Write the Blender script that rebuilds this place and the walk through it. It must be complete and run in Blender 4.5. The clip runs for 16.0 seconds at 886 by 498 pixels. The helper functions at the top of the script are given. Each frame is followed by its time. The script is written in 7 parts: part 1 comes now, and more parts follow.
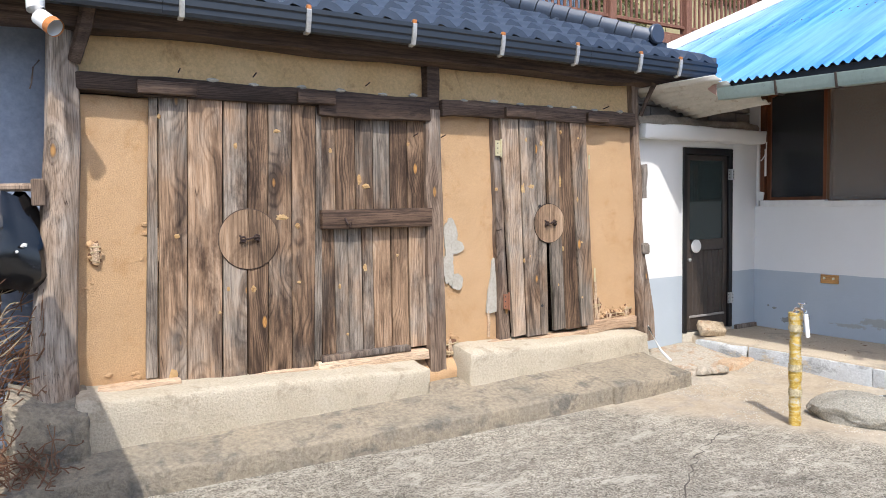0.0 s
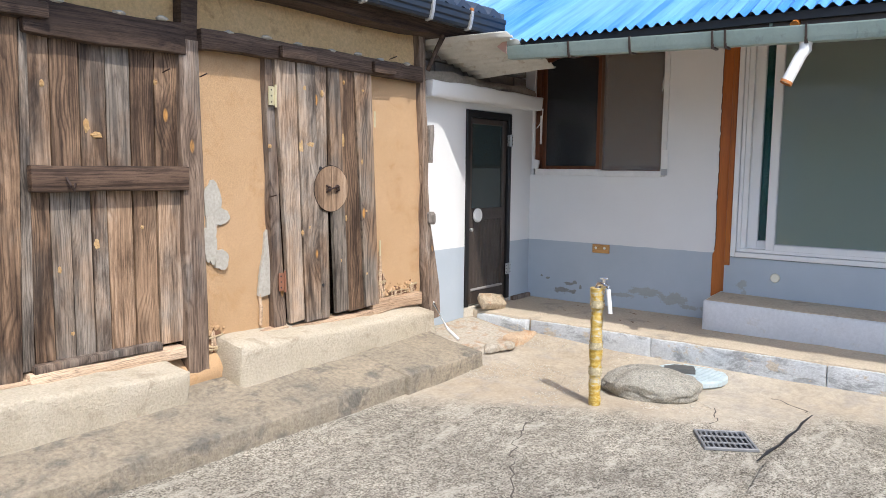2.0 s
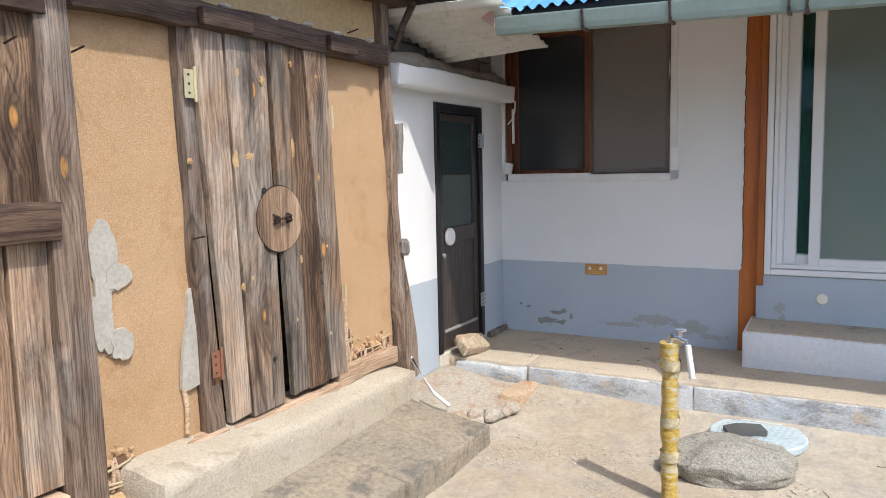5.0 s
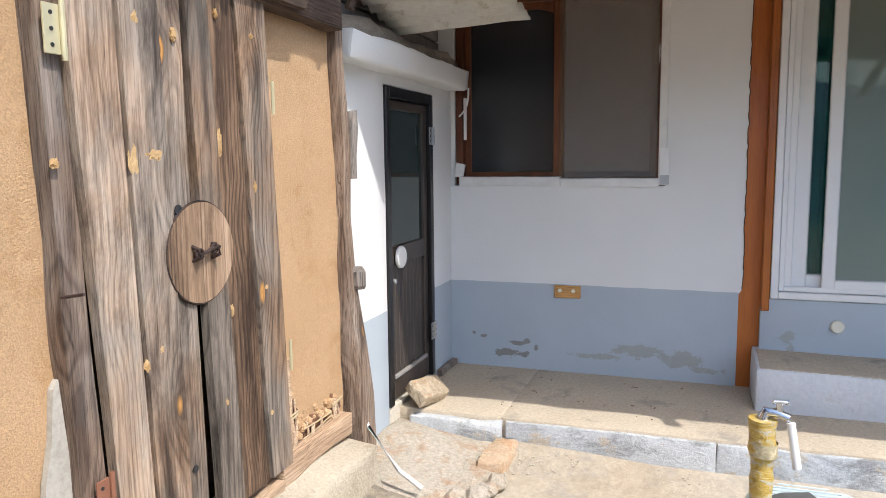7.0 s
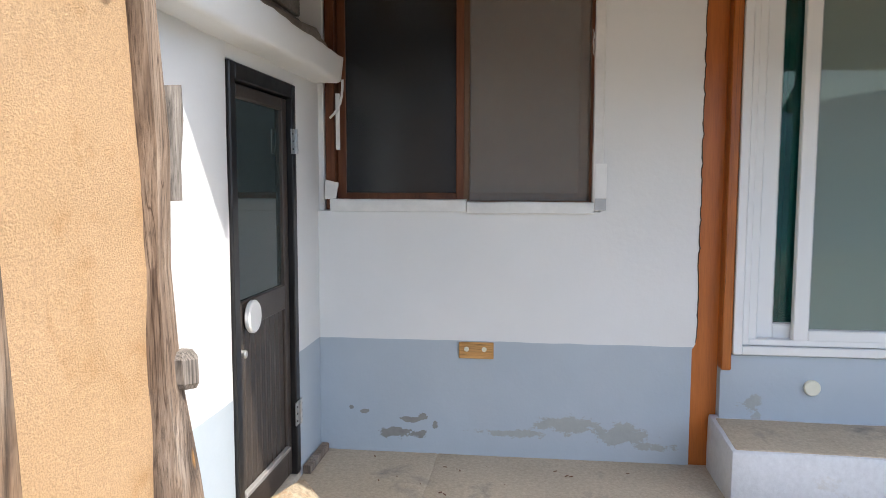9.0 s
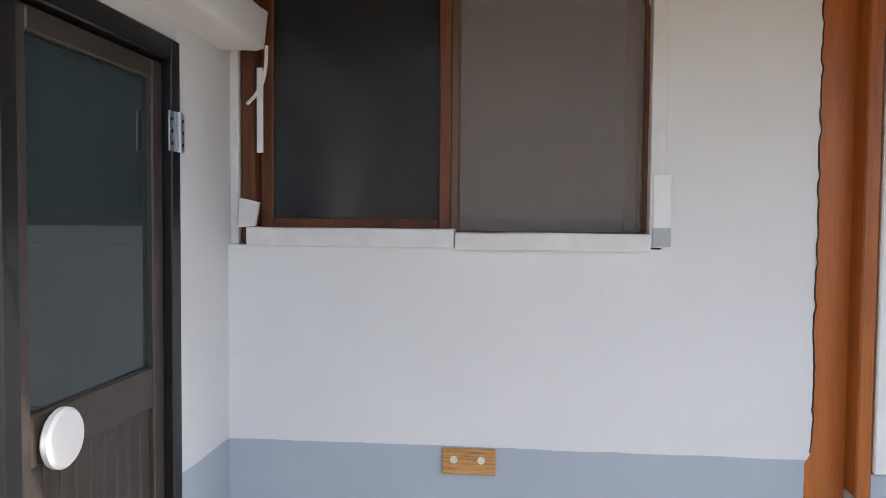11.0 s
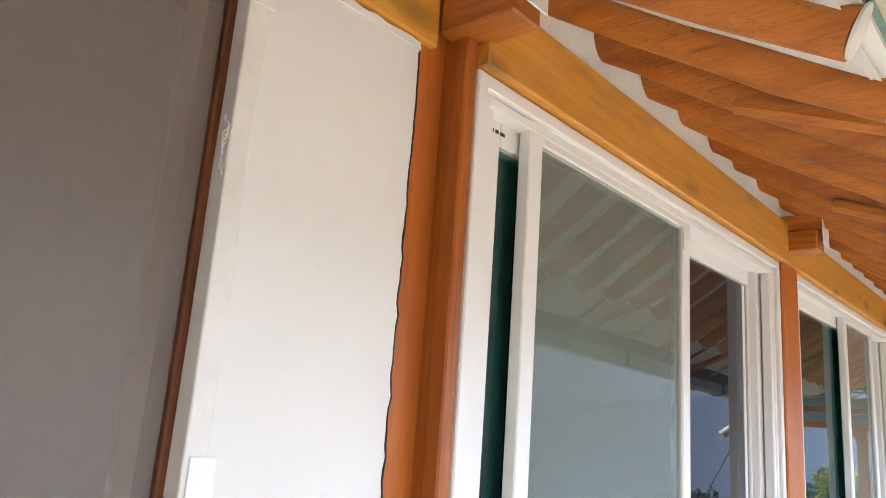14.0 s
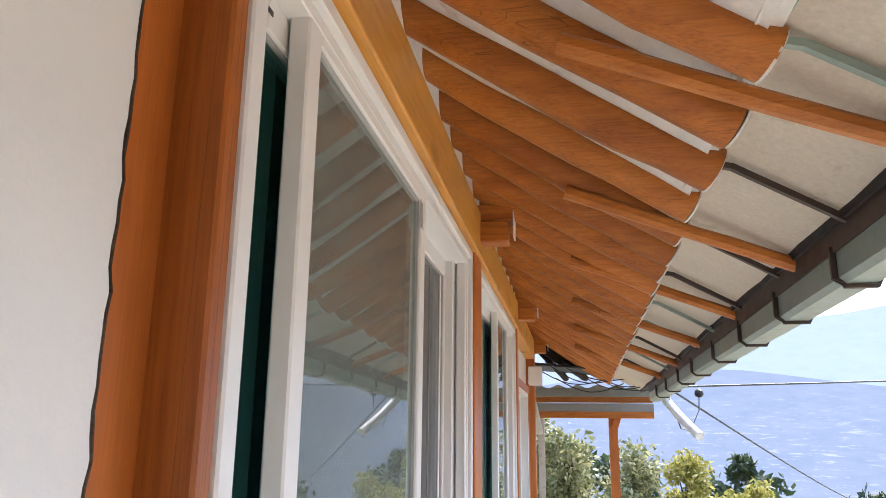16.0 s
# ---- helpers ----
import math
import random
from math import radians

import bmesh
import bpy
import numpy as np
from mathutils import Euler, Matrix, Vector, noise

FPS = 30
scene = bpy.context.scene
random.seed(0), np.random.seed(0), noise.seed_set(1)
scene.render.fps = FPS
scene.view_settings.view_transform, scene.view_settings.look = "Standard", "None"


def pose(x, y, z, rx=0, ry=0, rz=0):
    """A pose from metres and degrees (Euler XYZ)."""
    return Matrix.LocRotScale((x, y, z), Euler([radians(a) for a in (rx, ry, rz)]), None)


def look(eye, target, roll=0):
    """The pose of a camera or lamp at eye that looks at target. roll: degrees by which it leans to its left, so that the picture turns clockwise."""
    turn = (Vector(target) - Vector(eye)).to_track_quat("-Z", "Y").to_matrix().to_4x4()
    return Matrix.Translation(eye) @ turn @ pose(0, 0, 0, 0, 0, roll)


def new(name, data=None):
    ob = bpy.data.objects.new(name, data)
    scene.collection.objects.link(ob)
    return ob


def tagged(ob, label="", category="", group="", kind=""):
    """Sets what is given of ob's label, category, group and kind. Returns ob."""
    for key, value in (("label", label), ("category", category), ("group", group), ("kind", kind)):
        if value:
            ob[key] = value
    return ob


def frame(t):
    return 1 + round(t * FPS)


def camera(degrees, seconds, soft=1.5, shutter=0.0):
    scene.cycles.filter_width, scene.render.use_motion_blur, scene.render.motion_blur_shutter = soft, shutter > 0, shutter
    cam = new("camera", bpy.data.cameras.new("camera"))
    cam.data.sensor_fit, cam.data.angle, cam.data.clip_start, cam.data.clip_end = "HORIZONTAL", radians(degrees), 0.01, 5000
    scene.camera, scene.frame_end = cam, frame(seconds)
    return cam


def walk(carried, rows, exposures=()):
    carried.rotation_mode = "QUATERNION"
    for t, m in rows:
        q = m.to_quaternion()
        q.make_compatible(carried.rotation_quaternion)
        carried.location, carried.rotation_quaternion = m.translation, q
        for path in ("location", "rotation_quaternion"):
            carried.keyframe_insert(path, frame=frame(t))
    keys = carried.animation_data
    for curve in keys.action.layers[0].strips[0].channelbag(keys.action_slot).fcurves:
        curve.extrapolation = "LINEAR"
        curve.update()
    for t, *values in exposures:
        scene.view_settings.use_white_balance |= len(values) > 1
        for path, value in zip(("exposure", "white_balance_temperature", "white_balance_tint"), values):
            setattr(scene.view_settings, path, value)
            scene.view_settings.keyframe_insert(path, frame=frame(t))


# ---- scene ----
cam = camera(62.1, 16.0, 0.85)
PATH = [
    (0, (0.454, 0.0, 1.625), (1.514, 1.693, 1.509), -0.9),
    (0.5, (0.568, 0.149, 1.599), (1.733, 1.766, 1.438), -0.6),
    (1, (0.686, 0.334, 1.603), (2.032, 1.798, 1.392), -0.0),
    (1.5, (0.745, 0.539, 1.591), (2.202, 1.891, 1.375), 0.1),
    (2, (0.782, 0.811, 1.613), (2.351, 2.031, 1.399), 0.6),
    (2.5, (0.864, 1.006, 1.61), (2.531, 2.089, 1.394), 1.0),
    (3, (0.999, 1.164, 1.66), (2.738, 2.129, 1.442), -0.3),
    (3.5, (1.132, 1.369, 1.655), (2.92, 2.236, 1.434), -0.3),
    (4, (1.292, 1.602, 1.67), (3.084, 2.462, 1.445), -0.5),
    (4.5, (1.494, 1.858, 1.666), (3.265, 2.76, 1.444), -1.0),
    (4.7, (1.547, 1.962, 1.677), (3.282, 2.932, 1.456), -1.3),
    (6.8, (2.267, 2.954, 1.751), (4.087, 3.745, 1.506), -1.0),
    (7, (2.39, 3.025, 1.745), (4.264, 3.679, 1.504), -0.6),
    (7.5, (2.635, 3.166, 1.742), (4.543, 3.712, 1.495), -0.6),
    (8, (2.902, 3.301, 1.754), (4.813, 3.839, 1.521), -0.6),
    (8.5, (3.217, 3.452, 1.729), (5.176, 3.81, 1.54), -0.1),
    (9, (3.502, 3.543, 1.718), (5.479, 3.78, 1.535), 0.1),
    (9.2, (3.623, 3.576, 1.716), (5.601, 3.811, 1.529), 0.1),
    (11.3, (4.892, 3.679, 1.662), (6.885, 3.838, 1.625), 0.4),
    (11.5, (5.001, 3.697, 1.669), (6.997, 3.819, 1.67), 0.2),
    (12, (5.223, 3.787, 1.768), (7.22, 3.699, 1.846), 0.9),
    (12.5, (5.36, 3.801, 1.843), (7.309, 3.476, 2.152), 2.1),
    (13, (5.473, 3.845, 1.875), (7.287, 3.093, 2.254), 4.3),
    (13.5, (5.686, 3.945, 1.894), (7.26, 2.78, 2.303), 3.9),
    (14, (5.834, 3.95, 1.891), (7.124, 2.49, 2.342), 4.2),
    (14.1, (5.876, 3.947, 1.877), (7.111, 2.443, 2.338), 3.7),
    (14.5, (6.017, 3.92, 1.918), (7.063, 2.278, 2.376), 3.0),
    (15, (6.126, 3.855, 1.928), (6.954, 2.093, 2.385), 1.8),
    (15.5, (6.289, 3.708, 1.912), (6.9, 1.861, 2.374), 1.6),
    (16, (6.498, 3.501, 1.969), (6.828, 1.586, 2.445), 0.6),
]
EXPOSURES = [(0.0, 1.06, 6250, 10), (4.5, 0.95, 6250, 10), (7.0, 1.13, 6250, 10), (9.0, 1.48, 6350, 8), (11.5, 1.7, 6350, 10), (13.0, 2.68, 6350, 9), (14.0, 2.66, 6350, 9), (14.5, 2.58, 6350, 9), (16.0, 2.26, 6350, 12)]
walk(cam, [(t, look(eye, target, roll)) for t, eye, target, roll in PATH], EXPOSURES)

# ---- world, sun, exposure ----
SUN_WAY = Vector((0.25, 0.49, -0.755)).normalized()
world = bpy.data.worlds.new("world")
scene.world = world
world.use_nodes = True
wn = world.node_tree.nodes
sky = wn.new("ShaderNodeTexSky")
sky.sky_type = "NISHITA"
sky.sun_disc = False
sky.sun_elevation = math.asin(-SUN_WAY.z)
sky.sun_rotation = math.atan2(-SUN_WAY.x, -SUN_WAY.y)
sky.air_density, sky.dust_density = 1.0, 2.0
wn["Background"].inputs[1].default_value = 0.15
world.node_tree.links.new(sky.outputs[0], wn["Background"].inputs[0])
sun = new("sun", bpy.data.lights.new("sun", "SUN"))
sun.data.energy, sun.data.angle, sun.data.color = 2.15, radians(0.55), (1.0, 0.95, 0.88)
sun.matrix_world = look((0, 0, 30), Vector((0, 0, 30)) + SUN_WAY)


# ---- materials ----
class Nodes:
    """A short way to write node materials."""

    def __init__(self, name, rough=0.7, metal=0.0, spec=0.4):
        self.m = bpy.data.materials.new(name)
        self.m.use_nodes = True
        self.t = self.m.node_tree
        self.b = self.t.nodes["Principled BSDF"]
        self.b.inputs["Roughness"].default_value = rough
        self.b.inputs["Metallic"].default_value = metal
        self.b.inputs["Specular IOR Level"].default_value = spec
        co = self.t.nodes.new("ShaderNodeTexCoord")
        self.co = co.outputs["Object"]
        self.geo = self.t.nodes.new("ShaderNodeNewGeometry").outputs["Position"]

    def node(self, kind, **inputs):
        n = self.t.nodes.new(kind)
        for k, v in inputs.items():
            self.put(n.inputs[k.replace("_", " ")], v)
        return n

    def put(self, socket, v):
        if isinstance(v, bpy.types.NodeSocket):
            self.t.links.new(v, socket)
        elif isinstance(v, tuple) and len(v) == 3 and socket.type == "RGBA":
            socket.default_value = (*v, 1)
        else:
            socket.default_value = v

    def scaled(self, co, s, off=None):
        n = self.node("ShaderNodeVectorMath")
        n.operation = "MULTIPLY"
        self.put(n.inputs[0], co)
        n.inputs[1].default_value = s
        if off is None:
            return n.outputs[0]
        a = self.node("ShaderNodeVectorMath")
        self.put(a.inputs[0], n.outputs[0])
        self.put(a.inputs[1], off)
        return a.outputs[0]

    def shift(self, co, amount=30.0):
        r = self.node("ShaderNodeObjectInfo").outputs["Random"]
        k = self.math("MULTIPLY", r, amount)
        c = self.node("ShaderNodeCombineXYZ")
        for i in range(3):
            self.put(c.inputs[i], k)
        a = self.node("ShaderNodeVectorMath")
        self.put(a.inputs[0], co)
        self.put(a.inputs[1], c.outputs[0])
        return a.outputs[0]

    def noise(self, co, scale, detail=4.0, rough=0.55, dist=0.0):
        n = self.node("ShaderNodeTexNoise", Vector=co, Scale=scale, Detail=detail, Roughness=rough, Distortion=dist)
        return n.outputs[0]

    def ramp(self, fac, stops):
        n = self.node("ShaderNodeValToRGB", Fac=fac)
        e = n.color_ramp.elements
        while len(e) < len(stops):
            e.new(0.5)
        for el, (p, c) in zip(e, stops):
            el.position = p
            el.color = (*c, 1) if isinstance(c, tuple) else (c, c, c, 1)
        return n.outputs[0]

    def mix(self, fac, a, b, mode="MIX"):
        n = self.t.nodes.new("ShaderNodeMix")
        n.data_type, n.blend_type = "RGBA", mode
        self.put(n.inputs[0], fac)
        self.put(n.inputs[6], a)
        self.put(n.inputs[7], b)
        return n.outputs[2]

    def math(self, op, a, b=0.0):
        n = self.t.nodes.new("ShaderNodeMath")
        n.operation = op
        self.put(n.inputs[0], a)
        self.put(n.inputs[1], b)
        return n.outputs[0]

    def xyz(self, co):
        return self.node("ShaderNodeSeparateXYZ", Vector=co).outputs

    def bump(self, height, strength=0.3, distance=0.01, chain=None):
        n = self.node("ShaderNodeBump", Strength=strength, Distance=distance, Height=height)
        if chain is not None:
            self.put(n.inputs["Normal"], chain)
        return n.outputs[0]

    def done(self, color=None, normal=None, rough=None):
        if color is not None:
            self.put(self.b.inputs["Base Color"], color)
        if normal is not None:
            self.put(self.b.inputs["Normal"], normal)
        if rough is not None:
            self.put(self.b.inputs["Roughness"], rough)
        return self.m


def rough_mat(name, c1, c2, c3=None, big=2.0, fine=40.0, rough=0.85, bump=0.4, dist=0.01, spec=0.3, metal=0.0, c3at=0.62, grain=0.25):
    """Stone, plaster, concrete, paint: broad tone, stains and fine grain."""
    n = Nodes(name, rough, metal, spec)
    broad = n.noise(n.co, big, 5, 0.6)
    col = n.mix(n.ramp(broad, [(0.3, 0.0), (0.7, 1.0)]), c1, c2)
    if c3:
        st = n.noise(n.scaled(n.co, (1, 1, 1), (7.3, 2.1, 4.4)), big * 2.3, 6, 0.68, 0.4)
        col = n.mix(n.ramp(st, [(c3at - 0.06, 0.0), (c3at + 0.08, 1.0)]), col, c3)
    f = n.noise(n.co, fine, 4, 0.7)
    g = n.ramp(f, [(0.25, 1 - grain), (0.75, 1 + grain * 0.4)])
    col = n.mix(1.0, col, g, "MULTIPLY")
    nor = n.bump(f, bump, dist)
    return n.done(col, nor)


def wood_mat(name, tones, axis=2, knots=True, rough=0.75, ring=4.0, bump=0.5, knot_tone=(0.42, 0.22, 0.07), spec=0.3, grey=None, contrast=0.5, cross=0.9, streaky=0.75, swirl=1.0, cracks=0.0, sooty=0.0, spread=0.24):
    """Flat-sawn wood with grain along one axis: arched growth rings, fine streaks, knots. tones: dark, middle, light."""
    n = Nodes(name, rough, 0, spec)
    rnd = n.node("ShaderNodeObjectInfo").outputs["Random"]
    co = n.shift(n.co)
    gen = n.xyz(n.t.nodes["Texture Coordinate"].outputs["Generated"])
    side = gen[0] if axis == 2 else gen[2]
    pith = n.math("ADD", n.math("MULTIPLY", n.math("FRACT", n.math("MULTIPLY", rnd, 7.31)), 1.5), -0.25)
    off = n.math("SUBTRACT", side, pith)
    arch = n.math("MULTIPLY", n.math("MULTIPLY", off, off), 2.2 * cross)
    s = [3.0, 3.0, 3.0]
    s[axis] = 0.7
    slow = n.noise(n.scaled(co, tuple(s)), 1.0, 3, 0.5, 0.6)
    field = n.math("ADD", arch, n.math("MULTIPLY", slow, swirl))
    d = None
    if knots:
        ks = [6.0, 6.0, 6.0]
        ks[axis] = 2.4
        d = n.node("ShaderNodeTexVoronoi", Vector=n.scaled(co, tuple(ks)), Scale=0.9, Randomness=1.0).outputs["Distance"]
        field = n.math("ADD", field, n.ramp(d, [(0.0, 1.0), (0.16, 0.45), (0.42, 0.0)]))
    s = [1.0, 1.0, 1.0]
    s[axis] = 0.03
    fine = n.noise(n.scaled(co, tuple(s)), 210.0, 4, 0.7)
    wob = n.math("MULTIPLY", fine, 0.35)
    saw = n.math("FRACT", n.math("ADD", n.math("MULTIPLY", field, ring), wob))
    rings = n.ramp(saw, [(0.0, 0.15), (0.25, 0.85), (0.7, 1.0), (0.93, 0.12)])
    s[axis] = 0.12
    streak = n.noise(n.scaled(co, tuple(s)), 16.0, 5, 0.65)
    tone = n.math("ADD", n.math("MULTIPLY", rings, contrast * 0.42), n.math("MULTIPLY", streak, 1.0 - contrast * 0.22))
    tone = n.math("ADD", tone, n.math("MULTIPLY", n.math("SUBTRACT", rnd, 0.5), spread))
    col = n.ramp(tone, [(0.34, tones[0]), (0.64, tones[1]), (0.95, tones[2])])
    if grey:
        patch = n.noise(n.scaled(co, (1.6, 1.6, 0.8)), 1.7, 5, 0.65)
        g = n.mix(1.0, grey, n.ramp(tone, [(0.34, 0.3), (0.95, 1.35)]), "MULTIPLY")
        col = n.mix(n.ramp(n.math("ADD", patch, n.math("MULTIPLY", n.math("SUBTRACT", n.math("FRACT", n.math("MULTIPLY", rnd, 3.7)), 0.5), 0.25)), [(0.42, 0.0), (0.62, 0.85)]), col, g)
    col = n.mix(streaky, col, n.ramp(fine, [(0.34, 0.25), (0.48, 0.95), (0.66, 1.35)]), "MULTIPLY")
    height = n.math("ADD", n.math("MULTIPLY", fine, 0.6), n.math("MULTIPLY", rings, 0.4))
    if sooty:
        s = [3.2, 3.2, 3.2]
        s[axis] = 0.8
        soot = n.noise(n.scaled(co, tuple(s), (9.1, 4.3, 2.2)), 1.5, 6, 0.72, 0.5)
        col = n.mix(n.ramp(soot, [(0.48, 0.0), (0.64, sooty)]), col, n.mix(1.0, col, (0.2, 0.17, 0.16), "MULTIPLY"))
    if knots:
        col = n.mix(n.ramp(d, [(0.1, 0.75), (0.26, 0.0)]), col, n.mix(0.65, col, (0.035, 0.022, 0.015)))
        col = n.mix(n.ramp(d, [(0.055, 1.0), (0.09, 0.0)]), col, n.mix(n.ramp(saw, [(0.2, 1.0), (0.6, 0.35)]), knot_tone, n.mix(0.5, knot_tone, (0.08, 0.04, 0.02))))
    if cracks:
        s = [1.0, 1.0, 1.0]
        s[axis] = 0.022
        ck = n.noise(n.scaled(co, tuple(s), (3.3, 8.1, 5.5)), 26.0, 0.6, 0.4)
        line = n.ramp(n.math("ABSOLUTE", n.math("SUBTRACT", ck, 0.5)), [(0.0, cracks), (0.007, 0.0)])
        gate = n.ramp(n.noise(n.scaled(co, tuple(s), (1.3, 0.1, 2.5)), 9.0, 2, 0.5), [(0.5, 0.0), (0.58, 1.0)])
        line = n.math("MULTIPLY", line, gate)
        col = n.mix(line, col, (0.03, 0.012, 0.006))
    return n.done(col, n.bump(height, bump, 0.004))


def plain_mat(name, col, rough=0.5, metal=0.0, spec=0.5, vary=0.12, scale=14.0):
    n = Nodes(name, rough, metal, spec)
    f = n.noise(n.co, scale, 5, 0.65)
    c = n.mix(1.0, col, n.ramp(f, [(0.3, 1 - vary), (0.7, 1 + vary * 0.4)]), "MULTIPLY")
    return n.done(c, None, n.ramp(f, [(0.2, max(0.03, rough - 0.1)), (0.8, min(1, rough + 0.12))]))


PLANK = wood_mat("weathered_plank", ((0.08, 0.048, 0.029), (0.31, 0.198, 0.12), (0.58, 0.41, 0.275)), grey=(0.33, 0.285, 0.235), contrast=0.44, ring=4.0, swirl=1.3, cracks=0.95, sooty=0.86, spread=0.32, streaky=0.64, knot_tone=(0.58, 0.29, 0.08))
BOSS_WOOD = wood_mat("boss_wood", ((0.08, 0.05, 0.031), (0.285, 0.185, 0.113), (0.52, 0.37, 0.25)), knots=False, contrast=0.5, ring=4.0, cracks=0.95, sooty=0.8, spread=0.1, streaky=0.5)
BAR = wood_mat("dark_bar_wood", ((0.05, 0.03, 0.02), (0.16, 0.1, 0.065), (0.3, 0.21, 0.15)), axis=0, knots=False, contrast=0.4, cracks=0.95, sooty=0.7)
OLD_POST = wood_mat("old_post_wood", ((0.07, 0.045, 0.032), (0.22, 0.155, 0.11), (0.44, 0.34, 0.255)), grey=(0.34, 0.3, 0.26), contrast=0.4, cracks=0.8)
PALE_POST = wood_mat("pale_weathered_post", ((0.16, 0.11, 0.075), (0.36, 0.27, 0.2), (0.55, 0.45, 0.36)), grey=(0.45, 0.41, 0.36), contrast=0.4, cracks=0.9)
BEAM_X = wood_mat("dark_beam_wood", ((0.022, 0.014, 0.01), (0.075, 0.048, 0.034), (0.15, 0.105, 0.075)), axis=0, knots=False, contrast=0.4, cracks=0.6)
SILL_WOOD = wood_mat("pale_sill_wood", ((0.36, 0.24, 0.15), (0.55, 0.4, 0.27), (0.66, 0.52, 0.38)), axis=0, knots=False, contrast=0.4, cracks=0.95)
IRON = plain_mat("rusty_iron", (0.075, 0.05, 0.042), 0.7, 0.4, 0.3, 0.5, 60)
STAIN_Z = wood_mat("orange_stain_upright", ((0.37, 0.102, 0.016), (0.47, 0.138, 0.023), (0.54, 0.178, 0.036)), axis=2, knots=False, rough=0.38, ring=2.0, bump=0.12, spec=0.45, contrast=0.3, streaky=0.18, cracks=0.8)
STAIN_X = wood_mat("orange_stain_rafter", ((0.33, 0.098, 0.014), (0.49, 0.165, 0.025), (0.6, 0.235, 0.045)), axis=0, knots=False, rough=0.45, ring=1.6, bump=0.25, spec=0.4, contrast=0.35, streaky=0.35, cracks=0.6)
STAIN_Y = wood_mat("honey_stain_beam", ((0.56, 0.25, 0.035), (0.66, 0.32, 0.05), (0.7, 0.37, 0.075)), axis=1, knots=True, rough=0.4, ring=2.0, bump=0.1, spec=0.45, knot_tone=(0.4, 0.16, 0.03), contrast=0.35, streaky=0.15)
# darker copy of the orange stain; the strip's shaded side is painted in
STAIN_SHADED = wood_mat("shaded_stain_strip", ((0.27, 0.072, 0.012), (0.38, 0.112, 0.017), (0.46, 0.155, 0.028)), axis=2, knots=False, rough=0.38, ring=2.0, bump=0.12, spec=0.45, contrast=0.3, streaky=0.25, cracks=0.9)
FRAME_BROWN = wood_mat("brown_window_wood", ((0.1, 0.032, 0.012), (0.18, 0.06, 0.022), (0.25, 0.09, 0.035)), axis=2, knots=False, rough=0.45, ring=2.0, bump=0.15, spec=0.4, contrast=0.3, streaky=0.25)
MUD = rough_mat("ochre_mud_plaster", (0.56, 0.36, 0.19), (0.61, 0.4, 0.225), (0.53, 0.325, 0.16), big=3, fine=160, bump=0.9, dist=0.008, grain=0.33, rough=0.95, c3at=0.6)
UPPER = rough_mat("dirty_ochre_plaster", (0.63, 0.42, 0.2), (0.69, 0.48, 0.25), (0.38, 0.23, 0.1), big=2.5, fine=50, bump=0.3, rough=0.95)
PATCH = rough_mat("grey_cement_patch", (0.4, 0.37, 0.31), (0.48, 0.445, 0.38), big=9, fine=60, bump=0.3)
PLINTH = rough_mat("cream_cement", (0.5, 0.43, 0.315), (0.58, 0.51, 0.395), (0.4, 0.33, 0.24), big=3, fine=70, bump=0.9, dist=0.014, rough=0.95)
STEP = rough_mat("old_step_concrete", (0.27, 0.235, 0.18), (0.39, 0.325, 0.235), (0.19, 0.17, 0.14), big=2.6, fine=38, bump=0.9, dist=0.02, c3at=0.57, grain=0.42, rough=0.95)
SLAB = rough_mat("pale_slab_concrete", (0.5, 0.45, 0.36), (0.58, 0.53, 0.44), (0.46, 0.36, 0.24), big=1.6, fine=45, bump=0.3, rough=0.92)
BRICK_RED = rough_mat("worn_brick", (0.5, 0.33, 0.2), (0.56, 0.44, 0.31), (0.5, 0.27, 0.13), big=5, fine=60, bump=0.9, rough=0.95, c3at=0.56, grain=0.35)
DOORSTEP = rough_mat("brick_stained_concrete", (0.46, 0.4, 0.31), (0.55, 0.49, 0.4), (0.46, 0.31, 0.2), big=3.2, fine=45, bump=1.0, dist=0.02, rough=0.95, c3at=0.58, grain=0.35)
LEDGE_TOP = rough_mat("sandy_concrete", (0.48, 0.4, 0.295), (0.56, 0.475, 0.36), (0.33, 0.29, 0.235), big=1.6, fine=60, bump=0.4, rough=0.92)
ROCK = rough_mat("speckled_rock", (0.4, 0.375, 0.31), (0.5, 0.465, 0.39), (0.25, 0.245, 0.215), big=14, fine=95, bump=0.8, dist=0.02, grain=0.6, c3at=0.6, rough=0.95)
ROCK_TAN = rough_mat("tan_rock", (0.46, 0.36, 0.24), (0.52, 0.42, 0.3), (0.42, 0.22, 0.1), big=5, fine=40, bump=0.8, dist=0.02, grain=0.45, rough=0.95)
WHITE_TRIM = plain_mat("white_trim", (0.74, 0.73, 0.7), 0.5, 0, 0.4, 0.12, 9)
PVC = Nodes("white_pvc", 0.42, 0, 0.4).done((0.75, 0.75, 0.74))
WHITE_PLASTER = rough_mat("white_eave_plaster", (0.8, 0.79, 0.76), (0.84, 0.83, 0.81), (0.6, 0.57, 0.52), big=3, fine=30, bump=0.5, dist=0.01, grain=0.1, rough=0.9, c3at=0.68)
TIN = rough_mat("weathered_grey_tin", (0.5, 0.48, 0.42), (0.6, 0.58, 0.52), (0.36, 0.3, 0.22), big=4, fine=30, bump=0.1, rough=0.5, spec=0.5, grain=0.12)
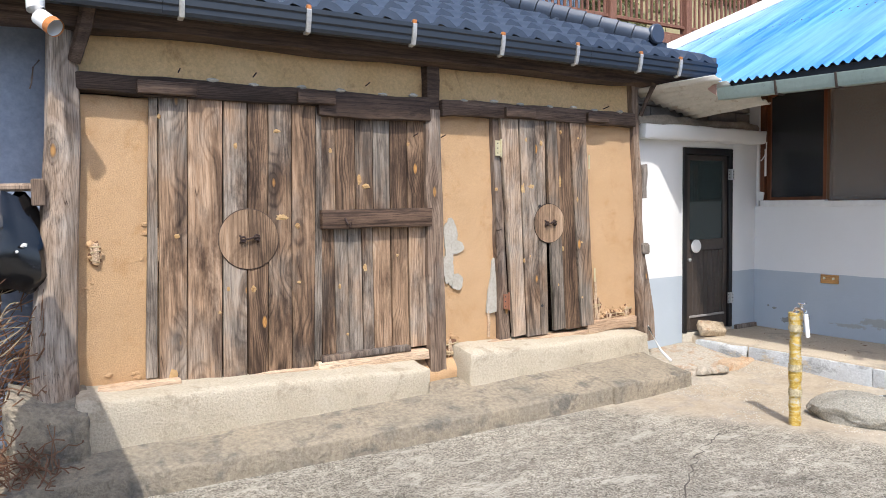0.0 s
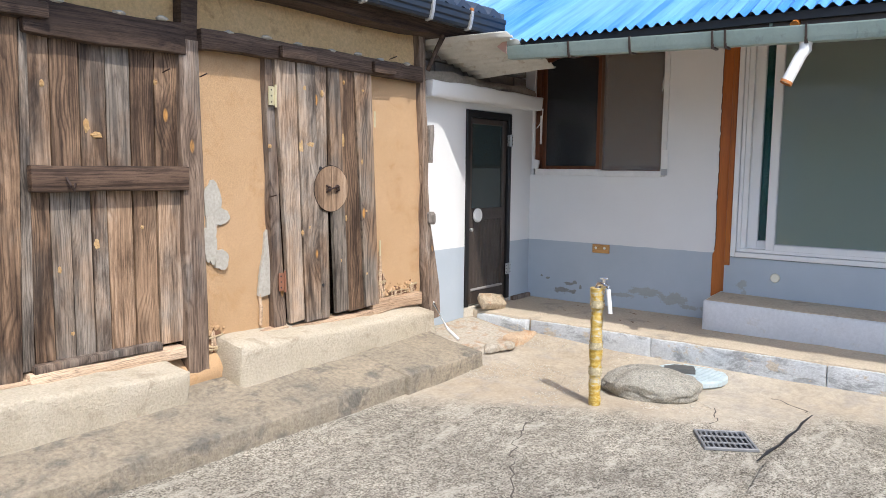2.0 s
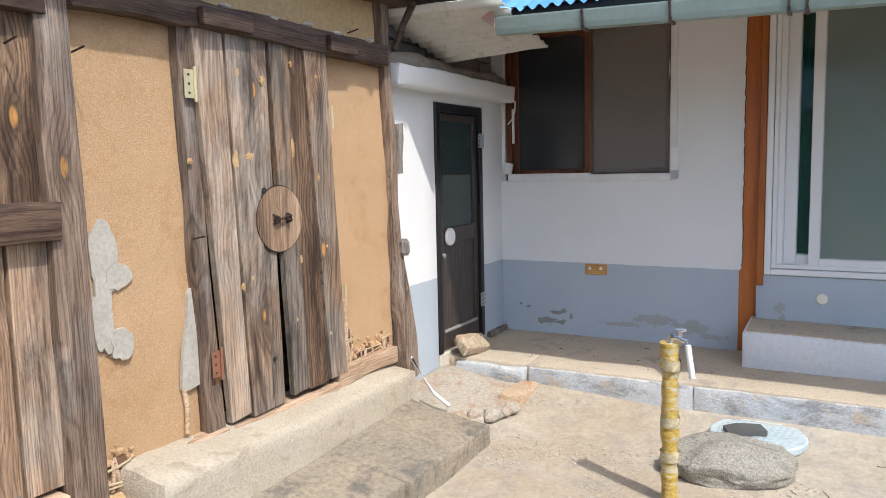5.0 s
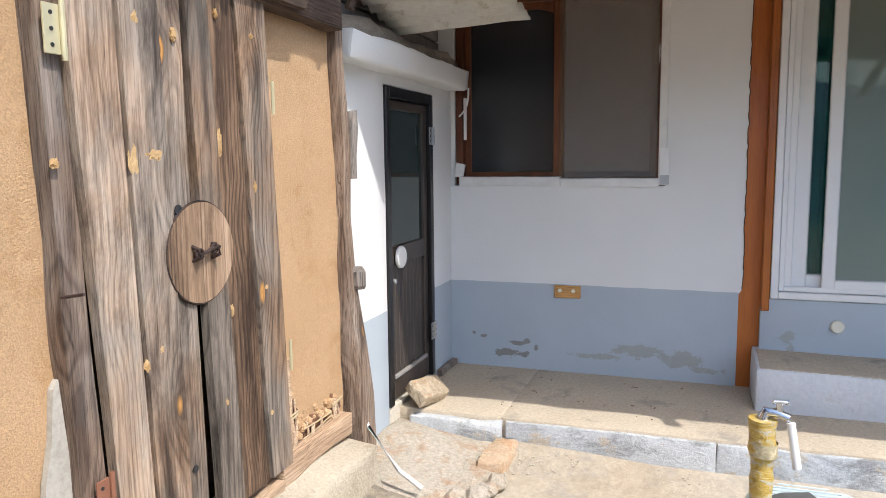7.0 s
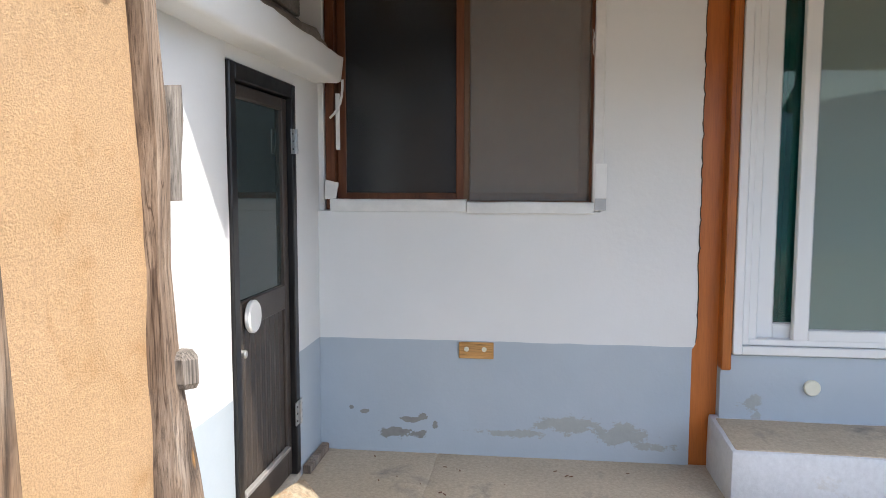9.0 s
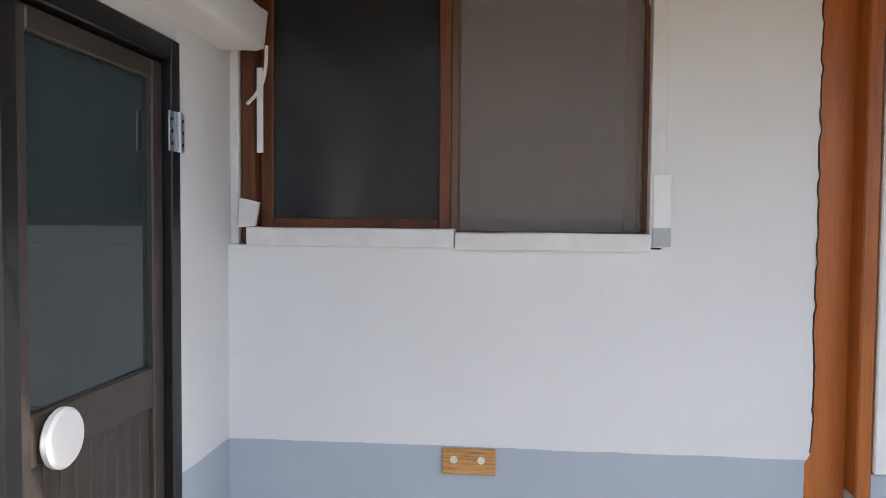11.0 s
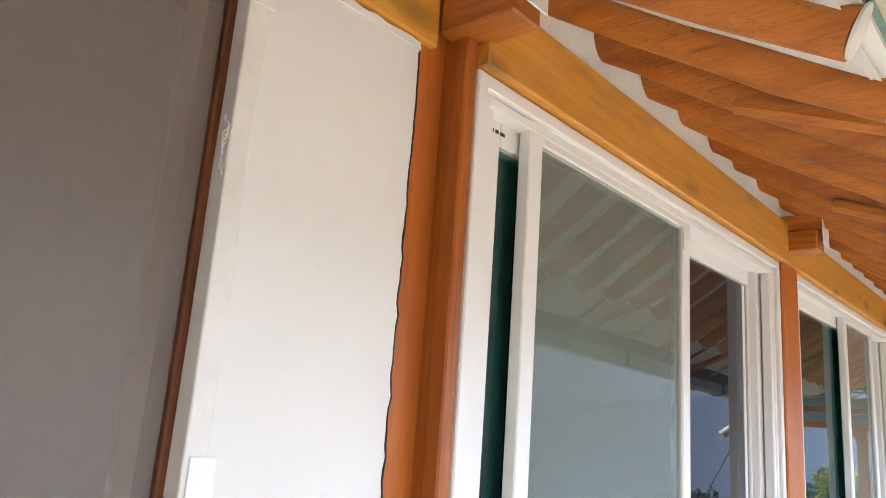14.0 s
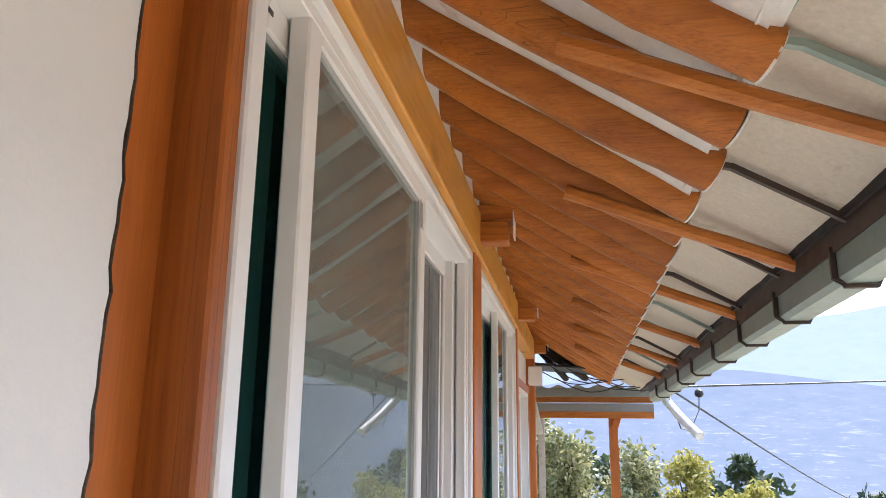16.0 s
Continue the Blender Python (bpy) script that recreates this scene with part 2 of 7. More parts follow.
SOFFIT = rough_mat("beige_soffit_sheet", (0.6, 0.53, 0.43), (0.66, 0.6, 0.5), (0.42, 0.33, 0.24), big=2.5, fine=60, bump=0.1, rough=0.7, grain=0.15, c3at=0.66)
GUTTER_GREEN = rough_mat("pale_green_gutter_steel", (0.25, 0.32, 0.28), (0.3, 0.37, 0.33), (0.18, 0.22, 0.2), big=3, fine=30, bump=0.05, rough=0.45, spec=0.5, grain=0.1)
GUTTER_DARK = plain_mat("dark_blue_gutter", (0.024, 0.03, 0.039), 0.42, 0.1, 0.5, 0.1, 20)
TILE_BLUE = plain_mat("dark_blue_metal_tile", (0.05, 0.064, 0.09), 0.4, 0.1, 0.5, 0.2, 9)
def blue_roof_mat():
    """Blue sheet paint, chalky and faded in streaks down the slope; glare painted pale at its far end."""
    n = Nodes("blue_corrugated_paint", 0.42, 0, 0.5)
    streak = n.noise(n.scaled(n.geo, (0.5, 13.0, 0.5)), 1.0, 5, 0.65)
    broad = n.noise(n.geo, 0.8, 5, 0.6)
    col = n.mix(n.ramp(streak, [(0.38, 0.0), (0.62, 1.0)]), (0.015, 0.15, 0.46), (0.06, 0.27, 0.6))
    # paler towards the far end, where glare is painted into the colour
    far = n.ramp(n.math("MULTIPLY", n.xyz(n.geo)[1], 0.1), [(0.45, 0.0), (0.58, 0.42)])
    chalk_and_glare = n.math("MULTIPLY", n.ramp(n.math("ADD", n.math("MULTIPLY", streak, 0.5), n.math("MULTIPLY", broad, 0.5)), [(0.4, 0.1), (0.6, 1.0)]), n.math("ADD", far, 0.15))
    return n.done(n.mix(chalk_and_glare, col, (0.55, 0.66, 0.74)))


BLUE_ROOF = blue_roof_mat()
BLACK = plain_mat("black_parts_and_shade", (0.02, 0.02, 0.022), 0.6)
DARK_STRAP = plain_mat("dark_brown_strap", (0.07, 0.05, 0.04), 0.5, 0.3)
GREEN_TRIM = plain_mat("green_flashing", (0.2, 0.34, 0.28), 0.5, 0, 0.4, 0.4, 30)
STRAP = plain_mat("pale_galvanised_strap", (0.6, 0.58, 0.54), 0.4, 0.5, 0.5, 0.3, 40)
STRAP_RUST = plain_mat("orange_rust", (0.5, 0.19, 0.06), 0.8, 0, 0.3, 0.3, 50)
DOOR_BROWN = rough_mat("dark_brown_door_paint", (0.05, 0.038, 0.03), (0.072, 0.055, 0.045), (0.12, 0.1, 0.085), big=5, fine=50, bump=0.15, rough=0.42, spec=0.5, c3at=0.7)
DOOR_BLACK = plain_mat("black_door_paint", (0.014, 0.013, 0.013), 0.35, 0, 0.5, 0.3)
STEEL = plain_mat("galvanised_steel", (0.55, 0.55, 0.54), 0.35, 0.8, 0.5, 0.2, 40)
CHROME = plain_mat("chrome", (0.75, 0.75, 0.75), 0.15, 1.0, 0.5, 0.1)
WHITE_PLASTIC = plain_mat("white_plastic", (0.8, 0.79, 0.76), 0.4, 0, 0.5, 0.05)
CREAM_PLASTIC = plain_mat("cream_plastic", (0.75, 0.72, 0.58), 0.4, 0, 0.5, 0.05)
LID_BLUE = rough_mat("pale_blue_lid", (0.42, 0.5, 0.52), (0.5, 0.57, 0.58), (0.36, 0.38, 0.36), big=8, fine=40, bump=0.1, rough=0.6, grain=0.15)
BOARD = wood_mat("varnished_board", ((0.4, 0.19, 0.05), (0.52, 0.27, 0.09), (0.6, 0.34, 0.13)), axis=1, knots=False, rough=0.4, contrast=0.4)
BAG = plain_mat("black_plastic_bag", (0.006, 0.006, 0.007), 0.2, 0, 0.6, 0.2)
PAPER = plain_mat("torn_paper_label", (0.7, 0.68, 0.64), 0.8)
VINE = rough_mat("dry_vine", (0.16, 0.075, 0.045), (0.24, 0.14, 0.08), big=6, fine=40, bump=0.2, rough=0.9)
STRAW = rough_mat("dry_straw_stalk", (0.4, 0.3, 0.17), (0.5, 0.4, 0.25), big=6, fine=40, bump=0.2, rough=0.9)
BLUE_PANEL = rough_mat("blue_grey_panel", (0.24, 0.28, 0.36), (0.29, 0.33, 0.41), big=2, fine=30, bump=0.05, rough=0.5)
DECK_WOOD = wood_mat("brown_deck_wood", ((0.16, 0.075, 0.05), (0.23, 0.11, 0.075), (0.3, 0.16, 0.11)), axis=2, knots=False, contrast=0.3)
# dark tone stands in for the dimness of the unlit rooms
DARK_ROOM = plain_mat("painted_room_dimness", (0.16, 0.15, 0.14), 0.9)
GREEN_BOARD = plain_mat("pale_green_inner_board", (0.55, 0.78, 0.7), 0.8, 0, 0.3, 0.05, 4)
WIRE = plain_mat("black_cable", (0.02, 0.02, 0.02), 0.5)
CLAY_GREY = rough_mat("grey_block", (0.24, 0.22, 0.2), (0.3, 0.28, 0.26), big=6, fine=40, bump=0.4)


def leaf_mat(name, c1, c2, c3):
    n = Nodes(name, 0.5, 0, 0.3)
    isl = n.t.nodes.new("ShaderNodeNewGeometry").outputs["Random Per Island"]
    col = n.ramp(isl, [(0.0, c1), (0.55, c2), (1.0, c3)])
    n.done(col)
    tr = n.node("ShaderNodeBsdfTranslucent", Color=col)
    mx = n.node("ShaderNodeMixShader", Fac=0.4)
    out = n.t.nodes["Material Output"]
    n.t.links.new(n.b.outputs[0], mx.inputs[1])
    n.t.links.new(tr.outputs[0], mx.inputs[2])
    n.t.links.new(mx.outputs[0], out.inputs[0])
    return n.m


LEAF_YELLOW = leaf_mat("yellow_green_leaves", (0.18, 0.19, 0.035), (0.32, 0.3, 0.07), (0.48, 0.42, 0.15))
LEAF_GREY = leaf_mat("grey_green_leaves", (0.09, 0.11, 0.045), (0.24, 0.25, 0.11), (0.45, 0.43, 0.27))
LEAF_PINE = leaf_mat("dark_pine_leaves", (0.02, 0.04, 0.02), (0.04, 0.06, 0.03), (0.06, 0.085, 0.04))


def glass_mat(name, tint, tint_depth, rough=0.0, ior=1.5, dust=(0.33, 0.36, 0.32)):
    """A thin pane: clear with a tint, glossy by Fresnel."""
    n = Nodes(name)
    fr = n.node("ShaderNodeFresnel", IOR=ior)
    clear = n.node("ShaderNodeBsdfTransparent", Color=tint)
    haze = n.node("ShaderNodeBsdfDiffuse", Color=dust)
    body = n.node("ShaderNodeMixShader", Fac=tint_depth)
    gl = n.node("ShaderNodeBsdfGlossy", Color=(0.95, 0.97, 0.96), Roughness=rough)
    mx = n.node("ShaderNodeMixShader", Fac=fr.outputs[0])
    L = n.t.links.new
    L(clear.outputs[0], body.inputs[1])
    L(haze.outputs[0], body.inputs[2])
    L(body.outputs[0], mx.inputs[1])
    L(gl.outputs[0], mx.inputs[2])
    L(mx.outputs[0], n.t.nodes["Material Output"].inputs[0])
    return n.m


GLASS = glass_mat("dusty_pane", (0.78, 0.88, 0.84), 0.46, 0.0, 1.4, (0.33, 0.39, 0.345))
GLASS_TEAL = glass_mat("teal_pane", (0.45, 0.75, 0.68), 0.2, 0.0, 1.45, (0.03, 0.16, 0.14))
GLASS_NIGHT = glass_mat("dark_pane", (0.3, 0.36, 0.4), 0.3, 0.0, 1.45, (0.045, 0.055, 0.075))
GLASS_FROST = glass_mat("frosted_pane", (0.1, 0.11, 0.12), 0.22, 0.2, 1.5, (0.135, 0.14, 0.145))
GLASS_DOOR = glass_mat("door_pane", (0.1, 0.16, 0.15), 0.25, 0.03, 1.55, (0.14, 0.19, 0.18))


def screen_mat():
    n = Nodes("insect_mesh", 0.6)
    clear = n.node("ShaderNodeBsdfTransparent", Color=(0.9, 0.88, 0.86))
    wire = n.node("ShaderNodeBsdfDiffuse", Color=(0.34, 0.305, 0.275))
    mx = n.node("ShaderNodeMixShader", Fac=0.42)
    n.t.links.new(clear.outputs[0], mx.inputs[1])
    n.t.links.new(wire.outputs[0], mx.inputs[2])
    n.t.links.new(mx.outputs[0], n.t.nodes["Material Output"].inputs[0])
    return n.m


SCREEN = screen_mat()


def two_tone():
    """White wall paint over a blue-grey painted base, flaking near the floor."""
    n = Nodes("white_and_blue_grey_wall_paint", 0.8, 0, 0.25)
    x, y, z = n.xyz(n.geo)
    wob = n.noise(n.geo, 6.0, 3, 0.5)
    edge = n.math("ADD", z, n.math("MULTIPLY", n.math("SUBTRACT", wob, 0.5), 0.012))
    low = n.math("LESS_THAN", edge, 0.948)
    broad = n.noise(n.geo, 1.3, 5, 0.6)
    white = n.mix(n.ramp(broad, [(0.3, 0.0), (0.7, 1.0)]), (0.715, 0.712, 0.695), (0.76, 0.757, 0.742))
    blue = n.mix(n.ramp(broad, [(0.3, 0.0), (0.7, 1.0)]), (0.4, 0.45, 0.495), (0.455, 0.505, 0.545))
    col = n.mix(low, white, blue)
    fine0 = n.noise(n.geo, 20.0, 4, 0.6)
    rag = n.noise(n.scaled(n.geo, (1, 1, 1.7)), 11.0, 8, 0.72)
    rag = n.math("MULTIPLY", n.math("SUBTRACT", rag, 0.5), 4.6)

    def spots(places):
        """Ragged bare spots in the paint: middle and half size along the wall and upwards."""
        near = None
        for cy, cz, ry, rz in places:
            u = n.math("DIVIDE", n.math("SUBTRACT", y, cy), ry)
            w = n.math("DIVIDE", n.math("SUBTRACT", z, cz), rz)
            d = n.math("SQRT", n.math("ADD", n.math("MULTIPLY", u, u), n.math("MULTIPLY", w, w)))
            near = d if near is None else n.math("MINIMUM", near, d)
        return n.math("ADD", near, rag)

    front = n.math("GREATER_THAN", x, 6.9)
    chips = spots(((4.17, 0.475, 0.11, 0.026), (4.12, 0.545, 0.05, 0.012), (4.06, 0.565, 0.02, 0.018), (4.36, 0.58, 0.025, 0.01), (4.42, 0.6, 0.012, 0.012), (4.0, 0.52, 0.015, 0.02)))
    bare = n.math("MULTIPLY", n.math("LESS_THAN", chips, 1.0), front)
    col = n.mix(bare, col, n.mix(fine0, (0.2, 0.195, 0.18), (0.33, 0.32, 0.29)))
    smear = spots(((3.62, 0.5, 0.16, 0.02), (3.36, 0.545, 0.15, 0.045), (3.1, 0.51, 0.13, 0.05), (2.96, 0.46, 0.1, 0.02), (2.53, 0.7, 0.05, 0.05), (2.5, 0.65, 0.03, 0.03)))
    patch = n.math("MULTIPLY", n.ramp(smear, [(0.8, 0.85), (1.0, 0.0)]), front)
    col = n.mix(patch, col, n.mix(fine0, (0.31, 0.31, 0.285), (0.42, 0.415, 0.375)))
    fine = n.noise(n.geo, 45.0, 4, 0.6)
    lump = n.noise(n.geo, 5.0, 3, 0.5)
    nor = n.bump(n.math("ADD", n.math("MULTIPLY", fine, 0.25), lump), 0.35, 0.012)
    nor = n.bump(bare, -0.5, 0.004, nor)
    return n.done(col, nor)


WALL_PAINT = two_tone()


def ledge_face_mat():
    n = Nodes("flaking_blue_kerb_paint", 0.85, 0, 0.25)
    st = n.noise(n.scaled(n.geo, (1, 0.8, 1.7)), 4.2, 8, 0.74, 0.6)
    base = n.mix(n.ramp(n.noise(n.geo, 2.0, 4), [(0.35, 0.0), (0.65, 1.0)]), (0.5, 0.52, 0.53), (0.61, 0.62, 0.61))
    col = n.mix(n.ramp(st, [(0.5, 0.0), (0.57, 0.5), (0.66, 0.9)]), base, (0.22, 0.22, 0.215))
    chip = n.noise(n.scaled(n.geo, (1, 0.8, 1.4), (2.2, 0.3, 6.1)), 7.0, 7, 0.72)
    col = n.mix(n.ramp(chip, [(0.57, 0.0), (0.61, 0.9)]), col, (0.5, 0.43, 0.33))
    f = n.noise(n.geo, 60, 5, 0.75)
    col = n.mix(1.0, col, n.ramp(f, [(0.3, 0.75), (0.7, 1.1)]), "MULTIPLY")
    return n.done(col, n.bump(n.math("ADD", f, n.math("MULTIPLY", chip, 2.0)), 0.7, 0.01))


LEDGE_FACE = ledge_face_mat()


def yard_mat():
    """Old pours of concrete: rough grey aggregate and sandy tan, with an uneven seam between them."""
    n = Nodes("old_yard_concrete", 0.95, 0, 0.25)
    x, y, z = n.xyz(n.geo)
    wob = n.math("MULTIPLY", n.math("SUBTRACT", n.noise(n.geo, 1.7, 5, 0.65), 0.5), 0.9)
    side = n.math("ADD", n.math("SUBTRACT", n.math("MULTIPLY", x, 0.86), n.math("MULTIPLY", y, -0.5)), wob)
    tan_at = n.ramp(n.math("MULTIPLY", side, 0.1), [(0.535, 0.0), (0.56, 1.0)])
    agg = n.noise(n.geo, 36.0, 7, 0.78)
    chips = n.node("ShaderNodeTexVoronoi", Vector=n.geo, Scale=150.0).outputs["Color"]
    chip = n.xyz(chips)[0]
    grey = n.ramp(n.math("ADD", n.math("MULTIPLY", agg, 0.6), n.math("MULTIPLY", chip, 0.4)), [(0.34, (0.15, 0.13, 0.1)), (0.48, (0.33, 0.295, 0.235)), (0.64, (0.52, 0.475, 0.39))])
    broad = n.noise(n.geo, 1.1, 5, 0.62)
    scuff = n.noise(n.geo, 11.0, 7, 0.72, 1.2)
    grey = n.mix(1.0, grey, n.ramp(scuff, [(0.36, 0.74), (0.5, 0.97), (0.62, 1.18)]), "MULTIPLY")
    grey = n.mix(1.0, grey, n.ramp(broad, [(0.3, 0.7), (0.7, 1.12)]), "MULTIPLY")
    scrape = n.noise(n.scaled(n.geo, (1.0, 2.4, 1.0)), 3.2, 8, 0.74, 0.8)
    grey = n.mix(n.ramp(scrape, [(0.53, 0.0), (0.62, 0.6)]), grey, (0.54, 0.495, 0.41))
    grey = n.mix(n.ramp(scrape, [(0.34, 0.55), (0.44, 0.0)]), grey, (0.19, 0.165, 0.135))
    tan = n.mix(n.ramp(broad, [(0.35, 0.0), (0.65, 1.0)]), (0.43, 0.355, 0.26), (0.5, 0.44, 0.35))
    spot = n.noise(n.geo, 3.5, 6, 0.7)
    tan = n.mix(n.ramp(spot, [(0.52, 0.0), (0.68, 0.8)]), tan, (0.36, 0.325, 0.28))
    tan = n.mix(0.7, tan, n.ramp(n.math("ADD", n.math("MULTIPLY", agg, 0.5), n.math("MULTIPLY", scuff, 0.5)), [(0.36, 0.6), (0.62, 1.12)]), "MULTIPLY")
    col = n.mix(tan_at, grey, tan)
    h = n.math("ADD", n.math("MULTIPLY", agg, 1.0), n.math("MULTIPLY", chip, 0.5))
    amount = n.ramp(tan_at, [(0.0, 0.85), (1.0, 0.5)])
    b = n.t.nodes.new("ShaderNodeBump")
    n.put(b.inputs["Strength"], amount)
    b.inputs["Distance"].default_value = 0.012
    n.put(b.inputs["Height"], h)
    return n.done(col, b.outputs[0])


YARD = yard_mat()


def tape_mat():
    n = Nodes("yellow_foil_tape", 0.35, 0, 0.5)
    w = n.noise(n.scaled(n.co, (5, 5, 10)), 3.4, 6, 0.75, 1.2)
    wrap = n.noise(n.scaled(n.co, (1, 1, 14)), 1.6, 3, 0.6)
    k = n.math("ADD", n.math("MULTIPLY", w, 0.65), n.math("MULTIPLY", wrap, 0.35))
    col = n.ramp(k, [(0.38, (0.3, 0.17, 0.02)), (0.46, (0.52, 0.33, 0.045)), (0.52, (0.58, 0.42, 0.11)), (0.56, (0.5, 0.45, 0.33)), (0.64, (0.6, 0.56, 0.46))])
    return n.done(col, n.bump(w, 1.0, 0.014))


TAPE = tape_mat()


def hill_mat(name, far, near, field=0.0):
    """Distant hillside, its haze painted into the colour; it glows as a backdrop beyond fifty metres."""
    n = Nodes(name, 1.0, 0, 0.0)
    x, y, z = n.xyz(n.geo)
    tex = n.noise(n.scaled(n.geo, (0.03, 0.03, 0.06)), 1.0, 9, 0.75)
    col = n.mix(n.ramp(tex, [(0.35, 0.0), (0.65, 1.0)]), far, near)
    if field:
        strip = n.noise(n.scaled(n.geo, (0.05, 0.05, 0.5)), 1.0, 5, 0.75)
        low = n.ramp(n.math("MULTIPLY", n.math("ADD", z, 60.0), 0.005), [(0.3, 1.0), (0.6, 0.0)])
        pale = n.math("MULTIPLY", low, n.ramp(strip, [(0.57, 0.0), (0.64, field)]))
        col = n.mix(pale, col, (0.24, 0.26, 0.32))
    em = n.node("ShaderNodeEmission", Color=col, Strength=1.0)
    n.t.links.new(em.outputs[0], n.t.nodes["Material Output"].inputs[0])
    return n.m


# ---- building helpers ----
# the barn's front is scaled about the first camera point, keeping that view
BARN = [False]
BARN_EYE_SCALE = Matrix.Translation((0.454, 0, 1.625)) @ Matrix.Scale(1.0165, 4) @ Matrix.Translation((-0.454, 0, -1.625))


def root(ob):
    while ob.parent:
        ob = ob.parent
    return ob


def part(name, bm, material, parent=None, label="", smooth=False):
    """One mesh object; under a thing its coordinates are taken from the thing's base."""
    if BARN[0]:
        bmesh.ops.transform(bm, matrix=BARN_EYE_SCALE, verts=bm.verts)
    if parent is not None:
        bmesh.ops.translate(bm, verts=bm.verts, vec=-root(parent).location)
    bmesh.ops.recalc_face_normals(bm, faces=bm.faces)
    me = bpy.data.meshes.new(name)
    bm.to_mesh(me)
    bm.free()
    me.materials.append(material)
    if smooth:
        me.polygons.foreach_set("use_smooth", [True] * len(me.polygons))
        me.set_sharp_from_angle(angle=radians(40))
    ob = new(name, me)
    ob.parent = parent
    if label:
        ob["label"] = label
    return ob


def thing(name, at, label, category, group="", kind=""):
    ob = new(name)
    ob.empty_display_size = 0.1
    ob.location = at
    return tagged(ob, label, category, group, kind)


def solo(name, bm, material, label, category, kind="", group="", smooth=False):
    return tagged(part(name, bm, material, None, "", smooth), label, category, group, kind)


def box(lo, hi, bev=0.004, bm=None):
    """A bevelled box between two corners."""
    own = bmesh.new()
    r = bmesh.ops.create_cube(own, size=1)
    lo, hi = Vector(lo), Vector(hi)
    for v in r["verts"]:
        v.co = Vector((lo[i] + (v.co[i] + 0.5) * (hi[i] - lo[i]) for i in range(3)))
    bev = min(bev, 0.45 * min(abs(hi[i] - lo[i]) for i in range(3)))
    if bev > 0:
        bmesh.ops.bevel(own, geom=own.edges[:], offset=bev, segments=1, affect="EDGES", profile=0.5)
    if bm is None:
        return own
    me = bpy.data.meshes.new("tmp")
    own.to_mesh(me)
    own.free()
    bm.from_mesh(me)
    bpy.data.meshes.remove(me)
    return bm


def axis_steps(a, b, step, bev):
    n = max(1, int(round((b - a - 2 * bev) / step)))
    return [a] + [a + bev + (b - a - 2 * bev) * i / n for i in range(n + 1)] + [b]


def gridbox(lo, hi, step=0.06, bev=0.015, amp=0.006, freq=4.0, top=None, front=None, seed=0.0):
    """A lumpy block: box faces cut into a grid, edges rounded off, all of it uneven.
    top(x, y) gives the height of its upper face, front(x, z) moves the lower-y face."""
    bm = bmesh.new()
    axes = [axis_steps(lo[i], hi[i], step, bev) for i in range(3)]
    seen = {}

    def vert(i, j, k):
        key = (i, j, k)
        if key not in seen:
            ijk = (i, j, k)
            p = Vector((axes[0][i], axes[1][j], axes[2][k]))
            ends = [a for a in range(3) if ijk[a] in (0, len(axes[a]) - 1)]
            if len(ends) > 1:
                for a in ends:
                    p[a] += bev * 0.3 * (1 if ijk[a] == 0 else -1)
            if top is not None:
                s = (p.z - lo[2]) / (hi[2] - lo[2])
                p.z = lo[2] + s * (top(p.x, p.y) - lo[2])
            if front is not None:
                s = (hi[1] - p.y) / (hi[1] - lo[1])
                p.y += s * front(p.x, p.z)
            q = p * freq + Vector((seed, seed * 0.7, 3.1))
            d = noise.noise_vector(q) * amp + noise.noise_vector(q * 4.1) * amp * 0.4
            seen[key] = bm.verts.new(p + d)
        return seen[key]

    n = [len(a) - 1 for a in axes]
    for a in range(3):
        b, c = (a + 1) % 3, (a + 2) % 3
        for e in (0, n[a]):
            for i in range(n[b]):
                for j in range(n[c]):
                    quad = []
                    for u, w in ((0, 0), (1, 0), (1, 1), (0, 1)):
                        t = [0, 0, 0]
                        t[a], t[b], t[c] = e, i + u, j + w
                        quad.append(vert(*t))
                    bm.faces.new(quad)
    return bm


def tube(points, radii, sides=10, square=0.0, amp=0.0, freq=3.0, caps=True, seed=0.0, bm=None, flat=1.0):
    """A swept limb, pipe, log or squared timber along points; square 1 gives a box section."""
    bm = bm or bmesh.new()
    pts = [Vector(p) for p in points]
    if not hasattr(radii, "__len__"):
        radii = [radii] * len(pts)
    rings = []
    for i, p in enumerate(pts):
        d = (pts[min(i + 1, len(pts) - 1)] - pts[max(i - 1, 0)]).normalized()
        up = Vector((0, 0, 1)) if abs(d.z) < 0.8 else Vector((0, 1, 0))
        s = d.cross(up).normalized()
        u = s.cross(d).normalized()
        ring = []
        for k in range(sides):
            a = 2 * math.pi * (k + 0.5) / sides
            ca, sa = math.cos(a), math.sin(a)
            m = max(abs(ca), abs(sa))
            f = (1 - square) + square / m * 0.98
            q = p + (s * ca * flat + u * sa) * radii[i] * f
            if amp:
                q += noise.noise_vector(q * freq + Vector((seed, 0, seed))) * amp
            ring.append(bm.verts.new(q))
        rings.append(ring)
    for r0, r1 in zip(rings, rings[1:]):
        for k in range(sides):
            bm.faces.new((r0[k], r0[(k + 1) % sides], r1[(k + 1) % sides], r1[k]))
    if caps:
        bm.faces.new(rings[0][::-1])
        bm.faces.new(rings[-1])
    return bm


def line_pts(a, b, n, bow=(0, 0, 0)):
    a, b, bow = Vector(a), Vector(b), Vector(bow)
    return [a.lerp(b, i / n) + bow * math.sin(math.pi * i / n) for i in range(n + 1)]


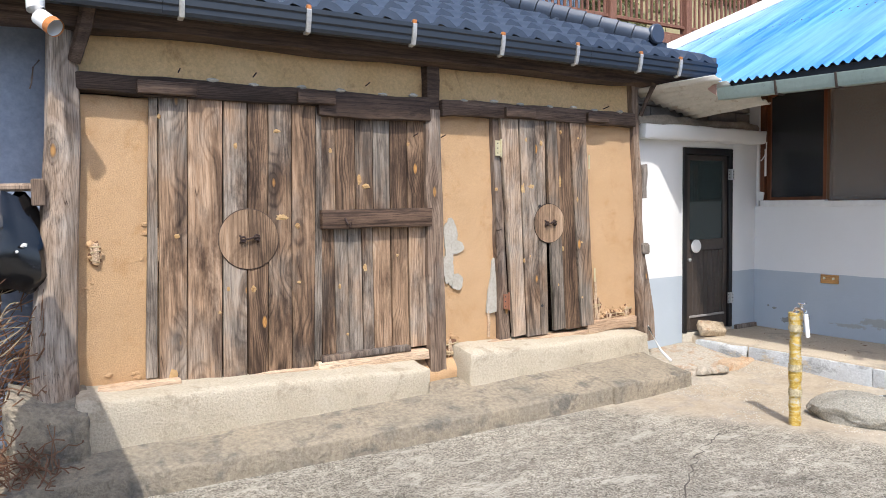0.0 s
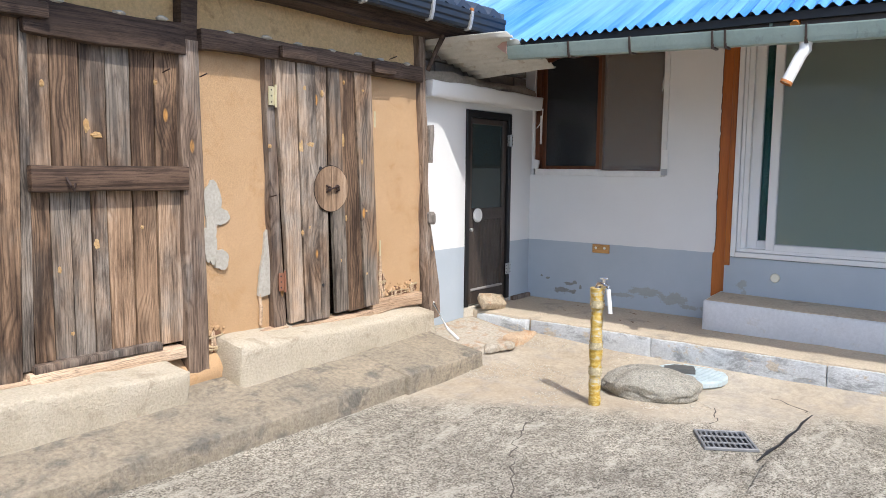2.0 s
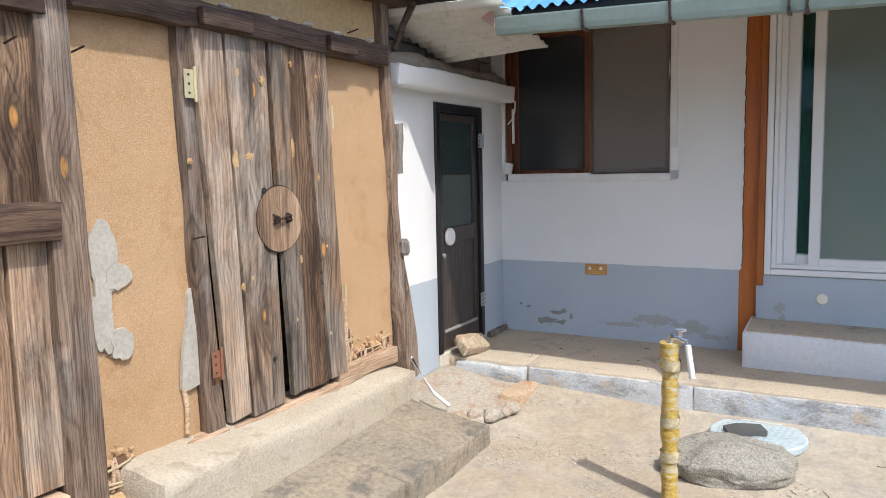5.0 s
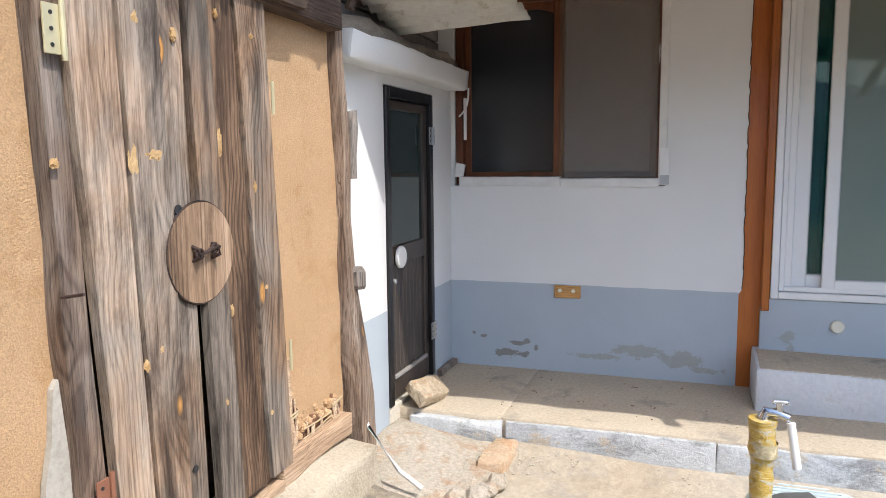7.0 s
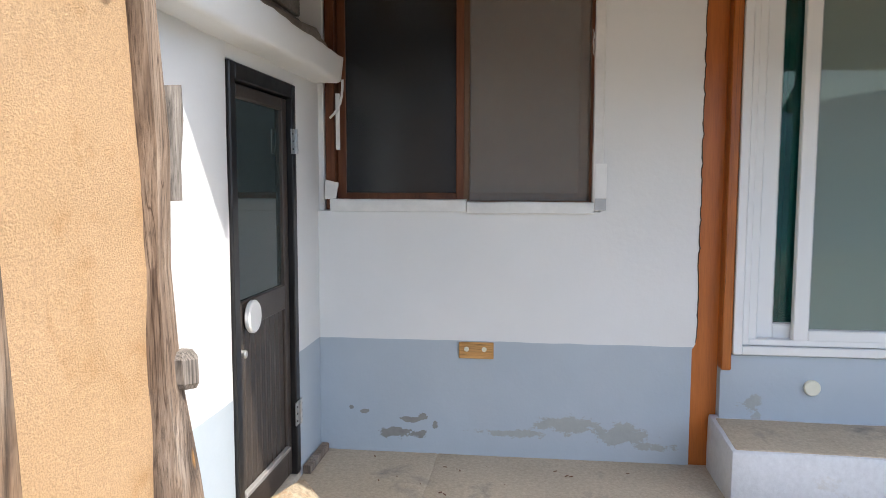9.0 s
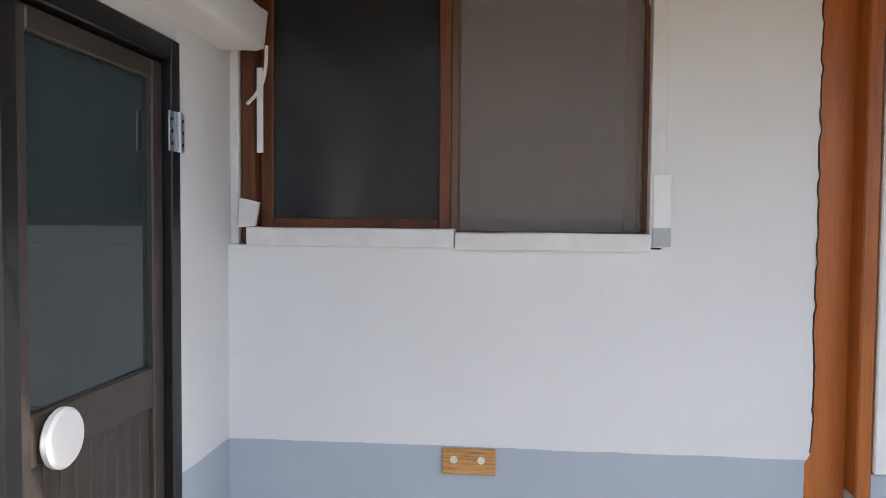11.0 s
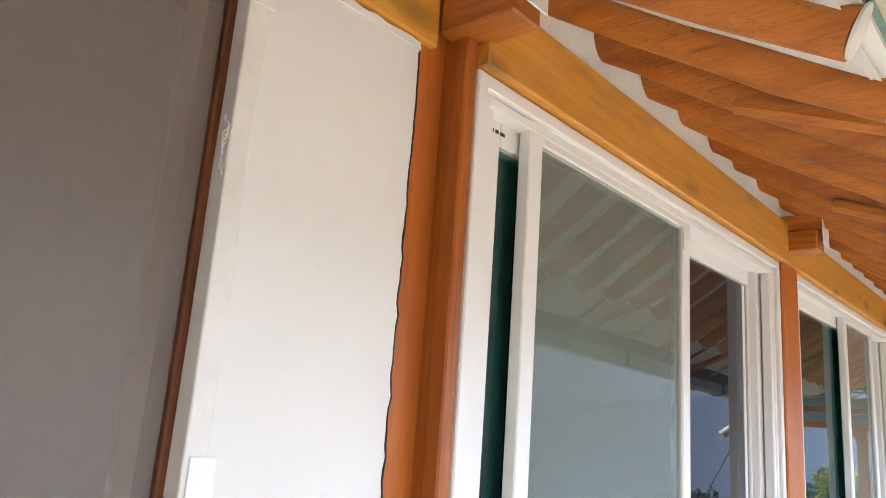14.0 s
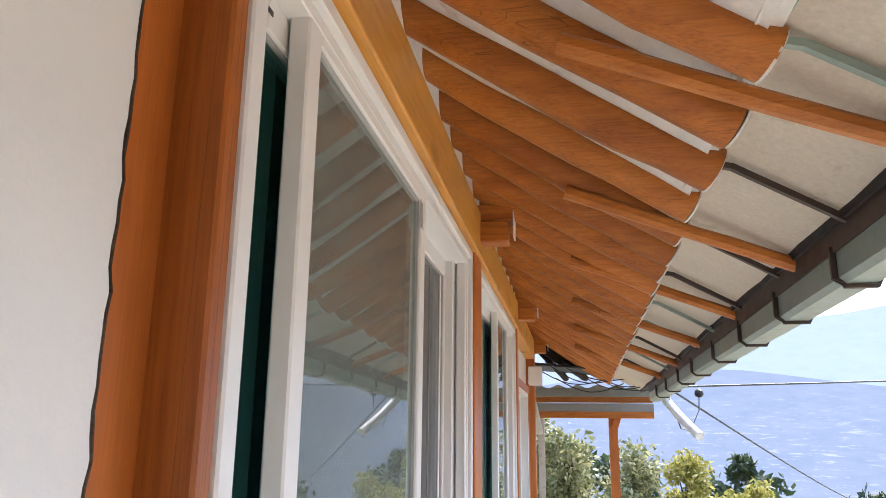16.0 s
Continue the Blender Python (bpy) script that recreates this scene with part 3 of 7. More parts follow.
def prism(outline, axis, a, b):
    """A flat outline (pairs of the other two axes, in order) given thickness from a to b along an axis."""
    bm = bmesh.new()

    def at(u, w, c):
        t = [u, w]
        t.insert(axis, c)
        return bm.verts.new(t)

    r0 = [at(u, w, a) for u, w in outline]
    r1 = [at(u, w, b) for u, w in outline]
    n = len(outline)
    for i in range(n):
        bm.faces.new((r0[i], r0[(i + 1) % n], r1[(i + 1) % n], r1[i]))
    bm.faces.new(r0[::-1])
    bm.faces.new(r1)
    return bm


def disc(center, axis, radius, half, sides=28, bev=0.004):
    bm = bmesh.new()
    bmesh.ops.create_cone(bm, cap_ends=True, segments=sides, radius1=radius, radius2=radius, depth=half * 2)
    if bev:
        rim = [e for e in bm.edges if abs(e.verts[0].co.z - e.verts[1].co.z) < 1e-6]
        bmesh.ops.bevel(bm, geom=rim, offset=bev, segments=1, affect="EDGES")
    turn = {0: Matrix.Rotation(radians(90), 4, "Y"), 1: Matrix.Rotation(radians(90), 4, "X"), 2: Matrix()}[axis]
    bmesh.ops.transform(bm, matrix=Matrix.Translation(center) @ turn, verts=bm.verts)
    return bm


def lump(center, size, amp=0.25, freq=2.0, seed=0.0, subdiv=3, flat_bottom=True):
    bm = bmesh.new()
    bmesh.ops.create_icosphere(bm, subdivisions=subdiv, radius=1)
    for v in bm.verts:
        d = noise.noise(v.co * freq + Vector((seed, seed, seed))) * amp + noise.noise(v.co * freq * 3.3 + Vector((seed, 0, 0))) * amp * 0.35
        v.co *= 1 + d
        if flat_bottom and v.co.z < -0.4:
            v.co.z = -0.4 + (v.co.z + 0.4) * 0.15
        v.co = Vector((v.co.x * size[0], v.co.y * size[1], v.co.z * size[2])) + Vector(center)
    return bm


def corrugated(origin, along, across, length, width, pitch, depth, thick=0.004, rag=0.0, cols=None):
    """A wavy sheet: waves repeat along `along`, run down `across`."""
    bm = bmesh.new()
    o, u, w = Vector(origin), Vector(along).normalized(), Vector(across).normalized()
    nrm = u.cross(w).normalized()
    if nrm.z < 0:
        nrm = -nrm
    n = int(length / pitch * 8)
    m = cols or 2
    for side in (0, 1):
        grid = []
        for i in range(n + 1):
            a = length * i / n
            h = math.cos(2 * math.pi * a / pitch) * depth + side * thick
            row = []
            for j in range(m + 1):
                r = rag * noise.noise(Vector((a * 6, j, 1.7))) if j == m else 0
                row.append(bm.verts.new(o + u * a + w * (width * j / m + r) + nrm * h))
            grid.append(row)
        for i in range(n):
            for j in range(m):
                bm.faces.new((grid[i][j], grid[i + 1][j], grid[i + 1][j + 1], grid[i][j + 1]))
    return bm


# ---- ground ----
def ground_z(x, y):
    """Height of the yard: a little higher towards the terrace."""
    rise = 0.065 * min(1, max(0, (x - 5.8) / 0.25)) + 0.05 * min(1, max(0, (y - 3.2) / 0.8)) * min(1, max(0, (x - 4.6) / 0.8))
    return 0.165 + rise


def build_ground():
    xs = [-900, -400, -150, -60, -25, -14, -9, -7, 0, 6, 10, 14, 18, 25, 60, 150, 400, 900]
    ys = [-900, -500, -300, -180, -110, -70, -45, -30, -20, -14, -11, -9, -7.5, 0, 6, 8, 9, 11, 14, 20, 40, 100, 300, 900]
    bm = bmesh.new()
    grid = []
    for x in xs:
        row = []
        for y in ys:
            z = 0.09
            if y < -8:
                z -= min(55.0, (-8 - y) * 0.42)
            if x < -8:
                z -= min(55.0, (-8 - x) * 0.42)
            if y > 8:
                z += min(30.0, max(0, y - 8) * 0.9) * min(1, max(0, (x + 20) / 20))
            if x > 14:
                z += min(25.0, (x - 14) * 0.5) * min(1, max(0, (y + 12) / 12))
            z += noise.noise(Vector((x * 0.05, y * 0.05, 0))) * (2.0 if abs(x) > 20 or abs(y) > 20 else 0)
            row.append(bm.verts.new((x, y, max(-55, z))))
        grid.append(row)
    for i in range(len(xs) - 1):
        for j in range(len(ys) - 1):
            bm.faces.new((grid[i][j], grid[i + 1][j], grid[i + 1][j + 1], grid[i][j + 1]))
    m = rough_mat("dry_hillside_soil", (0.2, 0.17, 0.09), (0.28, 0.24, 0.13), (0.12, 0.14, 0.06), big=0.3, fine=8, bump=0.3)
    solo("ground", bm, m, "dry grassy hillside soil round the yard", "ground", "structure")
    # the yard's concrete, finely uneven
    bm = bmesh.new()
    gx = [-7 + 0.25 * i for i in range(29)] + [0.1 * i for i in range(3, 62)]
    gy = [-8 + 0.5 * i for i in range(15)] + [-0.5 + 0.1 * i for i in range(0, 52)]
    gx, gy = sorted(set(round(v, 3) for v in gx)), sorted(set(round(v, 3) for v in gy))
    grid = [[bm.verts.new((x, y, ground_z(x, y) + noise.noise(Vector((x * 1.3, y * 1.3, 0))) * 0.008)) for y in gy] for x in gx]
    for i in range(len(gx) - 1):
        for j in range(len(gy) - 1):
            bm.faces.new((grid[i][j], grid[i + 1][j], grid[i + 1][j + 1], grid[i][j + 1]))
    solo("pavement", bm, YARD, "rough old concrete yard, grey and sandy patches", "pavement", "structure", smooth=True)


build_ground()


# ---- house: terrace, walls, eaves ----
def eave_x(y):
    return 6.1 - 0.01 * max(0.0, 1.6 - y)


def eave_drop(y):
    """The eave sinks a little away from the corner."""
    return -0.018 * max(0.0, 1.6 - y)


def build_terrace():
    bm = gridbox((6.07, -5.6, 0.0), (7.2, 4.0, 0.38), 0.12, 0.02, 0.006, 3)
    me_top = solo("terrace", bm, LEDGE_TOP, "sandy concrete terrace along the house front", "terrace", "structure", smooth=True)
    bm = gridbox((6.06, 3.985, 0.0), (7.2, 4.577, 0.381), 0.08, 0.014, 0.006, 3)
    part("terrace_corner", bm, LEDGE_TOP, me_top, "", True)
    # painted kerb face, in lengths
    y = 3.96
    for n, ln in enumerate((1.05, 1.2, 0.95, 1.3, 1.25, 1.3, 1.2, 1.3)):
        bm = gridbox((6.045, y - ln + 0.002, 0.0), (6.075, y, 0.365), 0.08, 0.008, 0.006, 5, seed=n)
        part("kerb_face", bm, LEDGE_FACE, me_top, "pale blue-grey flaking paint on the kerb face", True)
        y -= ln
    bm = gridbox((6.0, 3.98, 0.0), (6.075, 4.5, 0.362), 0.06, 0.02, 0.014, 5, seed=31)
    part("kerb_face", bm, LEDGE_FACE, me_top, "chipped pale kerb face before the door", True)
    bm = gridbox((6.57, -2.6, 0.36), (7.0, 2.71, 0.62), 0.1, 0.018, 0.005, 3, top=lambda x, y: 0.612 + (x - 6.57) * 0.06 - (2.71 - y) * 0.012)
    solo("bench_step", bm, rough_mat("painted_step", (0.6, 0.61, 0.63), (0.68, 0.69, 0.7), (0.55, 0.5, 0.42), big=2, fine=40, bump=0.3, c3at=0.66, grain=0.12), "long pale painted concrete step under the sliding windows", "step", "structure", smooth=True)
    bm = gridbox((6.585, -2.58, 0.6), (6.93, 2.69, 0.63), 0.1, 0.006, 0.003, 3, top=lambda x, y: 0.616 + (x - 6.57) * 0.06 - (2.71 - y) * 0.012)
    solo("bench_top", bm, LEDGE_TOP, "bare sandy cement top of the step", "step", "structure", smooth=True)


build_terrace()


def wall_box(name, lo, hi, material, label, kind="structure"):
    bm = gridbox(lo, hi, 0.16, 0.0008, 0.002, 3)
    return solo(name, bm, material, label, "wall", kind, smooth=True)


WIN = (3.235, 4.545, 1.58, 2.76)  # the small window's opening: y, y, z, z


def front_wall():
    """The plastered front round two sides of the small window, in one skin; its edge at the post is ragged."""
    zs = [0.3 + 0.0255 * i for i in range(50)] + [WIN[2] - 0.005] + [1.6 + 0.0264 * i for i in range(46)]
    ys = [2.77, 2.8, 2.95, 3.1, WIN[0] - 0.012, 3.4, 3.6, 3.8, 4.0, 4.2, 4.4, 4.577]
    bm = bmesh.new()
    front, back = {}, {}
    for i, y in enumerate(ys):
        for j, z in enumerate(zs):
            yy = y
            if i == 0:
                yy = 2.79 if z < 0.95 else 2.772 + 0.008 * noise.noise(Vector((z * 4, 0, 0))) + 0.008 * noise.noise(Vector((z * 23, 2, 0)))
            d = noise.noise(Vector((3 * y, 3 * z, 1.7))) * 0.002
            front[i, j] = bm.verts.new((7.0 + d, yy, z))
            back[i, j] = bm.verts.new((7.2, yy, z))
    kept = {(i, j) for i in range(len(ys) - 1) for j in range(len(zs) - 1) if zs[j + 1] < WIN[2] + 0.001 or ys[i + 1] < WIN[0]}
    for i, j in kept:
        ring = ((i, j), (i + 1, j), (i + 1, j + 1), (i, j + 1))
        bm.faces.new([front[k] for k in ring])
        bm.faces.new([back[k] for k in ring[::-1]])
        for a, b, cell in ((0, 1, (i, j - 1)), (1, 2, (i + 1, j)), (2, 3, (i, j + 1)), (3, 0, (i - 1, j))):
            if cell not in kept:
                bm.faces.new((front[ring[a]], front[ring[b]], back[ring[b]], back[ring[a]]))
    bmesh.ops.delete(bm, geom=[v for v in bm.verts if not v.link_faces], context="VERTS")
    return bm


def build_house_walls():
    lbl = "white plastered house wall over a blue-grey painted base"
    w = solo("wall_house", front_wall(), WALL_PAINT, lbl, "wall", "structure", smooth=True)
    part("wall_top", gridbox((7.02, WIN[0] - 0.04, WIN[3]), (7.2, 4.8, 3.2), 0.2, 0.004, 0.002, 3), WHITE_PLASTER, w)
    part("wall_corner", gridbox((7.02, WIN[1] + 0.006, WIN[2] - 0.005), (7.2, 4.8, WIN[3]), 0.2, 0.004, 0.001, 3), WALL_PAINT, w)
    part("wall_above", gridbox((7.03, 2.6, 2.9), (7.2, WIN[0] - 0.04, 3.2), 0.2, 0.004, 0.001, 3), WHITE_PLASTER, w)
    wall_box("wall_below_windows", (6.945, -2.6, 0.3), (7.2, 2.671, 0.93), WALL_PAINT, "blue-grey painted wall under the sliding windows")
    b = wall_box("wall_house_far", (7.0, -5.2, 0.3), (7.2, -2.6, 0.9), WALL_PAINT, lbl)
    part("wall_top", gridbox((7.0, -5.2, 2.4), (7.2, -2.6, 3.2), 0.2, 0.004, 0.002, 3), WHITE_PLASTER, b)
    part("wall_side", gridbox((7.0, -5.2, 0.9), (7.2, -4.42, 2.4), 0.2, 0.004, 0.002, 3), WALL_PAINT, b)
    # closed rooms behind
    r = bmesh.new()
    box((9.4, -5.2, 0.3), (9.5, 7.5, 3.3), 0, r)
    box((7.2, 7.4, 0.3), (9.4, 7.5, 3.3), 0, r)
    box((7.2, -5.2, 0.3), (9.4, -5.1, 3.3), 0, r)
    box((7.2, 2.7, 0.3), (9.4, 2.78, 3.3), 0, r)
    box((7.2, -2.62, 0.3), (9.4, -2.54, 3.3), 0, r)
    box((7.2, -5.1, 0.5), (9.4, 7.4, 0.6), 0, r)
    solo("wall_rooms", r, DARK_ROOM, "inner walls of the house, coloured dark for the unlit rooms", "wall", "structure")
    solo("ceiling", box((7.2, -5.2, 3.3), (9.5, 7.5, 3.36), 0), DARK_ROOM, "inner ceiling of the house, coloured dark for the unlit rooms", "ceiling", "structure")
    # white wall with the door, beside the barn
    w = wall_box("wall_door_side", (5.16, 4.577, 0.1), (5.93, 4.8, 2.24), WALL_PAINT, "white plastered wall with blue-grey base beside the barn")
    part("wall_side", gridbox((6.645, 4.577, 0.1), (7.02, 4.8, 2.24), 0.16, 0.0008, 0.002, 3), WALL_PAINT, w, "", True)
    part("wall_top", gridbox((5.93, 4.577, 2.135), (6.645, 4.8, 2.24), 0.16, 0.0008, 0.002, 3), WALL_PAINT, w, "", True)
    part("wall_threshold", gridbox((5.93, 4.57, 0.1), (6.645, 4.8, 0.405), 0.12, 0.006, 0.003, 3), SLAB, w, "", True)
    # projecting white lintel
    bm = gridbox((5.3, 4.43, 2.185), (6.99, 4.66, 2.31), 0.07, 0.02, 0.012, 4, front=lambda x, z: 0.02 * (2.31 - z) / 0.12)
    solo("door_lintel", bm, WALL_PAINT, "lumpy white plastered lintel over the brown door", "lintel", "structure", smooth=True)
    # rough mud and blocks over the lintel, under the tin
    bm = tube(line_pts((5.28, 4.55, 2.34), (6.95, 4.55, 2.335), 14), 0.055, 10, 0.4, 0.035, 6)
    solo("mud_course", bm, rough_mat("grey_mud", (0.24, 0.2, 0.16), (0.36, 0.31, 0.25), big=8, fine=40, bump=0.8), "crumbling grey mud course on the lintel", "mud course", "structure", smooth=True)
    blocks = thing("wall_block_gable", (6.1, 4.8, 2.3), "grey cement block wall in shade over the door", "wall", kind="structure")
    for k in range(5):
        for j in range(3):
            x0 = 5.2 + 0.4 * k + (0.2 if j % 2 else 0)
            part("block", box((x0 + 0.006, 4.66, 2.3 + 0.2 * j + 0.006), (x0 + 0.394, 4.8, 2.3 + 0.2 * j + 0.194), 0.006), CLAY_GREY, blocks)


build_house_walls()


def build_posts_and_beam():
    # wavy-edged corner post beside the sliding windows
    def upright(name, y0, y1, z0, z1, x0, x1, label, wavy=0.02):
        ol = []
        n = 22
        for i in range(n + 1):
            z = z0 + (z1 - z0) * i / n
            ol.append((y1 + wavy * noise.noise(Vector((z * 2.2, 1.3, 0))) + wavy * 0.4 * noise.noise(Vector((z * 9, 4, 0))) + (0.025 if z < 0.9 else 0), z))
        for i in range(n, -1, -1):
            z = z0 + (z1 - z0) * i / n
            ol.append((y0 + (0.012 if z < 0.95 else 0), z))
        bm = prism(ol, 0, x0, x1)
        return solo(name, bm, STAIN_Z, label, "post", "structure")

    upright("post_house_corner", 2.66, 2.79, 0.38, 3.0, 7.006, 7.15, "orange-brown stained wooden post with a wavy edge", 0.016)
    solo("post_strip", box((6.93, 2.628, 0.86), (7.012, 2.672, 2.86), 0.005), STAIN_SHADED, "orange stained strip beside the window frame, coloured dark for its shaded side", "post", "structure")
    solo("post_between_windows", box((6.915, -0.055, 0.93), (7.15, 0.2, 2.95), 0.006), STAIN_Z, "orange-brown stained post between the sliding windows", "post", "structure")
    solo("post_far", box((6.915, -2.66, 0.38), (7.15, -2.5, 2.95), 0.006), STAIN_Z, "orange-brown stained post past the second window", "post", "structure")
    solo("post_house_end", box((6.9, -5.3, 0.38), (7.12, -5.12, 2.9), 0.008), STAIN_Z, "orange-brown stained post at the house end", "post", "structure")
    for y0, y1 in ((0.12, 2.62), (-2.45, 0.1), (-5.2, -2.47)):
        bm = box((6.898, y0, 2.77), (7.12, y1, 2.985), 0.006)
        solo("eave_beam", bm, STAIN_Y, "honey-coloured stained beam over the windows", "beam", "structure", smooth=True)
    solo("eave_infill", gridbox((6.935, -5.3, 2.975), (7.0, 4.7, 3.195), 0.12, 0.005, 0.008, 5), WHITE_PLASTER, "white plaster between the rafters on the beam", "plaster", "structure", smooth=True)
    bm = box((6.985, 2.72, 2.795), (7.1, 4.7, 2.985), 0.006)
    solo("eave_beam", bm, STAIN_Y, "honey-coloured stained beam over the small window", "beam", "structure", smooth=True)
    # beam ends that stick out over the posts
    for y in (2.655, 0.075, -2.5, -5.15):
        t = thing("beam_end", (6.83, y, 2.83), "orange stained beam end with a white painted tip", "beam end", "beam ends over the posts", "structure")
        part("beam_block", box((6.765, y - 0.06, 2.835), (6.99, y + 0.06, 2.935), 0.006), STAIN_X, t)
        part("upper_block", box((6.745, y - 0.055, 2.937), (6.99, y + 0.055, 3.02), 0.006), STAIN_X, t)
        part("painted_tip", box((6.738, y - 0.05, 2.86), (6.7445, y + 0.05, 3.03), 0.002), WHITE_TRIM, t, "white painted tip")


build_posts_and_beam()


def build_plaster_lips():
    """Ragged edge where the wall plaster meets the beam."""
    ol = [(3.215, 2.77), (2.77, 2.77)]
    for i in range(31):
        y = 2.775 + (3.215 - 2.775) * i / 30
        ol.append((y, 2.79 + 0.008 * noise.noise(Vector((y * 20, 5, 0))) + 0.01 * noise.noise(Vector((y * 6, 1, 0)))))
    # dark bead along the plaster edge, painted as its shadowed gap
    pts = []
    for i in range(70):
        z = 0.97 + 0.026 * i
        pts.append((6.9995, 2.771 + 0.008 * noise.noise(Vector((z * 4, 0, 0))) + 0.008 * noise.noise(Vector((z * 23, 2, 0))), z))
    solo("stained_edge", tube(pts, [0.0022 + 0.0022 * abs(noise.noise(Vector((p[2] * 15, 0, 3)))) for p in pts], 6), BEAM_X, "dark line painted as the shaded gap along the ragged plaster edge", "trim", "structure")
    solo("plaster_lip", prism(ol, 0, 6.9955, 7.05), WALL_PAINT, "ragged white plaster edge under the beam", "plaster", "structure")


build_plaster_lips()


def rafter_line(y):
    """Centre line of the rafter at y: from the beam down to its cut end."""
    ex = eave_x(y)
    return (7.15, y + 0.24, 3.275), (ex, y, 2.675 + eave_drop(y))


def build_eaves():
    ends = [4.4, 4.02, 3.64, 3.26, 2.88, 2.5, 2.13, 1.79, 1.46, 1.16, 0.86, 0.56, 0.25]
    while ends[-1] > -5.3:
        ends.append(ends[-1] - 0.315)
    for k, y in enumerate(ends):
        a, b = rafter_line(y)
        w = noise.noise(Vector((y * 3.7, 0.5, 0)))
        r = 0.056 + 0.008 * w
        pts = line_pts(a, (b[0] - 0.01 * w, b[1] + 0.02 * w, b[2]), 9, (0, 0.015 * w, -0.025))
        t = thing("rafter", b, "round orange-brown stained rafter with a white painted end", "rafter", "eave rafters", "structure")
        part("log", tube(pts, [r * 0.93 + r * 0.14 * i / 9 for i in range(10)], 14, 0, 0.012, 4, seed=k), STAIN_X, t, "", True)
        d = (pts[-1] - pts[-2]).normalized()
        part("painted_end", tube([pts[-1] + d * 0.001, pts[-1] + d * 0.007], r * 1.05, 14), WHITE_TRIM, t, "white painted cut end")
    # white plaster between the rafters, sagging a little
    bm = bmesh.new()
    rows = []
    ny, nx = 130, 10
    for i in range(ny + 1):
        yy = 4.75 - 10.5 * i / ny
        a, b = rafter_line(yy)
        row = []
        for j in range(nx + 1):
            s = j / nx
            p = Vector(a).lerp(Vector(b), s * 0.985)
            p.z += 0.012 + 0.014 * noise.noise(Vector((yy * 4, s * 4, 0)))
            row.append(bm.verts.new(p))
        rows.append(row)
    for i in range(ny):
        for j in range(nx):
            bm.faces.new((rows[i][j], rows[i][j + 1], rows[i + 1][j + 1], rows[i + 1][j]))
    solo("eave_plaster", bm, WHITE_PLASTER, "white plaster between the eave rafters", "plaster", "structure", smooth=True)
    # flashing strip along the cut ends, sheet beyond it
    pts = [(eave_x(y) - 0.01, y, 2.745 + eave_drop(y)) for y in (4.5, 3, 1.6, 0, -1.5, -3, -4.5, -5.5)]
    solo("flashing", tube(pts, 0.02, 4, 1.0), GREEN_TRIM, "thin green painted flashing along the rafter ends", "flashing", "structure")
    pts = [(eave_x(y) + 0.012, y, 2.735 + eave_drop(y)) for y in (4.5, 3, 1.6, 0, -1.5, -3, -4.5, -5.5)]
    solo("eave_board", tube(pts, 0.028, 4, 1.0), WHITE_TRIM, "white painted board behind the flashing", "trim", "structure")
    bm = bmesh.new()
    prev = None
    for i in range(41):
        yy = 4.6 - 10.2 * i / 40
        ex = eave_x(yy)
        zz = eave_drop(yy)
        q = [bm.verts.new((ex - 0.01 - 0.34 * s, yy, 2.735 - 0.175 * s + zz + 0.006 * math.sin(i * 1.7 + s * 3))) for s in (0, 0.33, 0.66, 1)]
        if prev:
            for j in range(3):
                bm.faces.new((prev[j], prev[j + 1], q[j + 1], q[j]))
        prev = q
    solo("soffit_sheet", bm, SOFFIT, "beige sheet under the roof edge, stained", "soffit", "structure", smooth=True)


build_eaves()


def gutter_z(y):
    return 2.437 + 0.033 * (y - 1.4) if y > 1.4 else 2.437 + 0.018 * (y - 1.4)


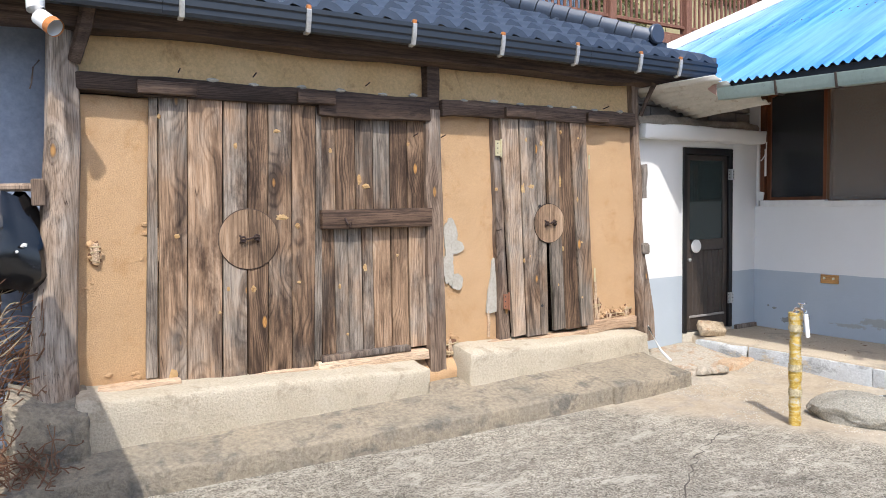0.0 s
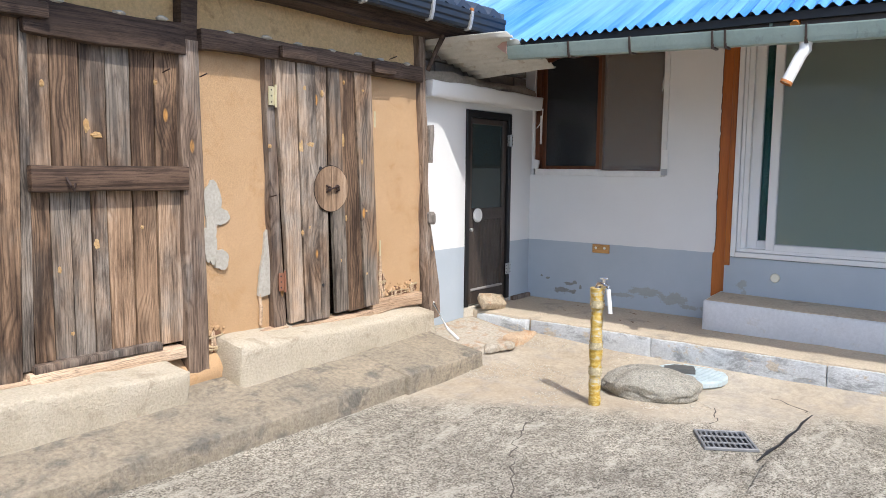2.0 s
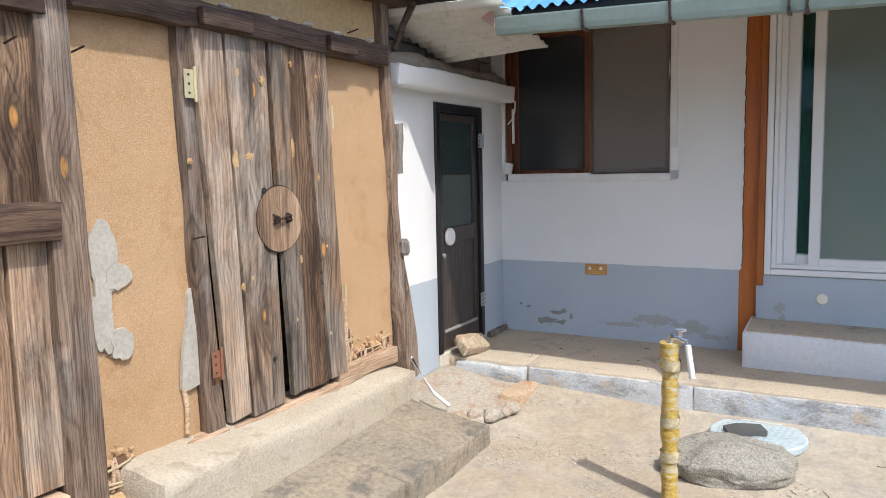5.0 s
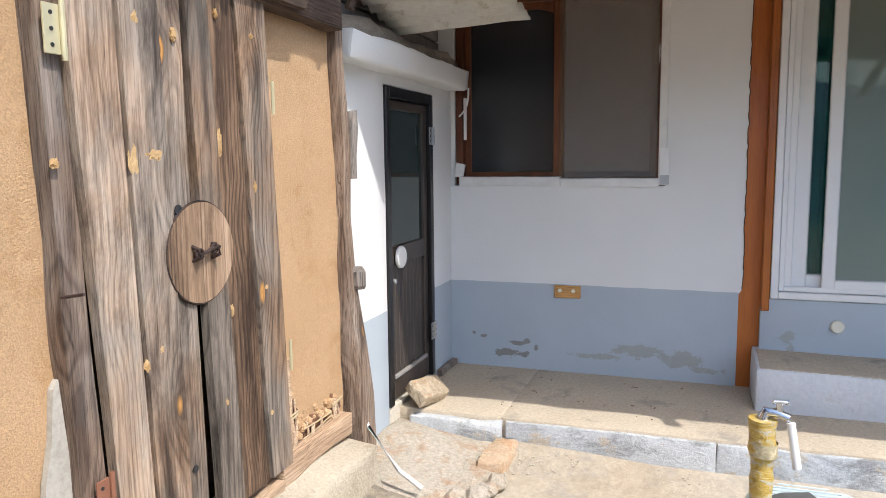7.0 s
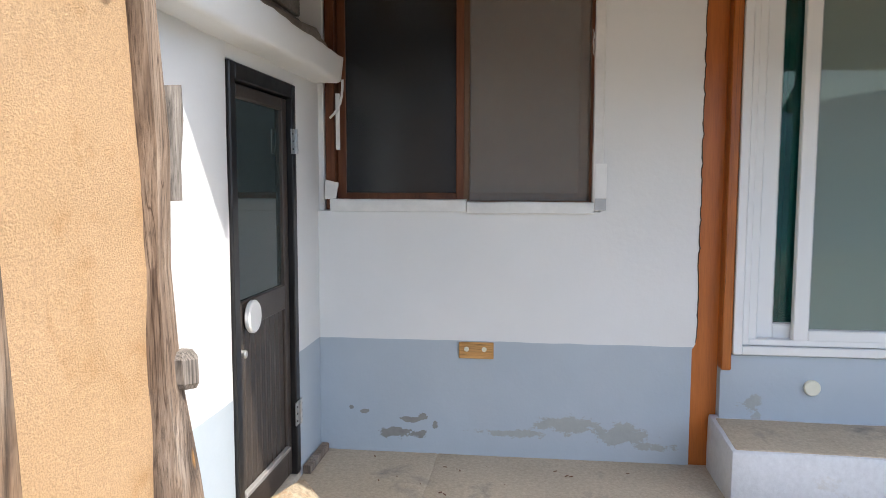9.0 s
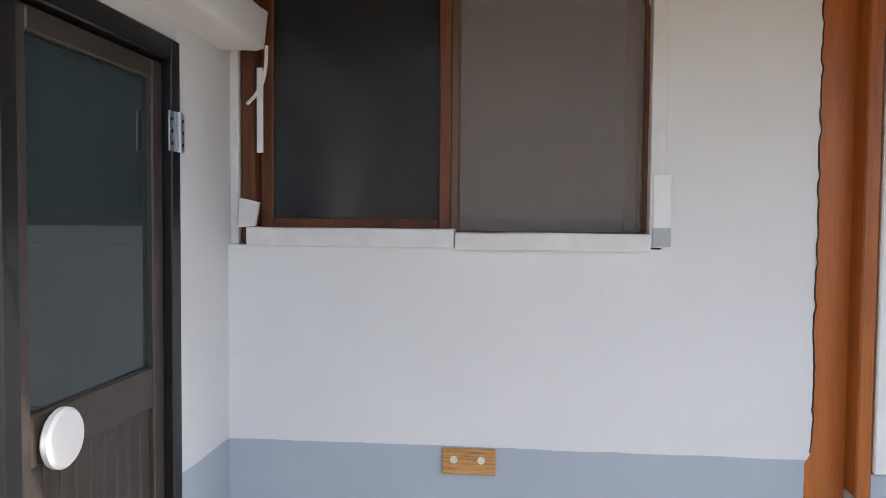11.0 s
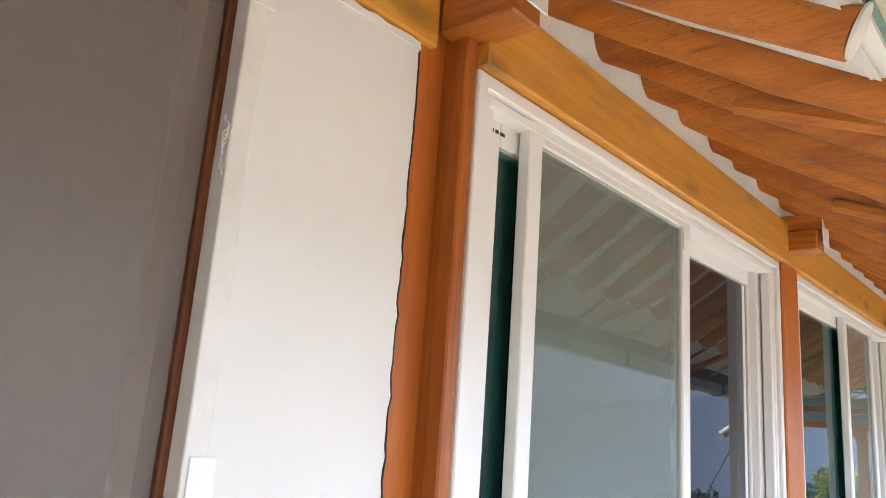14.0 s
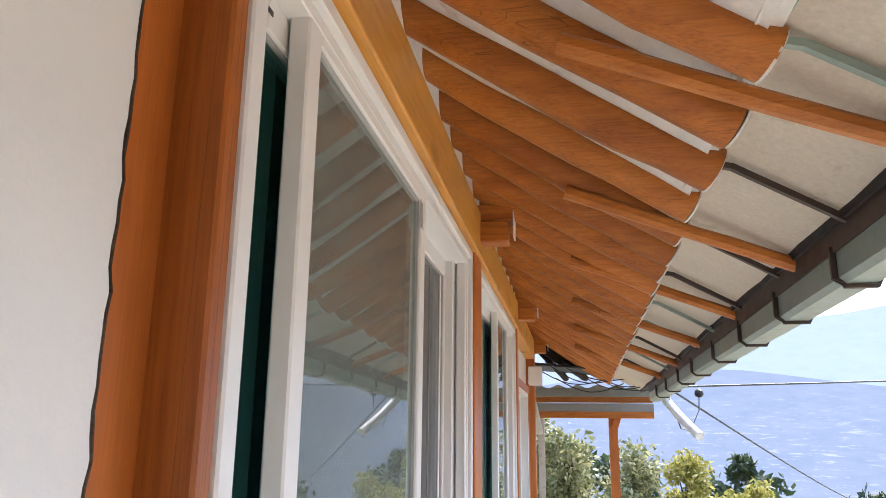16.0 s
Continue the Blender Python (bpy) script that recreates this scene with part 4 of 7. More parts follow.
def build_house_gutter():
    t = thing("roof_gutter", (5.74, -0.5, 2.45), "pale green steel box gutter along the house eave", "gutter")
    ys = [3.98, 3.2, 2.4, 1.6, 0.8, 0, -1, -2, -3, -4, -4.6]
    for y0, y1 in zip(ys, ys[1:]):
        bm = bmesh.new()
        rings = []
        for y in (y0 - 0.001, y1 + 0.001):
            gx, gz = eave_x(y) - 0.415, gutter_z(y)
            prof = [(0.075, 0.052), (0.075, -0.04), (0.05, -0.052), (-0.05, -0.052), (-0.062, -0.03), (-0.07, 0.038), (-0.085, 0.038), (-0.085, 0.03), (-0.066, -0.03), (-0.054, -0.057), (0.054, -0.057), (0.08, -0.042), (0.08, 0.052)]
            rings.append([bm.verts.new((gx + px * 0.74, y, gz + pz)) for px, pz in prof])
        n = len(rings[0])
        for k in range(n):
            bm.faces.new((rings[0][k], rings[0][(k + 1) % n], rings[1][(k + 1) % n], rings[1][k]))
        part("gutter_length", bm, GUTTER_GREEN, t)
        # added dark strip closes the gap and stands for the shade in it
        back = [(eave_x(y) - 0.415 + 0.064, y, gutter_z(y) + 0.07) for y in (y0, y1)]
        part("gutter_back", tube(back, 0.04, 4, 1.0, flat=0.08), DARK_STRAP, t, "dark strip added in the shaded gap behind the gutter")
    for y in (3.45, 2.98, 2.42, 2.34, 1.87, 1.3, 0.65, 0.0, -0.7, -1.5, -2.2, -3.0, -3.8):
        gx, gz = eave_x(y) - 0.415, gutter_z(y)
        pts = [(gx - 0.066, y, gz + 0.042), (gx - 0.056, y, gz - 0.03), (gx - 0.043, y, gz - 0.063), (gx + 0.043, y, gz - 0.063), (gx + 0.067, y, gz - 0.04), (gx + 0.067, y, gz + 0.05)]
        part("gutter_clamp", tube(pts, 0.006, 4, 1, flat=1.6), DARK_STRAP, t, "dark metal clamp")
    # stub of the outlet, white with a rusty rim
    gz = gutter_z(1.88)
    o = part("outlet", tube([(5.685, 1.88, gz - 0.05), (5.685, 1.88, gz - 0.1), (5.675, 1.9, gz - 0.13), (5.64, 1.965, gz - 0.29)], [0.036, 0.036, 0.034, 0.034], 16, caps=False), WHITE_PLASTIC, t, "white plastic outlet pipe with a rusty mouth", True)
    part("mouth", tube([(5.641, 1.963, gz - 0.285), (5.637, 1.97, gz - 0.3)], 0.037, 16, caps=False), STRAP_RUST, o, "rusty rim", True)
    # torn end of the gutter
    part("torn_end", prism([(3.975, 2.5), (4.02, 2.53), (4.06, 2.56), (4.1, 2.6), (4.0, 2.61), (3.975, 2.615)], 0, 5.615, 5.62), plain_mat("faded_red_flap", (0.5, 0.32, 0.27), 0.5), t, "bent faded red end flap")
    # straps and battens under the sheet
    for y in (3.9, 3.35, 2.75, 2.12, 1.45, 0.75, 0.1, -0.6, -1.25, -1.95, -2.7, -3.4):
        ex = eave_x(y)
        dz = eave_drop(y)
        bm = tube([(ex + 0.02, y + 0.03, 2.70 + dz), (ex - 0.06, y + 0.02, 2.685 + dz), (ex - 0.2, y, 2.613 + dz), (ex - 0.36, y - 0.02, 2.53 + dz)], 0.009, 4, 1.0, flat=1.0)
        solo("soffit_strap", bm, GUTTER_GREEN if int(y * 10) % 3 == 0 else DARK_STRAP, "dark bent metal strap under the soffit sheet", "strap", group="soffit straps")
    for y in (3.0, 1.98, 0.95, -0.05, -1.1, -2.2, -3.3):
        ex = eave_x(y)
        dz = eave_drop(y)
        bm = tube(line_pts((ex + 0.4, y + 0.03, 2.80 + dz), (ex - 0.42, y - 0.03, 2.505 + dz), 6), 0.024, 8, 1.0, 0.004, 8, seed=y)
        solo("eave_batten", bm, STAIN_X, "narrow orange-brown batten reaching out to the gutter", "batten", group="eave battens")


build_house_gutter()


def build_house_roof():
    """Blue corrugated sheet, hipped at its far left end."""
    pitch = math.tan(radians(26.5))
    bm = bmesh.new()
    wave, deep = 0.076, 0.015
    y = -5.8
    rows = []
    while y < 6.6:
        x0 = eave_x(min(y, 4.6)) - 0.42
        hip = min(11.0, max(x0 + 0.02, 7.15 + (5.79 - y) * 1.757))
        h = deep * math.cos(2 * math.pi * y / wave)
        row = [bm.verts.new((x, y, 2.6 + pitch * (x - 5.68) + h)) for x in (x0, x0 + (hip - x0) * 0.33, x0 + (hip - x0) * 0.66, hip)]
        rows.append(row)
        y += wave / 6
    for r0, r1 in zip(rows, rows[1:]):
        for j in range(3):
            bm.faces.new((r0[j], r0[j + 1], r1[j + 1], r1[j]))
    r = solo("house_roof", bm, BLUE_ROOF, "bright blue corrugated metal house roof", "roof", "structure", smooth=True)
    part("hip_cap", tube([(5.74, 6.6, 2.66), (11.0, 3.6, 2.63 + pitch * 5.32)], 0.07, 8, 0.6), WHITE_TRIM, r, "pale cream metal hip cap")
    # black strip stands for the shade between roof edge and gutter
    pts = [(eave_x(y) - 0.36, y, 2.568 + eave_drop(y)) for y in (4.6, 2, 0, -2.5, -5.6)]
    solo("fascia", tube(pts, 0.026, 4, 1.0), BLACK, "black strip standing for the shade under the blue roof edge", "fascia", "structure")
    # upper closing of the roof
    bm = bmesh.new()
    v = [bm.verts.new(p) for p in ((11, -5.8, 5.2), (11, 3.6, 5.2), (16, -5.8, 2.6), (16, 7, 2.6))]
    bm.faces.new((v[0], v[1], v[3], v[2]))
    solo("house_roof_rear", bm, BLUE_ROOF, "rear slope of the blue house roof", "roof", "structure")


build_house_roof()


# ---- windows and door of the house ----
def rect_frame(x0, x1, y0, y1, z0, z1, w, bev=0.004):
    """Four bars of a frame in the y-z plane, joined into one mesh."""
    bm = bmesh.new()
    box((x0, y0, z0), (x1, y0 + w, z1), bev, bm)
    box((x0, y1 - w, z0), (x1, y1, z1), bev, bm)
    box((x0, y0 + w, z0), (x1, y1 - w, z0 + w), bev, bm)
    box((x0, y0 + w, z1 - w), (x1, y1 - w, z1), bev, bm)
    return bm


def pane(x, y0, y1, z0, z1, thick=0.006):
    return box((x - thick / 2, y0, z0), (x + thick / 2, y1, z1), 0)


def clear(ob):
    ob.visible_shadow = False
    return ob


def sash(t, name, x, y0, y1, z0, z1, bar, label="", glass=None):
    s = part(name, rect_frame(x - 0.02, x + 0.02, y0, y1, z0, z1, bar), PVC, t, label)
    bm = rect_frame(x - 0.012, x + 0.012, y0 + bar - 0.002, y1 - bar + 0.002, z0 + bar - 0.002, z1 - bar + 0.002, 0.008, 0.002)
    part("gasket", bm, plain_mat("grey_gasket", (0.4, 0.4, 0.4), 0.6), s, "grey rubber gasket")
    clear(part("pane", pane(x, y0 + bar, y1 - bar, z0 + bar, z1 - bar), glass or GLASS, s, "tinted glass pane"))
    return s


def build_sliding_window(y0, y1, name, mid, cover):
    """White plastic sliding window with inner and outer sashes."""
    z0, z1 = 0.935, 2.766
    t = thing(name, (6.98, (y0 + y1) / 2, z0), "large white plastic sliding window with tinted glass", "window", kind="structure")
    part("window_frame", rect_frame(6.924, 7.12, y0, y1, z0, z1, 0.04), PVC, t)
    part("track", rect_frame(6.94, 7.1, y0 + 0.043, y1 - 0.043, z0 + 0.043, z1 - 0.043, 0.028, 0.003), PVC, t, "stepped inner track")
    a, b = y0 + 0.075, y1 - 0.11
    sash(t, "outer_sash", 6.962, mid, b - cover, z0 + 0.05, z1 - 0.03, 0.065)

    sash(t, "inner_sash", 7.008, mid - 0.06, b, z0 + 0.06, z1 - 0.06, 0.075, "", GLASS_TEAL)
    sash(t, "inner_sash", 7.05, a, mid + 0.06, z0 + 0.06, z1 - 0.06, 0.075, "", GLASS_NIGHT)
    sash(t, "inner_sash", 7.092, a + 0.35, mid + 0.4, z0 + 0.06, z1 - 0.06, 0.075, "", GLASS_TEAL)
    part("jamb_step", box((6.953, b, z0 + 0.06), (7.09, y1 - 0.068, z1 - 0.06), 0.006), PVC, t, "stepped white jamb")
    # stepped jamb where the sashes run in
    for k, dy in enumerate((0.1, 0.14, 0.185)):
        part("jamb_step", box((6.945 + 0.05 * k, y0 + 0.067, z0 + 0.067), (6.985 + 0.05 * k, y0 + dy, z1 - 0.067), 0.004), PVC, t, "stepped white jamb")
    return t


w1 = build_sliding_window(0.208, 2.625, "window_1", 1.262, 0.153)
part("latch_tag", box((6.936, 1.29, 2.58), (6.9415, 1.33, 2.66), 0.001), WHITE_PLASTIC, w1, "small white tag on the sash")
bars = bmesh.new()
for k, (dy, w) in enumerate(((0.0, 0.012), (0.022, 0.01), (0.04, 0.014), (0.062, 0.02))):
    box((6.9865, 2.505 - dy - w, 2.66), (6.9878, 2.505 - dy, 2.67), 0, bars)
part("maker_mark", bars, WIRE, w1, "small dark maker's mark")
w2 = build_sliding_window(-2.48, -0.06, "window_2", -1.9, 0.95)
# teal folds added behind the glass to give its strip a tint
t = thing("curtain", (7.15, 2.4, 0.98), "dark teal folds added inside the window for its tint", "curtain")
for k in range(7):
    part("fold", tube([(7.155 + 0.01 * (k % 2), 2.235 + 0.05 * k, 0.98), (7.155 + 0.01 * (k % 2), 2.235 + 0.05 * k, 2.74)], 0.03, 8), plain_mat("teal_backing", (0.03, 0.16, 0.14), 0.8), t, "", True)
t = thing("interior_board", (7.16, 1.2, 0.6), "pale green board standing inside the window", "board")
part("board", box((7.15, 0.3, 0.6), (7.17, 2.17, 1.87), 0.003), GREEN_BOARD, t)


def build_far_window():
    t = thing("window_4", (6.98, -3.5, 0.9), "white window in a brown surround at the far end", "window", kind="structure")
    part("surround", rect_frame(6.93, 7.15, -4.42, -2.66, 0.86, 2.41, 0.07), STAIN_Z, t, "orange-brown wooden surround")
    part("window_frame", rect_frame(6.936, 7.1, -4.35, -2.73, 0.93, 2.34, 0.05), PVC, t)
    sash(t, "sash", 6.98, -3.55, -2.79, 0.98, 2.29, 0.06)
    sash(t, "sash", 7.03, -4.3, -3.5, 0.98, 2.29, 0.06)


build_far_window()


def build_small_window():
    y0, y1, z0, z1 = WIN
    t = thing("window_3", (7.02, (y0 + y1) / 2, z0), "brown wooden sliding window with frosted glass and insect screen", "window", kind="structure")
    part("window_frame", rect_frame(7.03, 7.16, y0 - 0.005, y1, z0, z1, 0.045), FRAME_BROWN, t, "dark brown wooden frame")
    for ya, yb, xx, nm in ((3.84, y1 - 0.05, 7.085, "left_sash"), (y0 + 0.045, 3.9, 7.115, "right_sash")):
        s = part("sash", rect_frame(xx - 0.016, xx + 0.016, ya, yb, z0 + 0.04, z1 - 0.03, 0.042), FRAME_BROWN, t, "brown wooden sash")
        clear(part("frosted_pane", pane(xx, ya + 0.042, yb - 0.042, z0 + 0.082, z1 - 0.072), GLASS_FROST, s, "dark frosted glass pane"))
        # scalloped top rail
        ol = [(ya + 0.042, z1 - 0.071), (yb - 0.042, z1 - 0.071)]
        n = 24
        for i in range(n + 1):
            u = i / n
            yy = yb - 0.042 - (yb - ya - 0.084) * u
            arch = 0.012 + 0.035 * abs(2 * u - 1) ** 1.5 + 0.01 * math.cos(u * 12)
            ol.append((yy, z1 - 0.071 - arch))
        part("scalloped_rail", prism(ol, 0, xx - 0.012, xx + 0.012), FRAME_BROWN, s, "carved brown top rail")
    sc = part("screen_frame", rect_frame(7.036, 7.058, y0 + 0.01, 3.868, z0 + 0.012, z1 - 0.02, 0.028), plain_mat("brown_alu", (0.15, 0.085, 0.05), 0.35, 0.4), t, "brown metal screen frame")
    clear(part("insect_screen", pane(7.047, y0 + 0.038, 3.84, z0 + 0.04, z1 - 0.045, 0.001), SCREEN, sc, "grey insect mesh"))
    part("mullion", box((7.04, 3.84, z0 + 0.02), (7.075, 3.905, z1 - 0.02), 0.004), FRAME_BROWN, t, "brown middle stile")
    # white trim pieces nailed round it
    tr = thing("window_trim", (7.0, 3.9, z0), "white painted wooden trim round the small window", "trim", kind="structure")
    part("sill_strip", gridbox((6.985, 3.85, z0 - 0.008), (7.05, 4.515, z0 + 0.052), 0.1, 0.004, 0.003, 5), WHITE_TRIM, tr)
    part("sill_strip", gridbox((6.975, 3.255, z0 - 0.012), (7.04, 3.846, z0 + 0.042), 0.1, 0.004, 0.003, 5, seed=3), WHITE_TRIM, tr)
    part("side_strip", gridbox((6.982, 3.215, z0 + 0.0), (7.03, 3.262, z1 + 0.02), 0.15, 0.004, 0.003, 4), WHITE_TRIM, tr)
    part("head_strip", gridbox((6.985, 3.262, z1 - 0.02), (7.03, 4.545, z1 + 0.02), 0.15, 0.004, 0.003, 4), WHITE_TRIM, tr)
    part("tape_piece", box((6.977, 3.2, 1.64), (6.981, 3.252, 1.80), 0.001), WHITE_PLASTIC, tr, "strip of white tape")
    part("tape_piece", box((6.976, 3.2, 1.585), (6.98, 3.252, 1.64), 0.001), plain_mat("grey_tape", (0.45, 0.46, 0.47), 0.4), tr, "strip of grey tape")
    part("tape_piece", box((6.977, 3.205, 2.65), (6.981, 3.255, 2.78), 0.001), WHITE_PLASTIC, tr, "strip of cream tape")
    part("corner_piece", prism([(4.54, z0 + 0.05), (4.485, z0 + 0.055), (4.47, z0 + 0.13), (4.535, z0 + 0.145)], 0, 6.985, 7.0), WHITE_TRIM, tr)
    part("narrow_strip", box((7.02, 4.47, 1.87), (7.028, 4.49, 2.14), 0.001), WHITE_PLASTIC, tr, "narrow white strip on the brown jamb")
    bm = tube(line_pts((6.99, 4.51, 2.02), (6.985, 4.445, 2.2), 6, (0, -0.02, -0.02)), 0.006, 6)
    solo("short_cable", bm, WHITE_PLASTIC, "short loose white cable under the lintel end", "cable", smooth=True)
    bm = bmesh.new()
    for k in range(5):
        pts = [(6.988 + 0.006 * math.cos(i * 1.3 + k), 3.27 + 0.004 * math.sin(i * 1.9 + k * 2), 2.41 - 0.009 * i - 0.018 * k) for i in range(6)]
        tube(pts, 0.0017, 5, bm=bm)
    solo("string_knot", bm, WHITE_TRIM, "knotted scrap of white string hanging on the window trim", "string", smooth=True)


build_small_window()


def build_door():
    x0, x1, z0, z1, y = 5.935, 6.64, 0.41, 2.13, 4.577
    t = thing("door_1", (6.29, y, z0), "dark brown painted door with glass above and boards below", "door", kind="structure")
    fr = bmesh.new()
    box((x0, y - 0.012, z0), (x0 + 0.05, y + 0.12, z1), 0.004, fr)
    box((x1 - 0.05, y - 0.012, z0), (x1, y + 0.12, z1), 0.004, fr)
    box((x0 + 0.05, y - 0.012, z1 - 0.06), (x1 - 0.05, y + 0.12, z1), 0.004, fr)
    part("door_frame", fr, DOOR_BLACK, t, "black painted door frame")
    lf = bmesh.new()
    a, b, ya, yb = x0 + 0.054, x1 - 0.054, y + 0.012, y + 0.05
    box((a, ya, z0 + 0.01), (a + 0.055, yb, z1 - 0.065), 0.004, lf)
    box((b - 0.055, ya, z0 + 0.01), (b, yb, z1 - 0.065), 0.004, lf)
    box((a + 0.055, ya, 1.17), (b - 0.055, yb, 1.275), 0.004, lf)
    box((a + 0.055, ya, z1 - 0.115), (b - 0.055, yb, z1 - 0.065), 0.004, lf)
    box((a + 0.055, ya, z0 + 0.01), (b - 0.055, yb, z0 + 0.13), 0.004, lf)
    leaf = part("door_leaf", lf, DOOR_BROWN, t)
    n = 9
    for i in range(n):
        u0 = a + 0.055 + (b - a - 0.11) * i / n
        u1 = a + 0.055 + (b - a - 0.11) * (i + 1) / n
        part("door_board", box((u0 + 0.002, ya + 0.012, z0 + 0.13), (u1 - 0.002, yb - 0.006, 1.17), 0.004), DOOR_BROWN, leaf)
    part("ledge_strip", box((a + 0.05, ya - 0.012, z0 + 0.13), (b - 0.05, ya + 0.01, z0 + 0.15), 0.003), plain_mat("worn_grey_strip", (0.3, 0.28, 0.26), 0.6), leaf, "worn pale strip over the bottom rail")
    clear(part("door_pane", box((a + 0.055, ya + 0.016, 1.275), (b - 0.055, ya + 0.022, z1 - 0.115), 0), GLASS_DOOR, leaf, "dark greenish glass pane"))
    # dark sheet added behind the pane to stand for the room's shade
    part("pane_backing", box((a + 0.05, yb + 0.02, 1.25), (b - 0.05, yb + 0.025, z1 - 0.1), 0), DARK_ROOM, leaf, "dark sheet added behind the glass for the unlit room")
    part("door_knob", disc((6.11, ya - 0.02, 1.215), 1, 0.062, 0.012, 28, 0.006), WHITE_PLASTIC, leaf, "round white plastic handle disc", True)
    part("key_knob", disc((6.03, ya - 0.012, 1.09), 1, 0.016, 0.012, 16, 0.003), STEEL, leaf, "small worn keyhole knob", True)
    for zz in (1.835, 0.64):
        h = part("hinge", box((x1 - 0.075, y - 0.018, zz), (x1 + 0.012, y - 0.0125, zz + 0.105), 0.001), STEEL, t, "pale steel butt hinge with screw holes")
        bm = tube([(x1 - 0.028, y - 0.022, zz), (x1 - 0.028, y - 0.022, zz + 0.105)], 0.007, 8)
        part("hinge_pin", bm, STEEL, h, "", True)
        for sx in (-0.062, 0.0):
            for k in range(3):
                part("screw", disc((x1 + sx, y - 0.0185, zz + 0.02 + 0.032 * k), 1, 0.005, 0.0012, 8, 0), WIRE, h)
    # corner plank that leans beside the door on the terrace
    solo("wood_offcut", box((6.67, 4.53, 0.381), (6.98, 4.568, 0.42), 0.004), OLD_POST, "short grey wooden offcut lying in the corner", "offcut")


build_door()


def build_wall_fittings():
    t = thing("wooden_plate", (6.98, 3.8, 0.905), "small varnished wooden plate screwed to the wall", "plate")
    part("plate", box((6.985, 3.715, 0.865), (7.0, 3.882, 0.945), 0.003), BOARD, t)
    for y in (3.76, 3.845):
        part("fixing", disc((6.983, y, 0.912), 0, 0.012, 0.004, 10, 0.001), CREAM_PLASTIC, t, "pale screw cap")
    t = thing("vent_cap", (6.935, 2.27, 0.79), "round cream plastic cap on the blue-grey wall", "cap")
    part("cap", disc((6.935, 2.272, 0.79), 0, 0.036, 0.012, 24, 0.005), CREAM_PLASTIC, t, "", True)


build_wall_fittings()


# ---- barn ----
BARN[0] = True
FACE = 4.38


def plank(t, x0t, x1t, x0b, x1b, z0, z1, y=FACE, thick=0.03, gap=0.007, rough_end=0.0):
    """One board, a little out of true, with softened edges."""
    w = noise.noise(Vector((x0t * 17, z1 * 3, 2)))
    y += 0.006 * w
    ol = []
    n = 7
    for i in range(n + 1):
        s = i / n
        ol.append((x0b + (x0t - x0b) * s + gap / 2 + 0.003 * noise.noise(Vector((x0t * 9, s * 5, 1))), z0 + (z1 - z0) * s + (rough_end * w if i == 0 else 0)))
    for i in range(n, -1, -1):
        s = i / n
        ol.append((x1b + (x1t - x1b) * s - gap / 2 + 0.003 * noise.noise(Vector((x1t * 9, s * 5, 1))), z0 + (z1 - z0) * s - (rough_end * w if i == 0 else 0)))
    bm = prism(ol, 1, y - thick, y)
    edges = [e for e in bm.edges if e.calc_face_angle(0) > 0.8]
    bmesh.ops.bevel(bm, geom=edges, offset=0.003, segments=1, affect="EDGES")
    return part("plank", bm, PLANK, t)


def ring_pull(t, x, z, r, y, split=True):
    """Round wooden boss with an iron hasp on it."""
    ol0, ol1 = [], []
    for i in range(25):
        a = math.pi * i / 24
        ol0.append((x - 0.002 - math.sin(a) * r, z + math.cos(a) * r))
        ol1.append((x + 0.002 + math.sin(a) * r, z + math.cos(a) * r))
    for ol in (ol0, ol1):
        part("boss_half", prism(ol, 1, y - 0.007, y), BOSS_WOOD, t, "half of a round wooden boss")
    rim = [(x + math.sin(2 * math.pi * i / 40) * (r + 0.002), y - 0.002, z + math.cos(2 * math.pi * i / 40) * (r + 0.002)) for i in range(41)]
    part("boss_groove", tube(rim, 0.0045, 6, caps=False), BEAM_X, t, "dark groove round the boss")
    y += 0.012
    w = r * 0.3
    pts = [(x - w * 1.05, y - 0.024, z - 0.006)]
    for i in range(13):
        a = 2 * math.pi * i / 12
        pts.append((x - w * 0.72 + math.cos(a) * w * 0.3, y - 0.034, z + math.sin(a) * w * 0.28))
    pts += [(x, y - 0.038, z + 0.003), (x + w * 0.5, y - 0.038, z + 0.012)]
    for i in range(13):
        a = 2 * math.pi * i / 12
        pts.append((x + w * 0.8 + math.cos(a) * w * 0.3, y - 0.034, z + 0.01 + math.sin(a) * w * 0.28))
    part("iron_hasp", tube(pts, 0.006, 8), IRON, t, "rusty twisted iron hasp", True)
    for sx in (-0.3, 0.3):
        part("iron_staple", tube([(x + sx * r, y - 0.018, z - 0.02), (x + sx * r, y - 0.046, z - 0.008), (x + sx * r, y - 0.046, z + 0.012), (x + sx * r, y - 0.018, z + 0.022)], 0.006, 8), IRON, t, "rusty iron staple", True)


